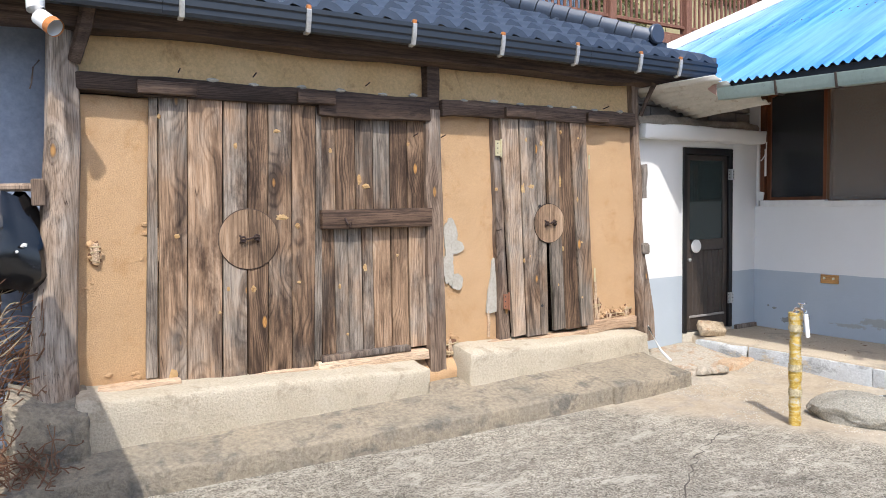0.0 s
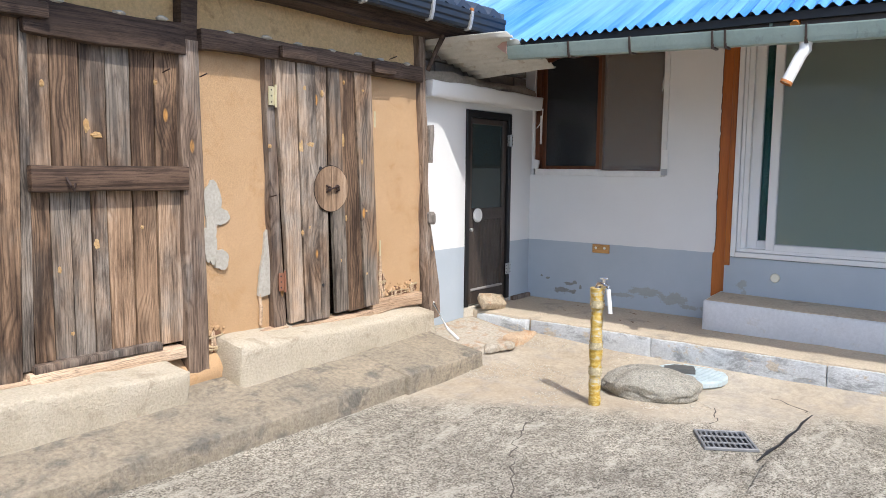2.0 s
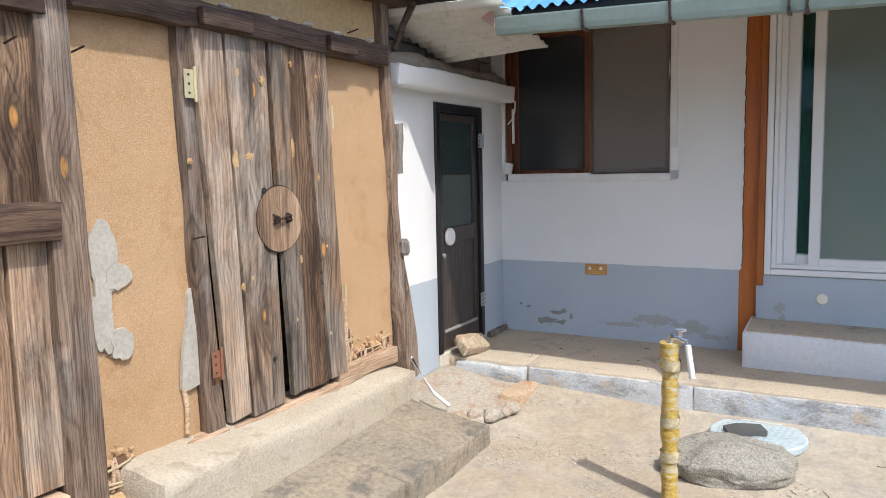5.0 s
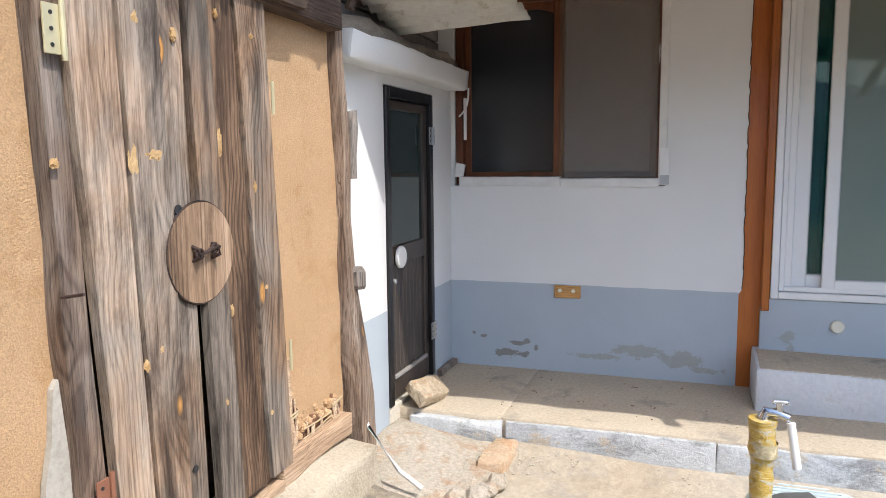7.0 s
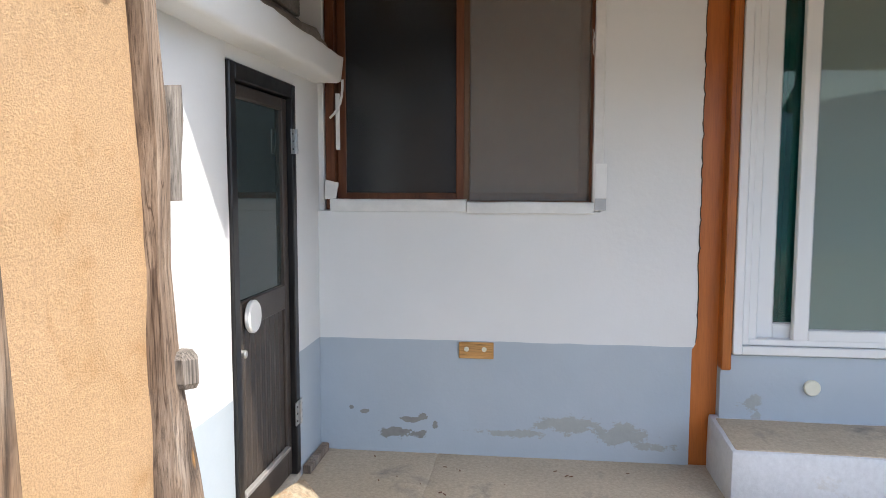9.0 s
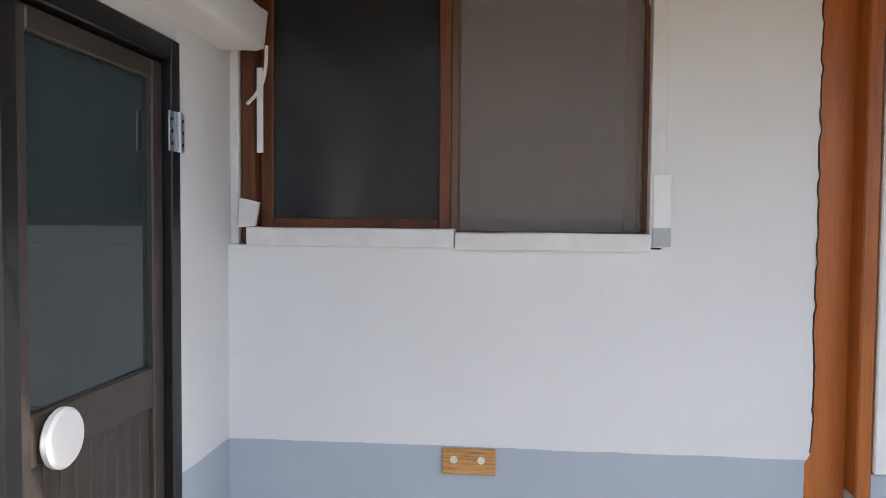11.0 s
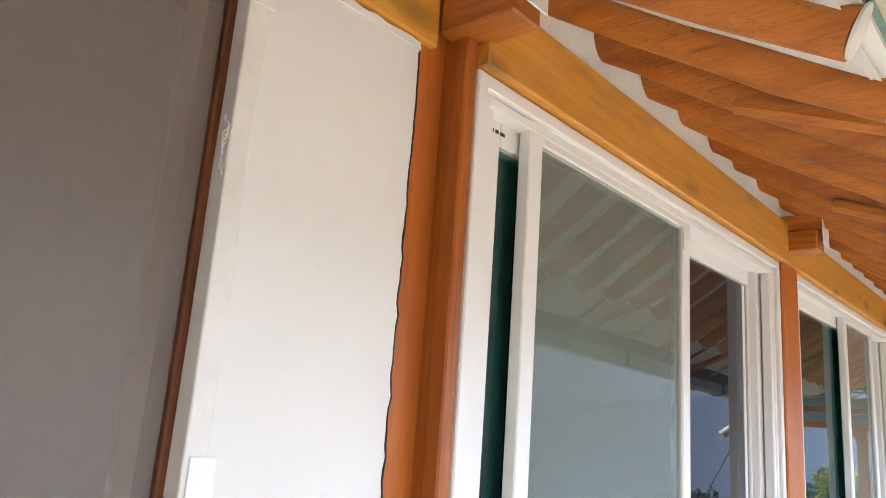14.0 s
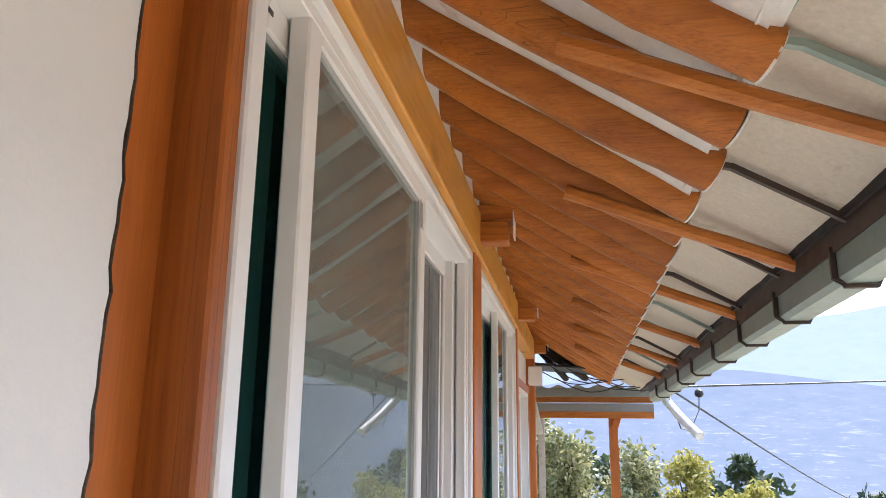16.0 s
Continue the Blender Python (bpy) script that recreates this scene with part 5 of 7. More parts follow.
def build_big_doors():
    top = (1.273, 1.322, 1.478, 1.677, 1.825, 1.948, 2.097, 2.259)
    bot = (1.2, 1.267, 1.421, 1.623, 1.777, 1.903, 2.058, 2.204)
    low = (0.68, 0.63, 0.62, 0.61, 0.628, 0.63, 0.625)
    t = thing("barn_door", (1.75, FACE, 0.62), "weathered brown plank double barn door, closed", "door")
    for k in range(7):
        plank(t, top[k], top[k + 1], bot[k], bot[k + 1], low[k], 2.262, FACE if k else FACE + 0.02, rough_end=0.006, gap=0.007 if k != 3 else 0.013)
    ring_pull(t, 1.806, 1.447, 0.178, FACE - 0.03)
    knot = rough_mat("fresh_knot_wood", (0.42, 0.25, 0.1), (0.55, 0.38, 0.19), (0.2, 0.09, 0.04), big=18, fine=90, bump=0.3)
    for x, z, sx, sz in ((2.018, 1.573, 0.05, 0.026), (2.115, 1.518, 0.02, 0.024), (1.394, 1.479, 0.022, 0.018), (1.744, 2.001, 0.016, 0.02), (1.828, 1.145, 0.022, 0.026), (1.998, 2.097, 0.03, 0.015), (1.676, 1.156, 0.014, 0.018), (1.348, 0.684, 0.03, 0.05), (2.116, 1.166, 0.016, 0.012), (1.32, 2.15, 0.014, 0.018), (1.62, 1.02, 0.012, 0.014)):
        part("cut_knot", lump((x, FACE - 0.03, z), (sx * 0.7, 0.006, sz * 0.7), 0.5, 2.2, x * 9, 3, False), knot, t, "pale axe-cut knot")
    part("door_rail", box((1.3, FACE + 0.0, 2.0), (2.2, FACE + 0.04, 2.08), 0.004), BEAM_X, t)
    t = thing("plank_wall_panel", (2.68, FACE, 0.68), "weathered grey-brown plank panel with a cross bar", "panel")
    plank(t, 2.259, 2.3, 2.204, 2.262, 0.66, 2.26, FACE + 0.01)
    up = (2.285, 2.398, 2.534, 2.663, 2.791, 2.922, 3.072)
    for a, b in zip(up, up[1:]):
        plank(t, a, b, a - 0.008, b - 0.008, 1.56, 2.21, FACE + 0.03)
    dn = (2.271, 2.369, 2.465, 2.565, 2.646, 2.78, 2.915, 3.065)
    for k, (a, b) in enumerate(zip(dn, dn[1:])):
        plank(t, a, b, a, b, 0.685 if k < 5 else 0.66, 1.54, FACE + 0.03, gap=0.006 if k < 5 else 0.014)
    for x, z, sx, sz in ((2.559, 1.807, 0.018, 0.045), (2.606, 1.763, 0.035, 0.02), (2.586, 1.227, 0.018, 0.04), (2.402, 1.117, 0.012, 0.022), (2.36, 1.99, 0.014, 0.02), (2.83, 1.3, 0.014, 0.014), (2.93, 2.05, 0.014, 0.02), (2.45, 0.8, 0.012, 0.014)):
        part("cut_knot", lump((x, FACE + 0.0, z), (sx * 0.75, 0.006, sz * 0.75), 0.5, 2.2, x * 9, 3, False), knot, t, "pale axe-cut knot")
    part("cross_bar", gridbox((2.268, FACE - 0.06, 1.49), (3.078, FACE + 0.0, 1.615), 0.08, 0.008, 0.006, 4), BAR, t, "thick dark cross bar", True)
    part("bar_hook", tube([(2.42, FACE - 0.07, 1.56), (2.43, FACE - 0.09, 1.52), (2.445, FACE - 0.085, 1.5), (2.46, FACE - 0.075, 1.53)], 0.006, 7), IRON, t, "bent rusty iron hook", True)
    part("foot_strip", gridbox((2.25, FACE - 0.05, 0.645), (2.9, FACE + 0.02, 0.685), 0.08, 0.006, 0.006, 5), OLD_POST, t, "worn grey foot strip", True)


build_big_doors()


def leaning(x0t, x1t, x0b, x1b, z0, z1, y=None):
    """A rough upright timber out of plumb, drawn from its top and bottom edges."""
    y = FACE - 0.02 if y is None else y
    bm = gridbox((0, y, z0), (1, y + 0.08, z1), 0.12, 0.01, 0, 3)
    for v in bm.verts:
        s = (v.co.z - z0) / (z1 - z0)
        a, b = x0b + (x0t - x0b) * s, x1b + (x1t - x1b) * s
        v.co.x = a + (b - a) * v.co.x
        v.co += noise.noise_vector(v.co * 5) * 0.007
    return bm


def build_side_door():
    top = (3.684, 3.85, 4.005, 4.105, 4.215, 4.345, 4.517)
    bot = (3.783, 3.91, 4.05, 4.153, 4.3, 4.46, 4.602)
    low = (0.645, 0.632, 0.63, 0.655, 0.645, 0.655)
    t = door = thing("barn_side_door", (4.15, FACE, 0.66), "weathered brown plank door with pale knots, closed", "door")
    for k in range(6):
        x0t, x1t, x0b, x1b = top[k], top[k + 1], bot[k], bot[k + 1]
        if k == 2:
            x1b -= 0.022
        if k == 3:
            x0b += 0.024
        plank(t, x0t, x1t, x0b, x1b, low[k], 2.262, FACE - 0.008 * (k % 2), rough_end=0.012, gap=0.011)
    ring_pull(t, 4.135, 1.482, 0.147, FACE - 0.036)
    # black discs stand for the dark inside holes; the planks are uncut
    part("knot_hole", disc((4.045, FACE - 0.0385, 1.612), 1, 0.015, 0.0015, 12, 0), BLACK, t, "black disc for the dark of a round hole")
    part("knot_hole", disc((4.061, FACE - 0.0385, 0.854), 1, 0.011, 0.0015, 12, 0), BLACK, t, "black disc for the dark of a round hole")
    # axe-cut bright knots
    for x, z, sx, sz in ((3.885, 1.75, 0.026, 0.07), (3.96, 1.762, 0.055, 0.024), (4.246, 1.8, 0.02, 0.055), (4.424, 1.663, 0.016, 0.03), (3.916, 2.111, 0.022, 0.026), (4.063, 2.088, 0.02, 0.025), (4.256, 2.178, 0.014, 0.02), (4.434, 2.14, 0.022, 0.014), (3.64, 1.743, 0.02, 0.016), (3.891, 1.209, 0.016, 0.022), (3.948, 1.24, 0.012, 0.016), (4.467, 1.325, 0.018, 0.014), (4.273, 1.282, 0.013, 0.026), (4.223, 1.003, 0.014, 0.022), (4.471, 0.887, 0.016, 0.014)):
        bm = lump((x, FACE - 0.036, z), (sx * 0.62, 0.006, sz * 0.72), 0.5, 2.2, x * 9, 3, False)
        part("cut_knot", bm, rough_mat("fresh_knot_wood", (0.42, 0.25, 0.1), (0.55, 0.38, 0.19), (0.2, 0.09, 0.04), big=18, fine=90, bump=0.3), t, "pale axe-cut knot")
    t = thing("door_jamb", (3.67, FACE, 0.62), "dark weathered door jamb timber", "jamb", kind="structure")
    part("jamb", leaning(3.625, 3.675, 3.67, 3.765, 0.6, 2.28), OLD_POST, t, "", True)
    t2 = thing("door_jamb", (4.625, FACE, 0.7), "narrow dark weathered door jamb timber", "jamb", kind="structure")
    part("jamb", leaning(4.525, 4.545, 4.61, 4.63, 0.7, 2.25, FACE + 0.01), OLD_POST, t2, "", True)
    brass = plain_mat("dull_brass", (0.62, 0.55, 0.34), 0.4, 0.4)
    for x, z, w, m, nm in ((3.665, 1.985, 0.044, brass, "brass-coloured butt hinge"), (4.545, 1.9, 0.016, brass, "edge of a brass-coloured butt hinge"), (3.72, 0.86, 0.04, plain_mat("brown_rust", (0.24, 0.1, 0.055), 0.8), "rust-brown butt hinge"), (4.6, 1.0, 0.014, brass, "edge of a brass-coloured butt hinge")):
        h = part("door_hinge", box((x + 0.012 - w, FACE - 0.042, z), (x + 0.012, FACE - 0.0365, z + 0.11), 0.001), m, door, nm)
        if w < 0.03:
            continue
        part("hinge_pin", tube([(x + 0.017, FACE - 0.046, z - 0.012), (x + 0.017, FACE - 0.046, z + 0.122)], 0.007, 8), m, h, "", True)
        for k in range(3):
            part("screw", disc((x - 0.012, FACE - 0.043, z + 0.02 + 0.035 * k), 1, 0.005, 0.001, 8, 0), WIRE, h)


build_side_door()


def build_barn_frame():
    # posts
    pts = [(0.75, 4.37, 0.5), (0.755, 4.37, 0.9), (0.79, 4.38, 1.5), (0.84, 4.39, 2.0), (0.865, 4.4, 2.75)]
    solo("barn_corner_post", tube(pts, [0.125, 0.12, 0.1, 0.085, 0.075], 14, 0.35, 0.025, 3), PALE_POST, "thick crooked weathered corner post of the barn", "post", "structure", smooth=True)
    solo("barn_middle_post", tube(line_pts((3.125, 4.395, 0.36), (3.112, 4.41, 2.29), 12), 0.068, 12, 0.8, 0.012, 4), OLD_POST, "weathered squared barn post, pale at the foot", "post", "structure", smooth=True)
    solo("barn_middle_post_upper", tube(line_pts((3.12, 4.4, 2.28), (3.12, 4.4, 2.7), 4), 0.055, 12, 0.6, 0.01, 4), BEAM_X, "dark upper length of the middle barn post", "post", "structure", smooth=True)
    bm = tube([(5.24, 4.39, 0.46), (5.215, 4.39, 0.7), (5.185, 4.39, 0.95), (5.15, 4.4, 1.22), (5.148, 4.4, 1.5), (5.125, 4.4, 1.8), (5.105, 4.4, 2.15), (5.09, 4.41, 2.75)], [0.07, 0.068, 0.06, 0.044, 0.038, 0.041, 0.042, 0.05], 12, 0.5, 0.016, 6)
    solo("barn_end_post", bm, OLD_POST, "crooked weathered post at the barn end", "post", "structure", smooth=True)
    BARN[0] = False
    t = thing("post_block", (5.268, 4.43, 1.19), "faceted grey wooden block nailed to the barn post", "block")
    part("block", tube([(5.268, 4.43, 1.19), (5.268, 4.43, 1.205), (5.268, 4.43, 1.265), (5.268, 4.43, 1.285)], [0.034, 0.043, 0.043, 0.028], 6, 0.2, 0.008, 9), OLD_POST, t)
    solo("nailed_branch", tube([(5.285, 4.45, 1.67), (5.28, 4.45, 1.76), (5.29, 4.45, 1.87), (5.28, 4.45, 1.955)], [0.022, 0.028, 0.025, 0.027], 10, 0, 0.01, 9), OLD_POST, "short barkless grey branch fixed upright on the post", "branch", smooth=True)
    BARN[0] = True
    solo("slanted_brace", tube([(0.9, 4.33, 2.42), (0.955, 4.25, 2.6), (0.98, 4.2, 2.76)], [0.035, 0.04, 0.04], 9, 0.2, 0.01, 7), BEAM_X, "short slanted dark brace under the barn eave", "brace", "structure", smooth=True)
    # beams
    for x0, x1, z0, z1 in ((0.88, 2.27, 2.262, 2.365), (2.265, 3.08, 2.2, 2.362), (3.17, 5.06, 2.255, 2.365)):
        bm = gridbox((x0, 4.325, z0), (x1, 4.47, z1), 0.09, 0.012, 0.014, 3, seed=x0)
        solo("barn_lintel", bm, BEAM_X, "dark rough-hewn lintel beam over the barn doors", "beam", "structure", smooth=True)
    for x0, x1 in ((1.2, 1.52), (2.12, 2.37), (3.7, 3.98), (4.5, 4.72)):
        solo("lintel_lug", gridbox((x0, 4.29, 2.265), (x1, 4.33, 2.34), 0.07, 0.012, 0.006, 5, seed=x0), BEAM_X, "dark wooden lug on the barn lintel", "lug", "structure", smooth=True)
    bm = tube(line_pts((-1.6, 4.36, 2.68), (5.75, 4.36, 2.69), 32), 0.11, 12, 0.45, 0.025, 2.5)
    solo("barn_eave_beam", bm, BEAM_X, "heavy dark log beam under the barn eave", "beam", "structure", smooth=True)
    # mud panels
    def panel(name, x0, x1, z0, z1, mat, label, y0=4.405, y1=4.56):
        bm = gridbox((x0, y0, z0), (x1, y1, z1), 0.07, 0.012, 0.007, 5, seed=x0)
        return solo(name, bm, mat, label, "wall", "structure", smooth=True)

    panel("wall_mud_left", 0.85, 1.3, 0.66, 2.26, MUD, "ochre mud plaster panel, crumbling at its edges")
    panel("wall_mud_middle", 3.18, 3.68, 0.56, 2.27, MUD, "ochre mud plaster panel with grey cement patches")
    panel("wall_mud_right", 4.54, 5.13, 0.6, 2.27, MUD, "ochre mud plaster panel beside the barn end post")
    panel("wall_upper_left", 0.85, 3.12, 2.34, 2.62, UPPER, "dirty ochre plaster strip under the barn eave", 4.42)
    panel("wall_upper_right", 3.15, 5.1, 2.34, 2.62, UPPER, "dirty ochre plaster strip under the barn eave", 4.42)
    # pale blobs of plaster along the lintel
    for x in (1.62, 1.86, 2.16, 2.42, 2.72, 2.95, 3.36, 3.62, 3.86, 4.14, 4.38, 4.6, 4.88):
        solo("plaster_blob", lump((x, 4.335, 2.366 + 0.006 * math.sin(x * 9)), (0.034, 0.022, 0.013), 0.3, 2, x * 5, 2, False), PATCH, "pale blob of plaster on the lintel", "plaster blob", "structure", "plaster blobs")
    # grey cement repairs
    for patches, (x, z, sx, sz) in enumerate(((3.27, 1.39, 0.055, 0.14), (3.325, 1.33, 0.05, 0.05), (3.25, 1.2, 0.04, 0.14), (3.32, 1.082, 0.05, 0.055))):
        ol = []
        for i in range(36):
            a = 2 * math.pi * i / 36
            f = 1 + 0.35 * noise.noise(Vector((math.cos(a) * 1.6 + x * 9, math.sin(a) * 1.6, z * 7))) + 0.12 * noise.noise(Vector((math.cos(a) * 6, math.sin(a) * 6, z * 7)))
            ol.append((x + math.cos(a) * sx * f, z + math.sin(a) * sz * f))
        solo("cement_patch", prism(ol, 1, 4.396 - 0.003 * patches, 4.412), PATCH, "grey cement patch on the mud plaster", "cement patch", "structure", "cement patches")
    bm = prism([(3.6, 0.83), (3.66, 0.84), (3.665, 1.0), (3.645, 1.24), (3.628, 1.22), (3.615, 1.1), (3.59, 1.0), (3.57, 0.84)], 1, 4.385, 4.402)
    solo("cement_patch", bm, PATCH, "tall grey cement patch beside the side door", "cement patch", "structure", "cement patches")
    # crumbled clay lumps at the feet of the panels
    rng = random.Random(4)
    for x0, x1, z0, z1, n in ((4.66, 5.03, 0.68, 0.78, 14), (4.63, 4.68, 0.75, 1.0, 6), (3.24, 3.34, 0.62, 0.72, 5), (0.9, 0.95, 1.2, 1.5, 6), (1.2, 1.25, 1.3, 1.55, 6), (1.0, 1.25, 0.68, 0.72, 8)):
        for _ in range(n):
            s = rng.uniform(0.008, 0.02)
            solo("clay_lump", lump((rng.uniform(x0, x1), 4.404, rng.uniform(z0, z1)), (s, s * 0.6, s * 0.8), 0.3, 2, rng.uniform(0, 50), 1, False), MUD, "crumbled lump of ochre clay", "clay lump", "structure", "crumbled clay lumps")
    for x, z0, z1 in ((4.655, 0.72, 1.02), (3.585, 0.66, 0.86)):
        solo("wattle_stick", tube([(x, 4.392, z0), (x + 0.008, 4.39, (z0 + z1) / 2), (x, 4.394, z1)], 0.011, 7, 0, 0.006, 20), SILL_WOOD, "exposed wattle stick in the broken plaster", "stick", "structure", "wattle sticks")
    def fallen_mud(x, z, sx, sz, seed):
        """Ragged hole in the mud, its shade a flat dark patch, with sticks and crumbs."""
        rg = random.Random(seed)
        ol = []
        for i in range(28):
            a = 2 * math.pi * i / 28
            f = 1 + 0.5 * noise.noise(Vector((math.cos(a) * 2 + seed, math.sin(a) * 2, 0))) + 0.25 * noise.noise(Vector((math.cos(a) * 6 + seed, math.sin(a) * 6, 0)))
            ol.append((x + math.cos(a) * sx * f, z + math.sin(a) * sz * f))
        solo("fallen_mud", prism(ol, 1, 4.394, 4.41), VINE, "dark patch standing for the shaded hollow where mud plaster fell away", "hollow", "structure", "hollows in the mud")
        for k in range(4):
            u = x + sx * rg.uniform(-0.7, 0.7)
            a, b = (u, 4.388, z - sz * 0.9), (u + rg.uniform(-0.02, 0.02), 4.388, z + sz * rg.uniform(0.4, 0.95))
            solo("wattle_stick", tube(line_pts(a, b, 4, (0, -0.006, 0)), rg.uniform(0.004, 0.009), 7, 0, 0.003, 20), SILL_WOOD, "exposed wattle stick in the broken plaster", "stick", "structure", "wattle sticks")
        for k in range(3):
            w = z + sz * rg.uniform(-0.7, 0.6)
            a, b = (x - sx * 0.85, 4.383, w), (x + sx * 0.85, 4.383, w + rg.uniform(-0.02, 0.02))
            solo("wattle_stick", tube(line_pts(a, b, 4, (0, -0.004, 0)), rg.uniform(0.003, 0.006), 7, 0, 0.003, 20), STRAW, "exposed wattle stick in the broken plaster", "stick", "structure", "wattle sticks")
        for k in range(16):
            c = rg.uniform(0.008, 0.024)
            a = rg.uniform(0, 6.28)
            solo("clay_lump", lump((x + math.cos(a) * sx * rg.uniform(0.6, 1.15), 4.396, z + math.sin(a) * sz * rg.uniform(0.6, 1.1)), (c, c * 0.7, c * 0.85), 0.4, 2, rg.uniform(0, 50), 1, False), MUD, "crumbled lump of ochre clay", "clay lump", "structure", "crumbled clay lumps")

    fallen_mud(4.67, 0.77, 0.05, 0.12, 3)
    fallen_mud(4.86, 0.7, 0.13, 0.045, 8)
    fallen_mud(5.02, 0.72, 0.05, 0.05, 13)
    fallen_mud(3.26, 0.62, 0.06, 0.07, 21)
    fallen_mud(1.28, 1.43, 0.02, 0.1, 30)
    fallen_mud(0.97, 1.4, 0.03, 0.06, 34)
    for x, z in ((1.43, 2.40), (1.86, 2.41), (2.6, 2.41), (3.63, 1.44), (3.17, 2.1), (4.7, 2.38), (2.95, 2.1)):
        solo("iron_nail", tube([(x, 4.34, z), (x - 0.004, 4.27, z + 0.012)], 0.004, 6), IRON, "rusty bent iron nail in the timber", "nail", group="nails")
    solo("hanging_wire", tube([(0.74, 4.3, 2.4), (0.71, 4.29, 2.36), (0.7, 4.29, 2.28), (0.69, 4.29, 2.25)], 0.004, 6), IRON, "bent black wire hook on the corner post", "wire")
    # dark backing added behind the gaps for the unlit inside
    solo("wall_barn_inside", box((0.95, 4.6, 0.2), (5.16, 4.7, 2.9), 0), BEAM_X, "dark backing behind the barn planks for the unlit inside", "wall", "structure")
    solo("wall_barn_end", box((5.1, 4.56, 0.2), (5.2, 8.5, 2.9), 0), UPPER, "ochre end wall of the barn", "wall", "structure")
    solo("wall_barn_left", box((0.9, 4.6, 0.2), (0.96, 8.5, 2.9), 0), UPPER, "ochre left end wall of the barn", "wall", "structure")


build_barn_frame()


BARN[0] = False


def build_barn_base():
    bm = gridbox((0.83, 4.215, 0.2), (2.985, 4.6, 0.62), 0.07, 0.03, 0.014, 4, top=lambda x, y: 0.632 - (x - 0.87) * 0.045 + (y - 4.22) * 0.1)
    solo("plinth_left", bm, PLINTH, "cream cracked cement plinth under the barn doors", "plinth", "structure", smooth=True)
    bm = gridbox((2.95, 4.4, 0.2), (3.4, 4.6, 0.6), 0.05, 0.03, 0.022, 6, top=lambda x, y: 0.47 + 0.9 * (y - 4.4))
    solo("plinth_gap", bm, MUD, "crumbled earth filling between the plinths", "plinth", "structure", smooth=True)
    bm = gridbox((3.315, 4.22, 0.2), (5.19, 4.6, 0.6), 0.07, 0.03, 0.014, 4, top=lambda x, y: 0.6 - (x - 3.3) * 0.036 + (y - 4.22) * 0.12 - 0.05 * max(0, 4.3 - y), front=lambda x, z: (x - 3.3) * 0.045 - 0.05 * (0.6 - z) + 0.012 * noise.noise(Vector((x * 6, z * 6, 0))))
    solo("plinth_right", bm, PLINTH, "cream cement plinth under the barn side door", "plinth", "structure", smooth=True)
    for x0, x1, z0, z1, y0 in ((0.95, 1.4, 0.62, 0.655, 4.36), (1.3, 2.3, 0.585, 0.612, 4.4), (2.25, 3.08, 0.56, 0.63, 4.4), (3.35, 3.82, 0.56, 0.615, 4.41), (3.8, 4.6, 0.56, 0.605, 4.4), (4.6, 5.16, 0.57, 0.665, 4.415)):
        bm = gridbox((x0, y0, z0), (x1, 4.5, z1), 0.08, 0.012, 0.012, 4, seed=x0)
        solo("door_sill", bm, SILL_WOOD, "pale split timber sill on the plinth", "sill", "structure", smooth=True)
    # long step before it, higher at the back
    bm = gridbox((0.2, 3.83, 0.05), (5.0, 4.4, 0.3), 0.07, 0.009, 0.009, 3, top=lambda x, y: 0.288 + (y - 3.85) * 0.2, front=lambda x, z: 0.03 * noise.noise(Vector((x * 1.1, 3, 0))) + 0.05 * max(0, 3.3 - x) + 0.05 * max(0, 1.2 - x))
    solo("barn_step", bm, STEP, "stained grey concrete step along the barn", "step", "structure", smooth=True)
    bm = gridbox((4.3, 3.81, 0.05), (5.12, 4.3, 0.32), 0.06, 0.012, 0.014, 3, top=lambda x, y: 0.295 + (y - 3.82) * 0.18)
    solo("barn_step_end", bm, STEP, "broken end of the concrete step", "step", "structure", smooth=True)
    # cement heaped round the corner post
    bm = gridbox((0.52, 4.18, 0.15), (0.9, 4.5, 0.72), 0.06, 0.05, 0.03, 4, top=lambda x, y: 0.62 + 0.3 * max(0, 0.72 - x) + (y - 4.3) * 0.3)
    solo("post_footing", bm, STEP, "lumpy grey cement footing round the corner post", "footing", "structure", smooth=True)
    # doorstep slabs before the brown door
    bm = gridbox((5.18, 3.92, 0.05), (6.06, 4.577, 0.3), 0.06, 0.04, 0.016, 3, top=lambda x, y: 0.235 + (y - 3.92) * 0.15, front=lambda x, z: 0.1 * max(0, 5.6 - x) + 0.03 * noise.noise(Vector((x * 3, 0, 5))))
    solo("doorstep", bm, DOORSTEP, "worn concrete doorstep with brick-red stains", "doorstep", "structure", smooth=True)
    bm = gridbox((5.7, 3.885, 0.14), (6.03, 4.02, 0.285), 0.04, 0.025, 0.016, 7, seed=2.0)
    solo("broken_brick", bm, BRICK_RED, "worn orange-red brick set in the doorstep edge", "brick", "structure", "doorstep bricks", True)
    for x, y, sz in ((5.42, 3.93, 0.06), (5.5, 3.9, 0.045), (5.58, 3.88, 0.05), (5.36, 4.02, 0.05), (5.3, 4.12, 0.045)):
        solo("rubble_lump", lump((x, y, ground_z(x, y) + 0.03), (sz * 1.5, sz, sz * 0.8), 0.4, 2, x * 7, 2), DOORSTEP, "lump of broken cement at the doorstep edge", "rubble", "structure", "doorstep rubble", False)


build_barn_base()
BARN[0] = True


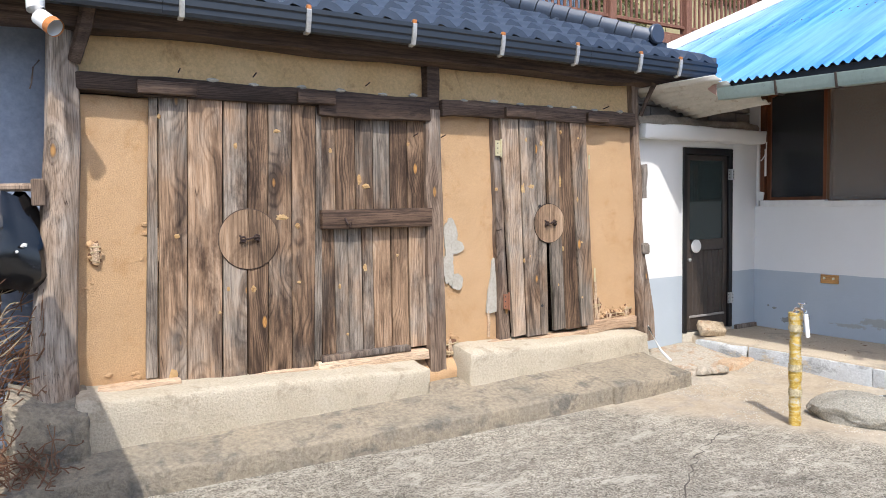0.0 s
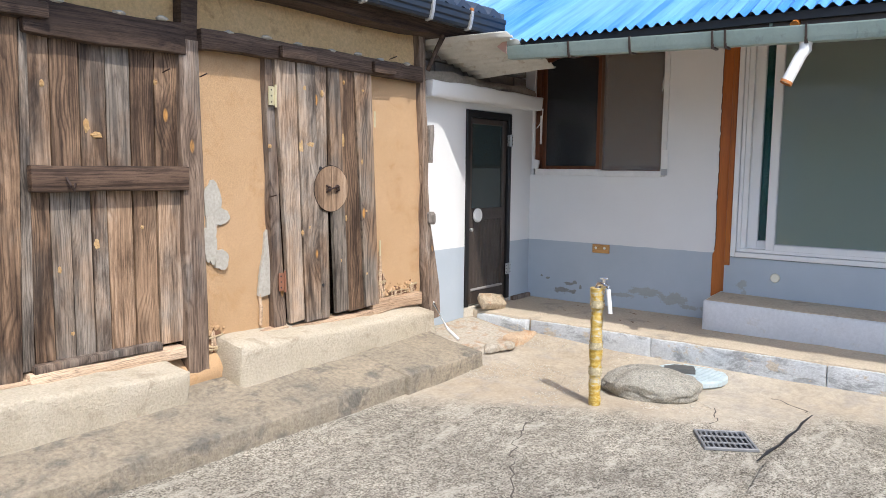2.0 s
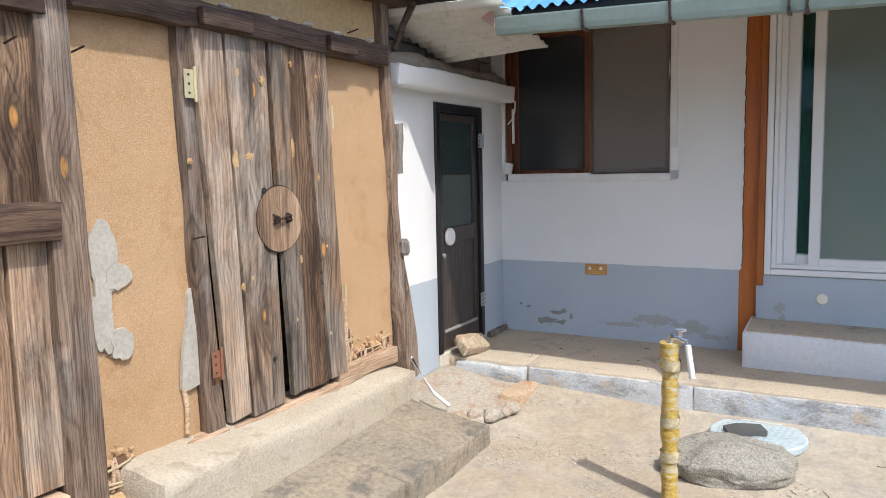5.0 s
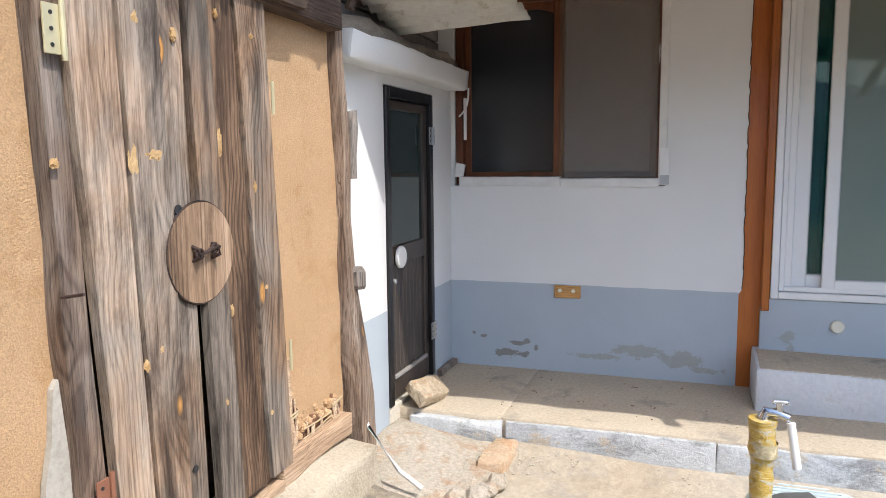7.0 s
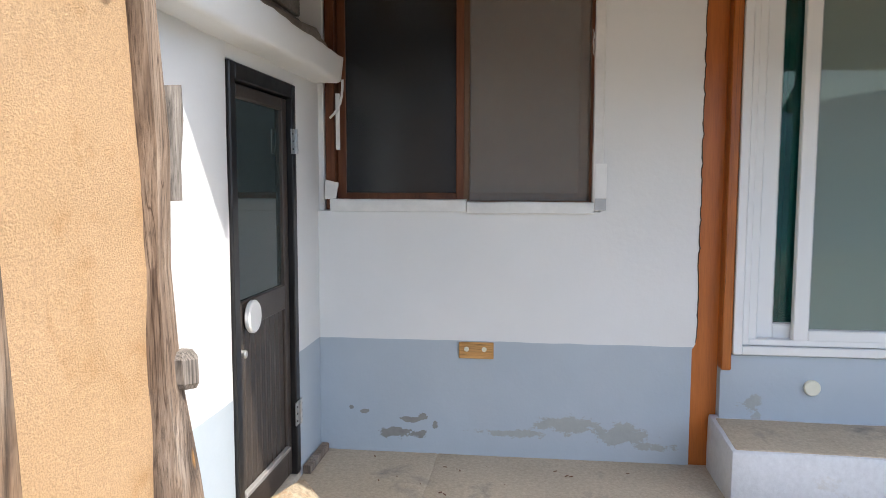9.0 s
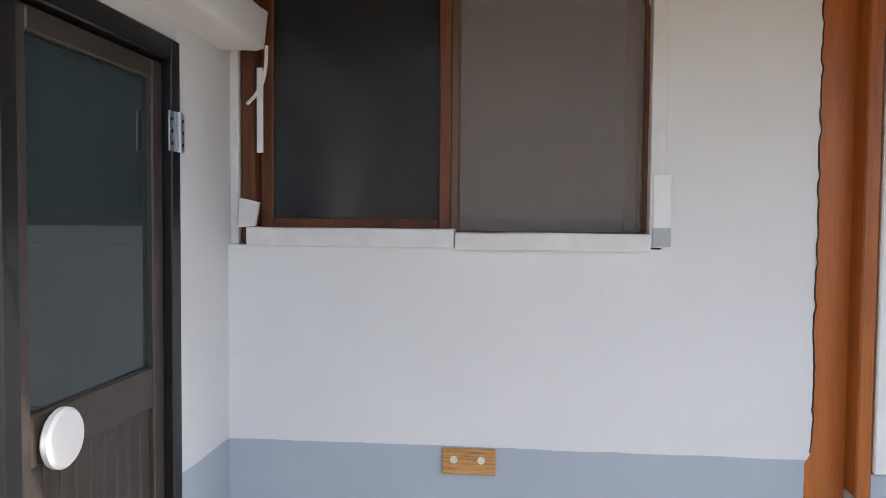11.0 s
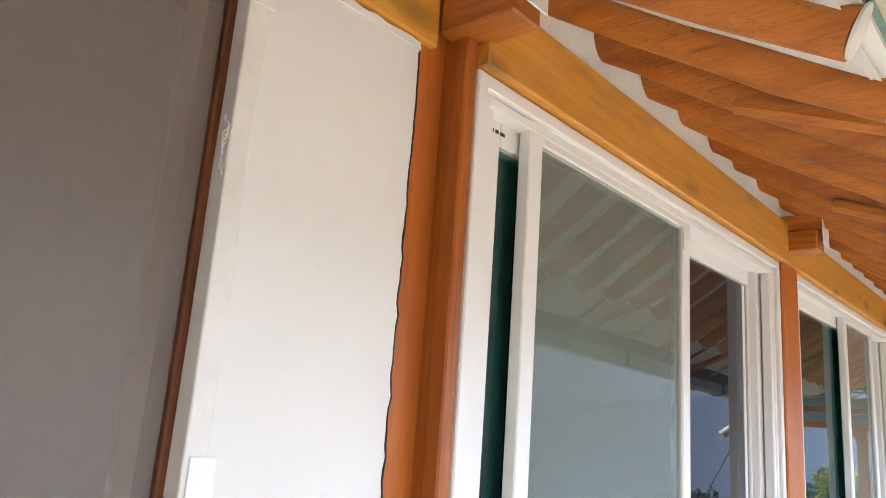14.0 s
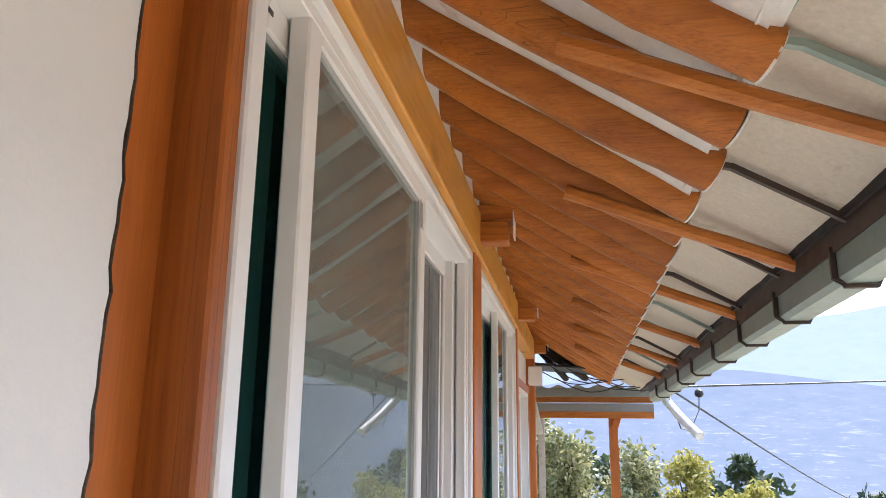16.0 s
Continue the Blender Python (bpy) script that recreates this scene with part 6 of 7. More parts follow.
def build_barn_roof():
    """Pressed metal tiles with a hip at the house end, box gutter with straps."""
    pitch = math.tan(radians(25))
    y0, z0 = 4.1, 2.79
    bm = bmesh.new()
    # unseen stretch left of the corner is added to block skylight there
    wx, wy = 0.2, 0.3
    nx, ny = int(8.25 / wx * 8), 30
    rows = []
    for j in range(ny * 1 + 1):
        for lip in (0, 1):
            y = y0 + wy * 0.25 * j
            if j % 4 and lip:
                continue
            row = []
            for i in range(nx + 1):
                x = -2.45 + wx / 8 * i
                hipx = 5.78 - (y - y0) * 0.9
                s = (j % 4) / 4 if lip == 0 else 0.0
                if lip == 0 and j % 4 == 0:
                    s = 1.0
                u = (x / wx) % 1.0
                h = 0.026 * (math.sin(2 * math.pi * u) + 0.35 * math.sin(4 * math.pi * u + 0.7))
                z = z0 + pitch * (y - y0) + h + 0.042 * (1 - s)
                if lip == 0 and j == 0:
                    z = z0 + h - 0.01
                row.append(bm.verts.new((min(x, hipx), y, z)))
            rows.append(row)
    for r0, r1 in zip(rows, rows[1:]):
        for i in range(nx):
            a, b, c, d = r0[i], r0[i + 1], r1[i + 1], r1[i]
            if (a.co - b.co).length < 1e-6 and (c.co - d.co).length < 1e-6:
                continue
            bm.faces.new((a, b, c, d))
    ym = y0 + wy * 0.25 * ny
    r = solo("barn_roof", bm, TILE_BLUE, "dark blue pressed metal tile roof of the barn", "roof", "structure", smooth=True)
    hip_a, hip_b = Vector((5.36, y0 + 0.36, z0 + 0.24)), Vector((5.78 - (ym - y0) * 0.9, ym, z0 + pitch * (ym - y0) + 0.07))
    n = 18
    for k in range(n):
        a, b = hip_a.lerp(hip_b, k / n), hip_a.lerp(hip_b, (k + 0.96) / n)
        part("hip_tile", tube([a, b], [0.085, 0.076], 10, 0.3), TILE_BLUE, r, "", True)
    part("hip_end", disc(hip_a + Vector((0.03, -0.05, 0.03)), 1, 0.085, 0.025, 20, 0.01), TILE_BLUE, r, "rounded end piece of the hip", True)
    bm = bmesh.new()
    q = [bm.verts.new(p) for p in ((5.78, y0, z0), (5.78 - (ym - y0) * 0.9, ym, z0 + pitch * (ym - y0)), (5.78, ym + 2, z0))]
    bm.faces.new(q)
    v = [bm.verts.new(p) for p in ((-2.45, ym, z0 + pitch * (ym - y0)), (5.78 - (ym - y0) * 0.9, ym, z0 + pitch * (ym - y0)), (5.78, ym + 2.2, z0), (-2.45, ym + 2.2, z0))]
    bm.faces.new(v)
    part("rear_slopes", bm, TILE_BLUE, r)
    # boarded underside
    bm = box((-2.45, y0 + 0.02, 2.745), (5.72, 4.62, 2.765), 0)
    solo("barn_soffit", bm, BEAM_X, "dark boards under the barn eave", "soffit", "structure")
    t = thing("barn_gutter", (2.6, 4.06, 2.65), "dark blue box gutter along the barn eave", "gutter")
    prof = [(0.03, 0.12), (0.03, 0.005), (0.02, 0.0), (-0.03, 0.0), (-0.04, 0.02), (-0.04, 0.045), (-0.052, 0.055), (-0.052, 0.09), (-0.062, 0.1), (-0.062, 0.125), (-0.045, 0.125), (-0.045, 0.1)]
    x = -2.45
    for ln in (1.3, 1.3, 1.15, 1.5, 1.5, 1.42):
        bm = bmesh.new()
        rings = [[bm.verts.new((xx, 4.1 + py, 2.648 + pz)) for py, pz in prof] for xx in (x, x + ln - 0.002)]
        for k in range(len(prof) - 1):
            bm.faces.new((rings[0][k], rings[0][k + 1], rings[1][k + 1], rings[1][k]))
        bm.faces.new(rings[0])
        bm.faces.new(rings[1])
        part("gutter_length", bm, GUTTER_DARK, t)
        x += ln
    for x in (0.45, 1.395, 2.1, 2.8, 3.49, 4.16, 4.81, 5.26):
        s = part("gutter_strap", tube([(x, 4.05, 2.785), (x, 4.036, 2.76), (x, 4.045, 2.7), (x, 4.06, 2.645), (x, 4.1, 2.64)], 0.009, 4, 1.0, flat=1.5), STRAP, t, "pale metal strap")
        part("strap_head", box((x - 0.014, 4.03, 2.765), (x + 0.014, 4.05, 2.79), 0.003), STRAP_RUST, s, "rust-orange strap head")
    o = part("outlet", tube([(0.72, 4.08, 2.66), (0.72, 4.08, 2.6), (0.735, 4.05, 2.56), (0.79, 3.98, 2.5)], 0.042, 16, caps=False), WHITE_PLASTIC, t, "white plastic outlet pipe, rust-stained", True)
    part("mouth", tube([(0.775, 4.0, 2.518), (0.794, 3.975, 2.497)], 0.045, 16, caps=False), STRAP_RUST, o, "rusty mouth", True)


build_barn_roof()


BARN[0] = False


def build_tin_awning():
    """Loose corrugated tin between barn and house."""
    bm = bmesh.new()
    c = [Vector(p) for p in ((5.2, 4.54, 2.58), (5.5, 3.91, 2.635), (6.2, 3.87, 2.455), (6.05, 4.54, 2.39))]
    n, m = 72, 6
    rows = []
    for i in range(n + 1):
        v = i / n
        row = []
        for j in range(m + 1):
            u = j / m
            p = c[0].lerp(c[3], v).lerp(c[1].lerp(c[2], v), u)
            p.z += 0.013 * math.cos(v * 2 * math.pi * 9) + 0.006 * noise.noise(Vector((v * 3, u * 3, 0)))
            if j == m:
                p += Vector((0.02, -0.06, -0.02)) * noise.noise(Vector((v * 9, 0, 0)))
            row.append(bm.verts.new(p))
        rows.append(row)
    for i in range(n):
        for j in range(m):
            bm.faces.new((rows[i][j], rows[i + 1][j], rows[i + 1][j + 1], rows[i][j + 1]))
    ob = solo("tin_awning", bm, TIN, "weathered grey corrugated tin sheet over the brown door", "awning", smooth=True)
    mod = ob.modifiers.new("thick", "SOLIDIFY")
    mod.thickness = 0.004
    solo("awning_prop", tube([(5.18, 4.4, 2.36), (5.23, 4.36, 2.5), (5.25, 4.3, 2.62)], 0.02, 8, 0.2, 0.01, 8), BEAM_X, "short dark stick propping the tin sheet", "prop", smooth=True)


build_tin_awning()


# ---- yard things ----
def build_tap():
    t = thing("yard_tap", (4.895, 2.8, 0.165), "standpipe wrapped in yellow and clear tape, with a chrome tap", "tap")
    n = 22
    pts, rad = [], []
    for i in range(n + 1):
        z = 0.165 + 0.735 * i / n
        pts.append((4.895 + 0.012 * i / n, 2.8 + 0.008 * i / n, z))
        rad.append(0.036 + 0.003 * math.sin(i * 2.1) + (0.007 if i > n - 4 else 0) + (0.004 if 8 < i < 12 else 0))
    part("wrapped_pipe", tube(pts, rad, 18, 0, 0.005, 14), TAPE, t, "", True)
    for z in (0.36, 0.52, 0.78):
        part("tape_band", tube([(4.9, 2.803, z), (4.9, 2.803, z + 0.045)], 0.043, 18, caps=False), plain_mat("clear_tape_band", (0.53, 0.45, 0.28), 0.25, 0, 0.5, 0.5, 40), t, "band of silvery clear tape", True)
    part("tap_body", tube([(4.907, 2.808, 0.9), (4.907, 2.8, 0.925), (4.9, 2.77, 0.925), (4.89, 2.735, 0.915), (4.888, 2.728, 0.89)], [0.02, 0.017, 0.015, 0.014, 0.013], 12), CHROME, t, "chrome tap body", True)
    part("tap_spindle", tube([(4.897, 2.762, 0.925), (4.897, 2.762, 0.965)], 0.01, 10), CHROME, t, "", True)
    part("tap_lever", box((4.885, 2.735, 0.957), (4.912, 2.785, 0.97), 0.004), CHROME, t, "chrome lever")
    part("hose", tube([(4.888, 2.728, 0.9), (4.885, 2.722, 0.86), (4.88, 2.712, 0.8), (4.878, 2.705, 0.755)], 0.0135, 10), WHITE_PLASTIC, t, "short white hose end", True)


build_tap()


def build_yard_things():
    bm = lump((5.33, 2.62, ground_z(5.33, 2.62) + 0.05), (0.215, 0.31, 0.125), 0.15, 1.6, 11.0, 5)
    bmesh.ops.rotate(bm, verts=bm.verts, cent=(5.36, 2.62, 0.2), matrix=Matrix.Rotation(radians(18), 3, "Z"))
    solo("boulder", bm, ROCK, "flat speckled grey boulder in the yard", "boulder", smooth=True)
    t = thing("manhole_lid", (5.83, 2.53, ground_z(5.83, 2.53)), "pale blue ribbed round plastic manhole lid", "lid")
    z = ground_z(5.83, 2.53)
    part("lid", disc((5.83, 2.53, z + 0.022), 2, 0.25, 0.022, 40, 0.008), LID_BLUE, t, "", True)
    for k in range(-5, 6):
        w = math.sqrt(0.21 ** 2 - (k * 0.036) ** 2)
        part("rib", box((5.83 + k * 0.036 - 0.007, 2.53 - w, z + 0.042), (5.83 + k * 0.036 + 0.007, 2.53 + w, z + 0.05), 0.002), LID_BLUE, t)
    bm = prism([(-0.1, 0), (0.1, 0), (0.1, 0.022), (0.03, 0.036), (-0.1, 0.03)], 0, -0.055, 0.055)
    bmesh.ops.transform(bm, matrix=pose(5.79, 2.59, z + 0.05, 0, 0, 25), verts=bm.verts)
    solo("dark_weight", bm, plain_mat("dark_grey_rubber", (0.09, 0.09, 0.085), 0.6), "dark grey rubber block lying on the manhole lid", "block")
    # drain grate
    zt = 0.176
    t = thing("drain_grate", (4.79, 1.96, zt), "steel drain grate set in the concrete", "drain")
    turn = pose(4.765, 1.96, zt, 0, 0, -59)
    rim = bmesh.new()
    L, W = 0.138, 0.14
    for a, b in (((-L, -W, -0.01), (L, -W + 0.014, 0.006)), ((-L, W - 0.014, -0.01), (L, W, 0.006)), ((-L, -W + 0.014, -0.01), (-L + 0.014, W - 0.014, 0.006)), ((L - 0.014, -W + 0.014, -0.01), (L, W - 0.014, 0.006))):
        box(a, b, 0.002, rim)
    bmesh.ops.transform(rim, matrix=turn, verts=rim.verts)
    grate_steel = plain_mat("dull_grate_steel", (0.24, 0.245, 0.25), 0.5, 0.3)
    part("rim", rim, grate_steel, t)
    for k in range(9):
        bm = box((-L + 0.024 + k * 0.028, -W + 0.014, -0.006), (-L + 0.034 + k * 0.028, W - 0.014, 0.003), 0.002)
        bmesh.ops.transform(bm, matrix=turn, verts=bm.verts)
        part("grate_bar", bm, grate_steel, t)
    for k in (-0.05, 0.045):
        bm = box((-L + 0.014, k - 0.005, -0.004), (L - 0.014, k + 0.005, 0.005), 0.001)
        bmesh.ops.transform(bm, matrix=turn, verts=bm.verts)
        part("cross_rod", bm, grate_steel, t)
    # flat black sheet stands for the shade of a pit under the bars
    bm = box((-L + 0.006, -W + 0.006, -0.012), (L - 0.006, W - 0.006, -0.0085), 0)
    bmesh.ops.transform(bm, matrix=turn, verts=bm.verts)
    part("pit", bm, BLACK, t, "black sheet for the shaded pit under the bars")
    # raised slab with a lip
    bm = gridbox((4.0, 0.2, 0.08), (5.55, 1.68, 0.2), 0.1, 0.006, 0.004, 3, top=lambda x, y: 0.158 + max(0, 0.06 - (1.68 - y) * 0.06) * (0.3 + 0.7 * min(1, max(0, (5.5 - x) / 0.9))) * min(1, max(0.0, (x - 4.0) / 0.5)))
    solo("yard_slab", bm, YARD, "pale concrete slab with a slightly raised edge", "pavement", "structure", smooth=True)
    # cracks as thin dark lines
    rng = random.Random(9)
    for pts in ([(4.62, 2.95), (4.42, 2.96), (4.31, 2.93), (4.1, 2.86), (3.87, 2.76), (3.64, 2.6), (3.2, 2.3)], [(5.3, 2.2), (5.15, 2.12), (4.98, 2.1)], [(5.75, 1.95), (5.62, 1.75), (5.55, 1.7)]):
        fine = []
        for a, b in zip(pts, pts[1:]):
            for i in range(5):
                s = i / 5
                fine.append((a[0] + (b[0] - a[0]) * s + rng.uniform(-0.02, 0.02), a[1] + (b[1] - a[1]) * s + rng.uniform(-0.02, 0.02)))
        bm = tube([(x, y, ground_z(x, y) + noise.noise(Vector((x * 1.3, y * 1.3, 0))) * 0.008 + 0.0005) for x, y in fine], [rng.uniform(0.0015, 0.006) for _ in fine], 6)
        for v in bm.verts:
            v.co.z = v.co.z * 0.35 + (ground_z(v.co.x, v.co.y) + noise.noise(Vector((v.co.x * 1.3, v.co.y * 1.3, 0))) * 0.008) * 0.65
        solo("crack_and_lip_shade", bm, plain_mat("dark_crack_line", (0.09, 0.075, 0.06), 0.95), "dark line along a crack of the concrete", "crack", "structure")
    # black strip drawn for the shadow under the raised slab's lip
    pts = [(5.53, 1.685), (5.35, 1.7), (5.2, 1.694), (5.05, 1.71), (4.9, 1.712), (4.75, 1.735), (4.58, 1.745)]
    bm = tube([(x, y, ground_z(x, y) + 0.006) for x, y in pts], [0.004, 0.009, 0.007, 0.011, 0.008, 0.012, 0.005], 6)
    for v in bm.verts:
        v.co.z = ground_z(v.co.x, v.co.y) + 0.007 + 0.25 * (v.co.z - ground_z(v.co.x, v.co.y) - 0.006)
    solo("crack_and_lip_shade", bm, BLACK, "black strip painted as the shadow of the raised slab's lip", "crack", "structure")
    bm = gridbox((-0.135, -0.085, -0.05), (0.125, 0.075, 0.04), 0.045, 0.02, 0.02, 6, seed=7)
    for v in bm.verts:
        v.co.x += 0.35 * v.co.y
    bmesh.ops.transform(bm, matrix=pose(6.19, 4.45, 0.455, 32, 6, -10) @ Matrix.Diagonal((1.15, 1.0, 0.9, 1)), verts=bm.verts)
    solo("door_stone", bm, ROCK_TAN, "angular tan stone leaning against the brown door", "stone", smooth=False)
    bm = tube([(5.285, 4.44, 0.66), (5.285, 4.4, 0.56), (5.27, 4.25, 0.38), (5.27, 4.14, 0.31)], [0.008, 0.009, 0.01, 0.012], 10)
    solo("white_hose", bm, WHITE_PLASTIC, "short white plastic pipe coming out by the barn post", "pipe", smooth=True)
    # pebbles on the sandy concrete
    bm = bmesh.new()
    for _ in range(2600):
        x, y = rng.uniform(4.6, 6.0), rng.uniform(2.2, 3.9)
        if noise.noise(Vector((x * 2, y * 2, 3))) < 0.05:
            continue
        s = rng.uniform(0.0025, 0.007)
        m = Matrix.Translation((x, y, ground_z(x, y) + 0.004)) @ Matrix.Diagonal((s, s * rng.uniform(0.7, 1.2), s * 0.7, 1))
        bmesh.ops.create_icosphere(bm, subdivisions=1, radius=1, matrix=m)
    solo("gravel", bm, SLAB, "loose grit on the sandy concrete", "gravel", "stuff")
    bm = bmesh.new()
    for _ in range(34):
        x, y = rng.uniform(6.2, 6.95), rng.uniform(2.8, 4.5)
        s = rng.uniform(0.003, 0.008)
        m = Matrix.Translation((x, y, 0.385)) @ Matrix.Rotation(rng.uniform(0, 6), 4, "Z") @ Matrix.Diagonal((s * 1.8, s * 0.6, s * 0.35, 1))
        bmesh.ops.create_icosphere(bm, subdivisions=1, radius=1, matrix=m)
    solo("litter", bm, VINE, "dry leaf bits and flakes on the terrace", "litter", "stuff")


build_yard_things()


def build_left_corner():
    solo("wall_panel_left", gridbox((-2.4, 4.72, 0.1), (0.86, 4.8, 2.9), 0.3, 0.01, 0.004, 2), BLUE_PANEL, "blue-grey panel wall in shade beside the barn", "wall", "structure")
    # black bag hanging on a bar
    t = thing("plastic_bag", (0.56, 4.42, 1.2), "black plastic bag hanging on a bar, with a torn white label", "bag")
    bm = bmesh.new()
    rings = []
    for i in range(18):
        s = i / 17
        z = 1.72 - 0.5 * s
        w = 0.1 + 0.13 * math.sin(min(1, s * 1.25) * math.pi * 0.55) - (0.1 * max(0, s - 0.85) / 0.15)
        ring = []
        for k in range(28):
            a = 2 * math.pi * k / 28
            f = 1 + 0.13 * math.sin(a * 7 + s * 2) * (1 - s * 0.5) + 0.12 * noise.noise(Vector((math.cos(a) * 2, math.sin(a) * 2, s * 4)))
            ring.append(bm.verts.new((0.545 + math.cos(a) * w * f, 4.42 + math.sin(a) * w * 0.6 * f, z + 0.02 * math.sin(a * 3))))
        rings.append(ring)
    for r0, r1 in zip(rings, rings[1:]):
        for k in range(28):
            bm.faces.new((r0[k], r0[(k + 1) % 28], r1[(k + 1) % 28], r1[k]))
    bm.faces.new(rings[-1])
    part("bag_body", bm, BAG, t, "", True)
    for x, z, s in ((0.63, 1.46, 0.014), (0.6, 1.43, 0.009)):
        bm = lump((x, 4.275, z), (s, 0.004, s * 0.9), 0.7, 3, x * 30, 2, False)
        part("label_scrap", bm, PAPER, t, "torn white label scrap")
    solo("hanging_bar", tube([(0.2, 4.44, 1.75), (0.76, 4.42, 1.76)], 0.022, 8, 0.6), OLD_POST, "short wooden bar fixed to the corner post", "bar")
    solo("bar_bracket", box((0.68, 4.32, 1.66), (0.74, 4.42, 1.8), 0.006), OLD_POST, "small grey wooden bracket on the corner post", "bracket")
    rng = random.Random(21)
    bm = bmesh.new()
    for _ in range(260):
        a = Vector((rng.uniform(0.1, 0.75), rng.uniform(4.05, 4.35), rng.uniform(0.3, 0.42)))
        pts = [a]
        d = Vector((rng.uniform(-1, 1), rng.uniform(-0.6, 0.5), rng.uniform(-0.2, 0.8))).normalized()
        for _ in range(5):
            d = (d + Vector((rng.uniform(-0.6, 0.6), rng.uniform(-0.6, 0.6), rng.uniform(-0.7, 0.5)))).normalized()
            q = pts[-1] + d * 0.045
            q.z = max(q.z, 0.29)
            q.x = min(q.x, 0.84)
            pts.append(q)
        tube(pts, 0.0035, 4, bm=bm)
    solo("dry_vine_heap", bm, VINE, "heap of dry reddish vine stems by the post", "vines", "stuff")
    bm = bmesh.new()
    for _ in range(170):
        a = Vector((rng.uniform(0.2, 0.68), rng.uniform(4.5, 4.9), rng.uniform(0.3, 0.9)))
        pts = [a]
        d = Vector((rng.uniform(0.0, 0.8), rng.uniform(-0.5, 0.1), rng.uniform(0.3, 1))).normalized()
        for _ in range(6):
            d = (d + Vector((rng.uniform(-0.25, 0.35), rng.uniform(-0.25, 0.15), rng.uniform(-0.3, 0.2)))).normalized()
            q = pts[-1] + d * 0.1
            q.x = min(q.x, 0.7)
            pts.append(q)
        tube(pts, rng.uniform(0.002, 0.005), 4, bm=bm)
    solo("dry_stalks", bm, VINE, "tangle of dry brown stalks in the shaded gap", "stalks", "stuff")
    bm = bmesh.new()
    for _ in range(16):
        a = Vector((rng.uniform(0.3, 0.5), rng.uniform(4.25, 4.4), rng.uniform(0.7, 1.2)))
        b = a + Vector((rng.uniform(0.1, 0.28), rng.uniform(-0.1, 0.1), rng.uniform(0.05, 0.35)))
        b.x = min(b.x, 0.66)
        tube(line_pts(a, b, 5, (0, 0, rng.uniform(-0.06, 0.06))), 0.0028, 4, bm=bm)
    solo("straw_stalks", bm, STRAW, "pale dry stalks reaching past the post", "stalks", "stuff")
    # unseen plain wall, added only to cast shade on this corner
    solo("unseen_shade_wall", gridbox((0.22, 2.3, 0.1), (0.36, 3.55, 2.42), 0.2, 0.01, 0.004, 2), PLINTH, "unseen plain wall added to shade the corner beside the barn", "wall", "structure")


build_left_corner()


# ---- behind the house: deck on the slope ----
def build_deck():
    t = thing("wooden_deck", (12, 10.2, 4.6), "brown stained wooden deck with a baluster railing on the slope", "deck")
    part("deck_beam", box((8.3, 10.1, 4.72), (17.0, 10.25, 4.95), 0.01), DECK_WOOD, t)
    part("deck_floor", box((8.3, 10.15, 4.95), (17.0, 13.5, 5.0), 0.005), DECK_WOOD, t)
    part("top_rail", box((8.3, 10.1, 6.0), (17.0, 10.22, 6.06), 0.005), DECK_WOOD, t)
    part("bottom_rail", box((8.3, 10.12, 5.1), (17.0, 10.2, 5.16), 0.005), DECK_WOOD, t)
    for k in range(5):
        x = 8.4 + 2.1 * k
        part("rail_post", box((x, 10.06, 3.5), (x + 0.16, 10.24, 6.1), 0.008), DECK_WOOD, t)
    for k in range(60):
        x = 8.6 + 0.14 * k
        part("baluster", box((x, 10.14, 5.16), (x + 0.04, 10.18, 6.0), 0.003), DECK_WOOD, t)
    t = thing("blue_panel", (10.0, 10.6, 5.0), "pale blue slatted panel standing on the deck", "panel")
    for k in range(6):
        part("slat", box((9.25 + 0.17 * k, 10.6, 5.0), (9.39 + 0.17 * k, 10.63, 6.6), 0.003), plain_mat("pale_blue_slat", (0.35, 0.5, 0.66), 0.5), t)
    t = thing("deck_lantern", (14.4, 10.2, 5.5), "small white and black box lamp on the deck railing", "lamp")
    part("lamp_body", box((14.35, 10.0, 5.35), (14.5, 10.1, 5.55), 0.01), BLACK, t)
    part("lamp_face", box((14.36, 9.99, 5.5), (14.49, 9.998, 5.6), 0.003), WHITE_PLASTIC, t)


build_deck()


# ---- foliage ----
def leaves(bm, center, size, count, rng, leaf, stretch=2.2, hollow=0.35):
    for _ in range(count):
        d = Vector((rng.gauss(0, 1), rng.gauss(0, 1), rng.gauss(0, 1))).normalized()
        r = hollow + (1 - hollow) * rng.random() ** 0.6
        r *= 0.8 + 0.45 * noise.noise(d * 2.3 + Vector(center) * 0.7)
        p = Vector((center[0] + d.x * r * size[0], center[1] + d.y * r * size[1], center[2] + d.z * r * size[2]))
        u = Vector((rng.uniform(-1, 1), rng.uniform(-1, 1), rng.uniform(-1.2, 0.4))).normalized()
        w = u.cross(Vector((rng.uniform(-1, 1), rng.uniform(-1, 1), rng.uniform(-1, 1)))).normalized()
        s = leaf * rng.uniform(0.6, 1.3)
        a, b, c, e = p - u * s * stretch / 2, p + w * s * 0.5, p + u * s * stretch / 2, p - w * s * 0.5
        bm.faces.new([bm.verts.new(q) for q in (a, b, c, e)])


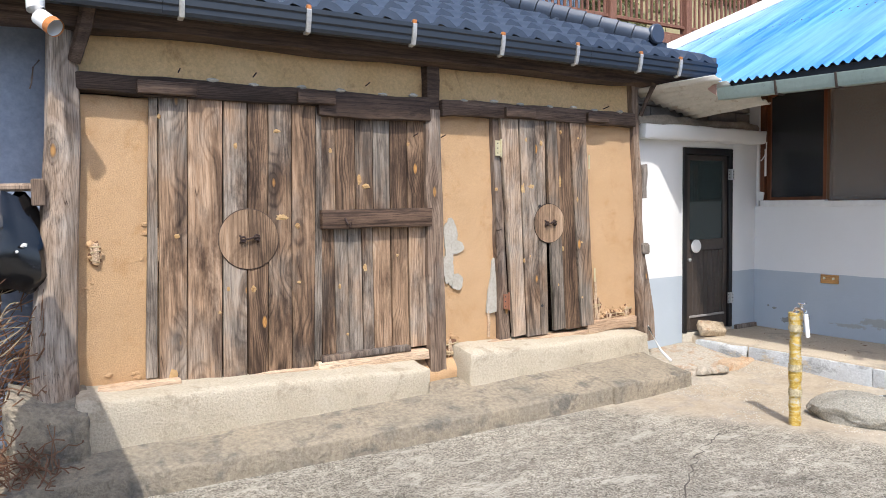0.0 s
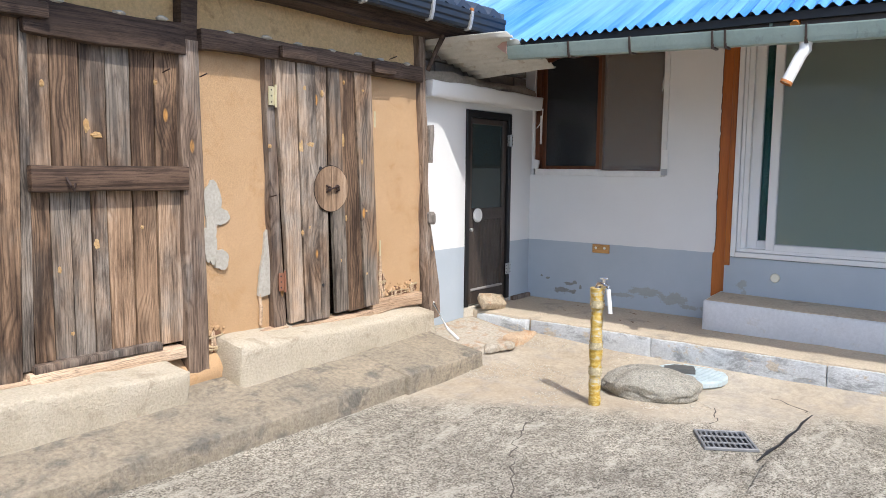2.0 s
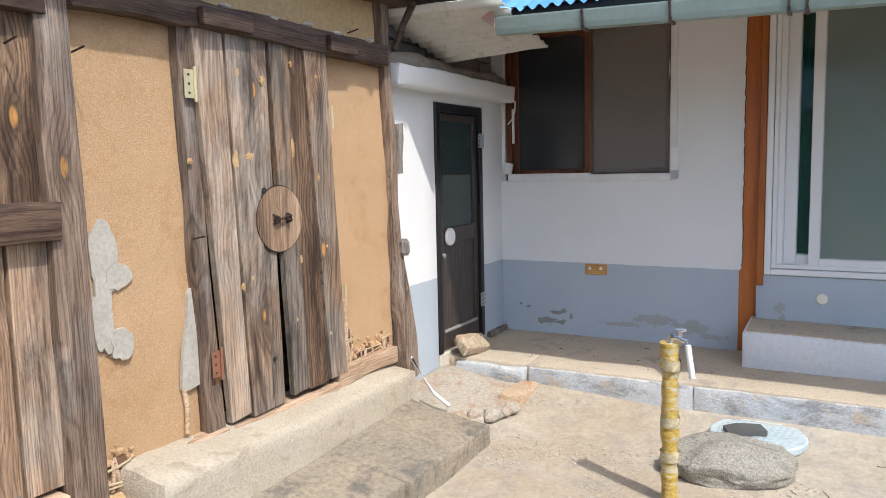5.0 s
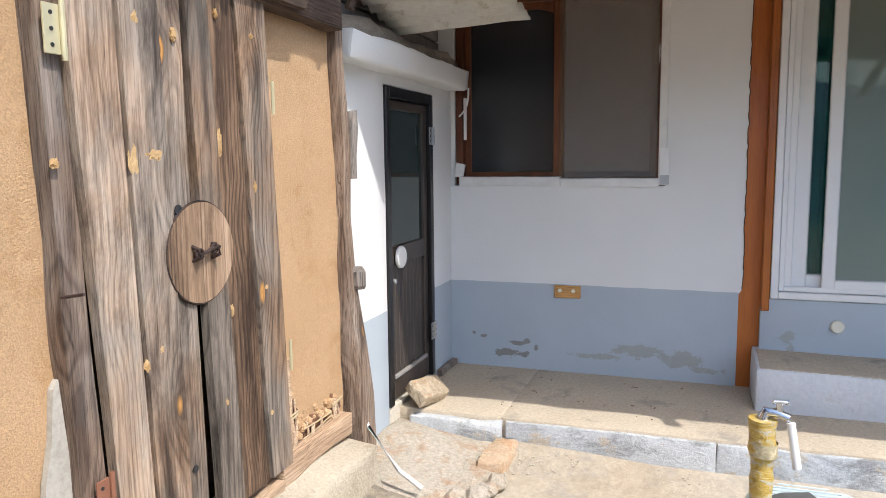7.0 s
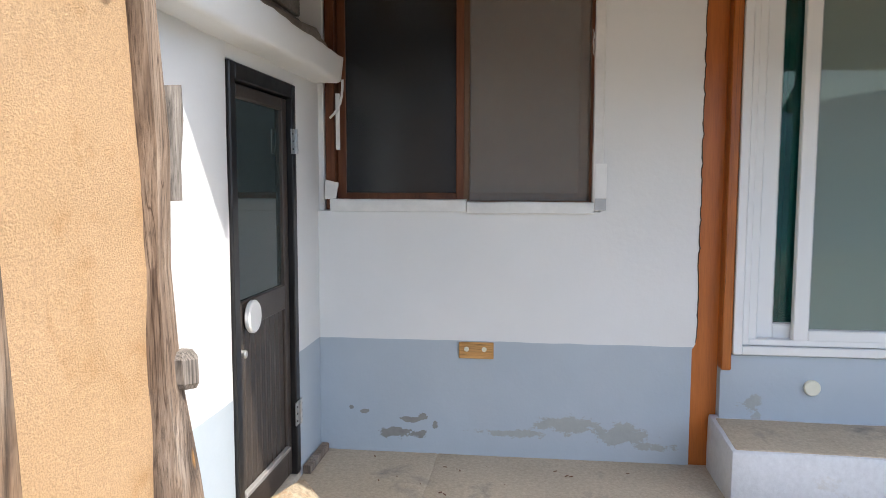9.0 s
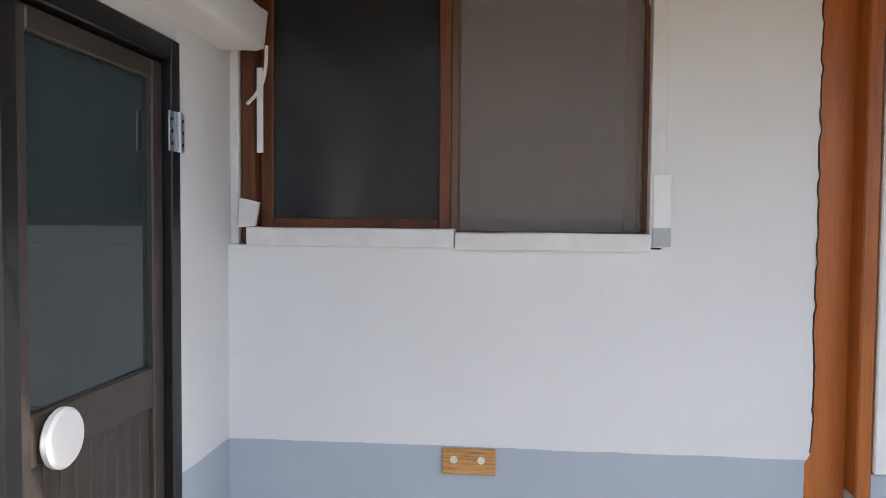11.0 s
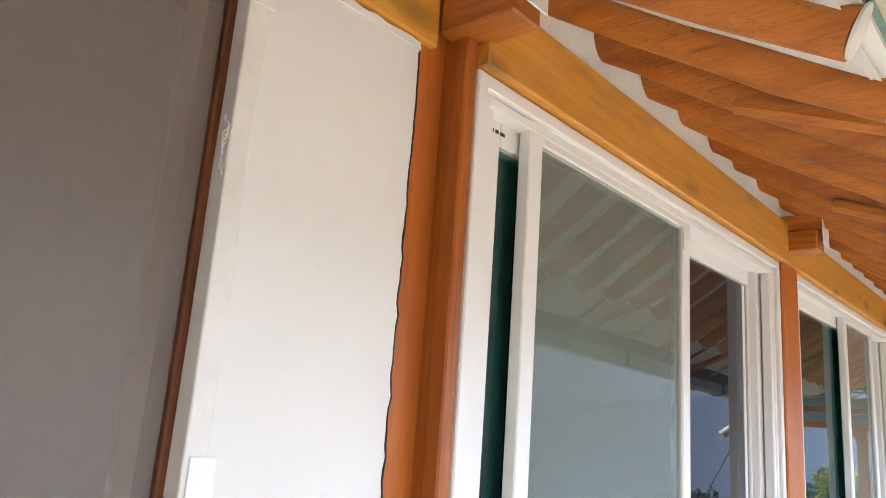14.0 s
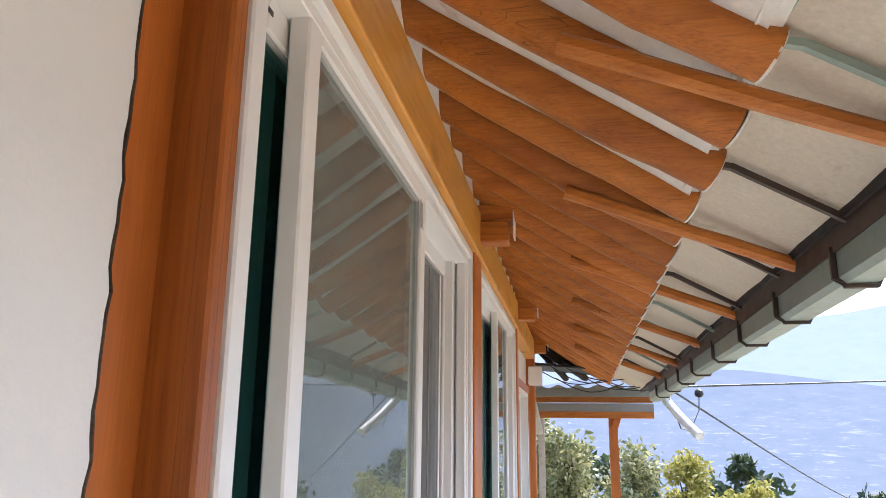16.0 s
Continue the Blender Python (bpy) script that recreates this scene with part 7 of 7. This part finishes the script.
def tree(name, x, y, z, height, spread, mat, label, seed, count=2600, leaf=0.07, clumps=12, crown_from=0.25):
    rng = random.Random(seed)
    t = thing(name, (x, y, z), label, "tree")
    top = z + height
    tr = tube([(x, y, z - 0.6), (x + 0.1, y, z + height * 0.4), (x, y + 0.1, top * 0.5 + z * 0.5 + height * 0.3)], [0.05 * height / 3, 0.035 * height / 3, 0.01], 8, 0, 0.02, 2)
    bark = BEAM_X
    crown = bmesh.new()
    for k in range(clumps):
        s = k / clumps
        a = rng.uniform(0, 6.28)
        rr = spread * (0.25 + 0.75 * math.sin(math.pi * min(1, 0.2 + s * 0.8))) * rng.uniform(0.3, 0.9)
        c = (x + math.cos(a) * rr, y + math.sin(a) * rr, z + height * (crown_from + (1 - crown_from) * s) * rng.uniform(0.9, 1.02))
        tube([(x, y, c[2] - height * 0.15), ((x + c[0]) / 2, (y + c[1]) / 2, c[2] - height * 0.05), c], [0.02, 0.014, 0.006], 5, bm=tr)
        q = spread * rng.uniform(0.3, 0.55)
        leaves(crown, c, (q, q, q * rng.uniform(0.7, 1.3)), count // clumps, rng, leaf)
    part("trunk", tr, bark, t, "thin brown trunk and limbs", True)
    part("crown", crown, mat, t, "loose leafy crown")
    return t


def build_far_end():
    # lean-to porch past the house end
    t = thing("porch", (6.2, -7.0, 0.1), "lean-to porch with a ribbed tin roof on slim posts", "porch")
    bm = corrugated((5.45, -6.0, 2.5), (1, 0, 0.0), (0, -1, -0.02), 1.75, 1.9, 0.24, 0.02)
    part("porch_roof", bm, plain_mat("grey_green_tin", (0.16, 0.18, 0.15), 0.5, 0, 0.4, 0.2), t, "pale green ribbed tin roof", True)
    part("porch_edge", box((5.45, -6.0, 2.38), (7.2, -5.96, 2.48), 0.004), plain_mat("grey_edge_tin", (0.22, 0.23, 0.2), 0.5), t, "grey tin roof edge")
    for yy, zz in ((-6.05, 2.36), (-6.6, 2.42), (-7.2, 2.5)):
        part("porch_purlin", box((5.5, yy - 0.03, zz - 0.05), (7.2, yy + 0.03, zz + 0.02), 0.005), STAIN_X, t, "orange-brown purlin")
    part("porch_fascia", box((5.5, -6.02, 2.12), (7.1, -5.98, 2.2), 0.005), STAIN_X, t, "orange-brown tie beam")
    part("porch_fascia", box((5.5, -6.0, 2.2), (7.1, -5.97, 2.3), 0.003), plain_mat("grey_tin_strip", (0.25, 0.25, 0.24), 0.5), t, "grey tin strip")
    part("porch_post", tube([(5.98, -6.3, 0.0), (5.98, -6.3, 2.3)], 0.055, 4, 1.0), STAIN_Z, t, "orange-brown wooden post")
    part("porch_brace", tube([(5.97, -6.3, 1.98), (5.86, -6.1, 2.32)], 0.04, 4, 1.0), STAIN_Z, t)
    part("porch_post", tube([(6.88, -6.3, 0.0), (6.88, -6.3, 2.4)], 0.04, 4, 1.0), TIN, t, "grey steel post")
    part("porch_brace", tube([(6.98, -5.4, 2.45), (6.9, -6.2, 1.95)], 0.04, 4, 1.0), TIN, t)
    # dark rafters and cables under the house corner
    for k in range(4):
        solo("corner_rafter", tube([(6.9, -5.25, 2.95), (6.55 - 0.25 * k, -6.2, 2.62)], 0.045, 8, 0, 0.01, 4), BEAM_X, "dark rafter at the roof corner", "rafter", "structure", "corner rafters", True)
    solo("roof_corner_sheet", prism([(6.95, 2.75), (5.5, 2.62), (5.5, 2.6), (6.95, 2.72)], 1, -6.2, -5.3), BLACK, "dark sheet at the roof corner", "roof", "structure")
    rng = random.Random(5)
    for k in range(7):
        a = (6.9 - 0.12 * k, -5.0 - 0.1 * k, 2.65 + rng.uniform(-0.1, 0.1))
        b = (6.1 - 0.1 * k, -5.2, 2.5 + rng.uniform(-0.08, 0.08))
        solo("house_cable", tube(line_pts(a, b, 8, (0, 0, -0.08 - 0.05 * rng.random())), 0.006, 5), WIRE, "loose black cable under the eave corner", "cable", group="eave cables")
    solo("meter_box", box((6.8, -4.85, 2.45), (6.95, -4.7, 2.65), 0.01), WHITE_PLASTIC, "small white electric box under the eave", "box")
    solo("end_downpipe", tube([(5.52, -4.55, 2.36), (5.52, -4.57, 2.28), (5.42, -4.3, 2.1), (5.3, -4.0, 1.93)], 0.045, 12), WHITE_TRIM, "slanting pale downpipe at the gutter end", "downpipe", smooth=True)
    solo("power_line", tube(line_pts((5.6, -4.6, 2.42), (-30, -40, 9.0), 30, (0, 0, -1.2)), 0.012, 5), WIRE, "black overhead power line", "cable")
    solo("power_line", tube(line_pts((5.6, -4.4, 2.46), (-12, -45, -2.0), 30, (0, 0, -0.6)), 0.012, 5), WIRE, "black overhead power line", "cable")
    t = thing("insulator", (5.1, -5.2, 2.4), "black line insulator on the overhead wire", "insulator")
    part("spool", lump((5.08, -5.25, 2.39), (0.05, 0.05, 0.05), 0.1, 2, 1, 2, False), WIRE, t)
    part("loop_wire", tube([(5.08, -5.25, 2.38), (5.1, -5.2, 2.2), (5.25, -4.9, 1.98), (5.4, -4.5, 2.0), (5.5, -4.5, 2.3)], 0.006, 5), WIRE, t)
    # trees down the slope
    sp = ((6.55, -10.5, -1.2, 3.2, 1.0, LEAF_GREY, "grey-green bamboo clump in sun"), (7.6, -11.5, -1.5, 4.0, 1.2, LEAF_GREY, "grey-green bamboo clump in sun"), (5.3, -12.5, -2.2, 3.9, 1.1, LEAF_GREY, "grey-green bamboo clump in sun"),
          (4.1, -14.0, -2.8, 4.4, 0.95, LEAF_YELLOW, "young yellow-green tree in sun"), (3.1, -14.5, -3.0, 3.6, 0.9, LEAF_YELLOW, "young yellow-green tree in sun"), (2.3, -15.5, -3.2, 4.1, 1.0, LEAF_YELLOW, "young yellow-green tree in sun"), (8.8, -10.5, -1.0, 3.8, 1.3, LEAF_GREY, "grey-green bamboo clump in sun"))
    for k, (x, y, z, h, s, m, lb) in enumerate(sp):
        tree("bamboo_clump" if m is LEAF_GREY else "young_tree", x, y, z, h, s, m, lb, 30 + k, 5200, 0.06, 18)
    for k in range(16):
        x = -14 + 2.6 * k + rng.uniform(-1, 1)
        y = -34 - rng.uniform(0, 14)
        z = -10 - (-y - 34) * 0.42
        tree("pine_tree", x, y, z, 0.6 + 0.12 * x - z + rng.uniform(-1.2, 1.2), 3.0, LEAF_PINE, "dark pine on the slope below", 60 + k, 1500, 0.3, 12)
    # brush behind the deck
    for k in range(7):
        tree("bamboo_clump", 8 + 1.7 * k, 13.5 + 0.5 * (k % 3), 4.6, 3.4, 1.2, LEAF_GREY, "dry bamboo thicket behind the deck", 90 + k, 1500, 0.09, 10)


build_far_end()


def build_hills():
    def ridge(name, dist, base, heights, mat, label, wide=260):
        bm = bmesh.new()
        rows = []
        n = 120
        for i in range(n + 1):
            a = radians(-95 + 210 * i / n)
            h = heights(a)
            row = []
            for j in range(9):
                s = j / 8
                r = dist * (0.6 + 0.4 * s)
                z = base + (h - base) * (s ** 1.4) + noise.noise(Vector((a * 9, s * 5, dist))) * 0.05 * (h - base) * s
                row.append(bm.verts.new((-math.sin(a) * r, -math.cos(a) * r, z)))
            rows.append(row)
        for i in range(n):
            for j in range(8):
                bm.faces.new((rows[i][j], rows[i + 1][j], rows[i + 1][j + 1], rows[i][j + 1]))
        solo(name, bm, mat, label, "backdrop", "structure", smooth=True)

    ridge("backdrop_mountain", 1500, -60, lambda a: 195 + 45 * math.sin(a * 3 + 0.5) + 22 * math.sin(a * 7 + 2) + 10 * math.sin(a * 17), hill_mat("haze_painted_mountain", (0.15, 0.19, 0.285), (0.165, 0.205, 0.3), 0.0), "hazy blue mountain across the valley")
    ridge("backdrop_valley", 900, -60, lambda a: 42 + 22 * math.sin(a * 4 + 1) + 9 * math.sin(a * 11), hill_mat("haze_painted_valley", (0.098, 0.125, 0.19), (0.12, 0.145, 0.21), 0.5), "hazy terraced fields and roofs across the valley")


build_hills()
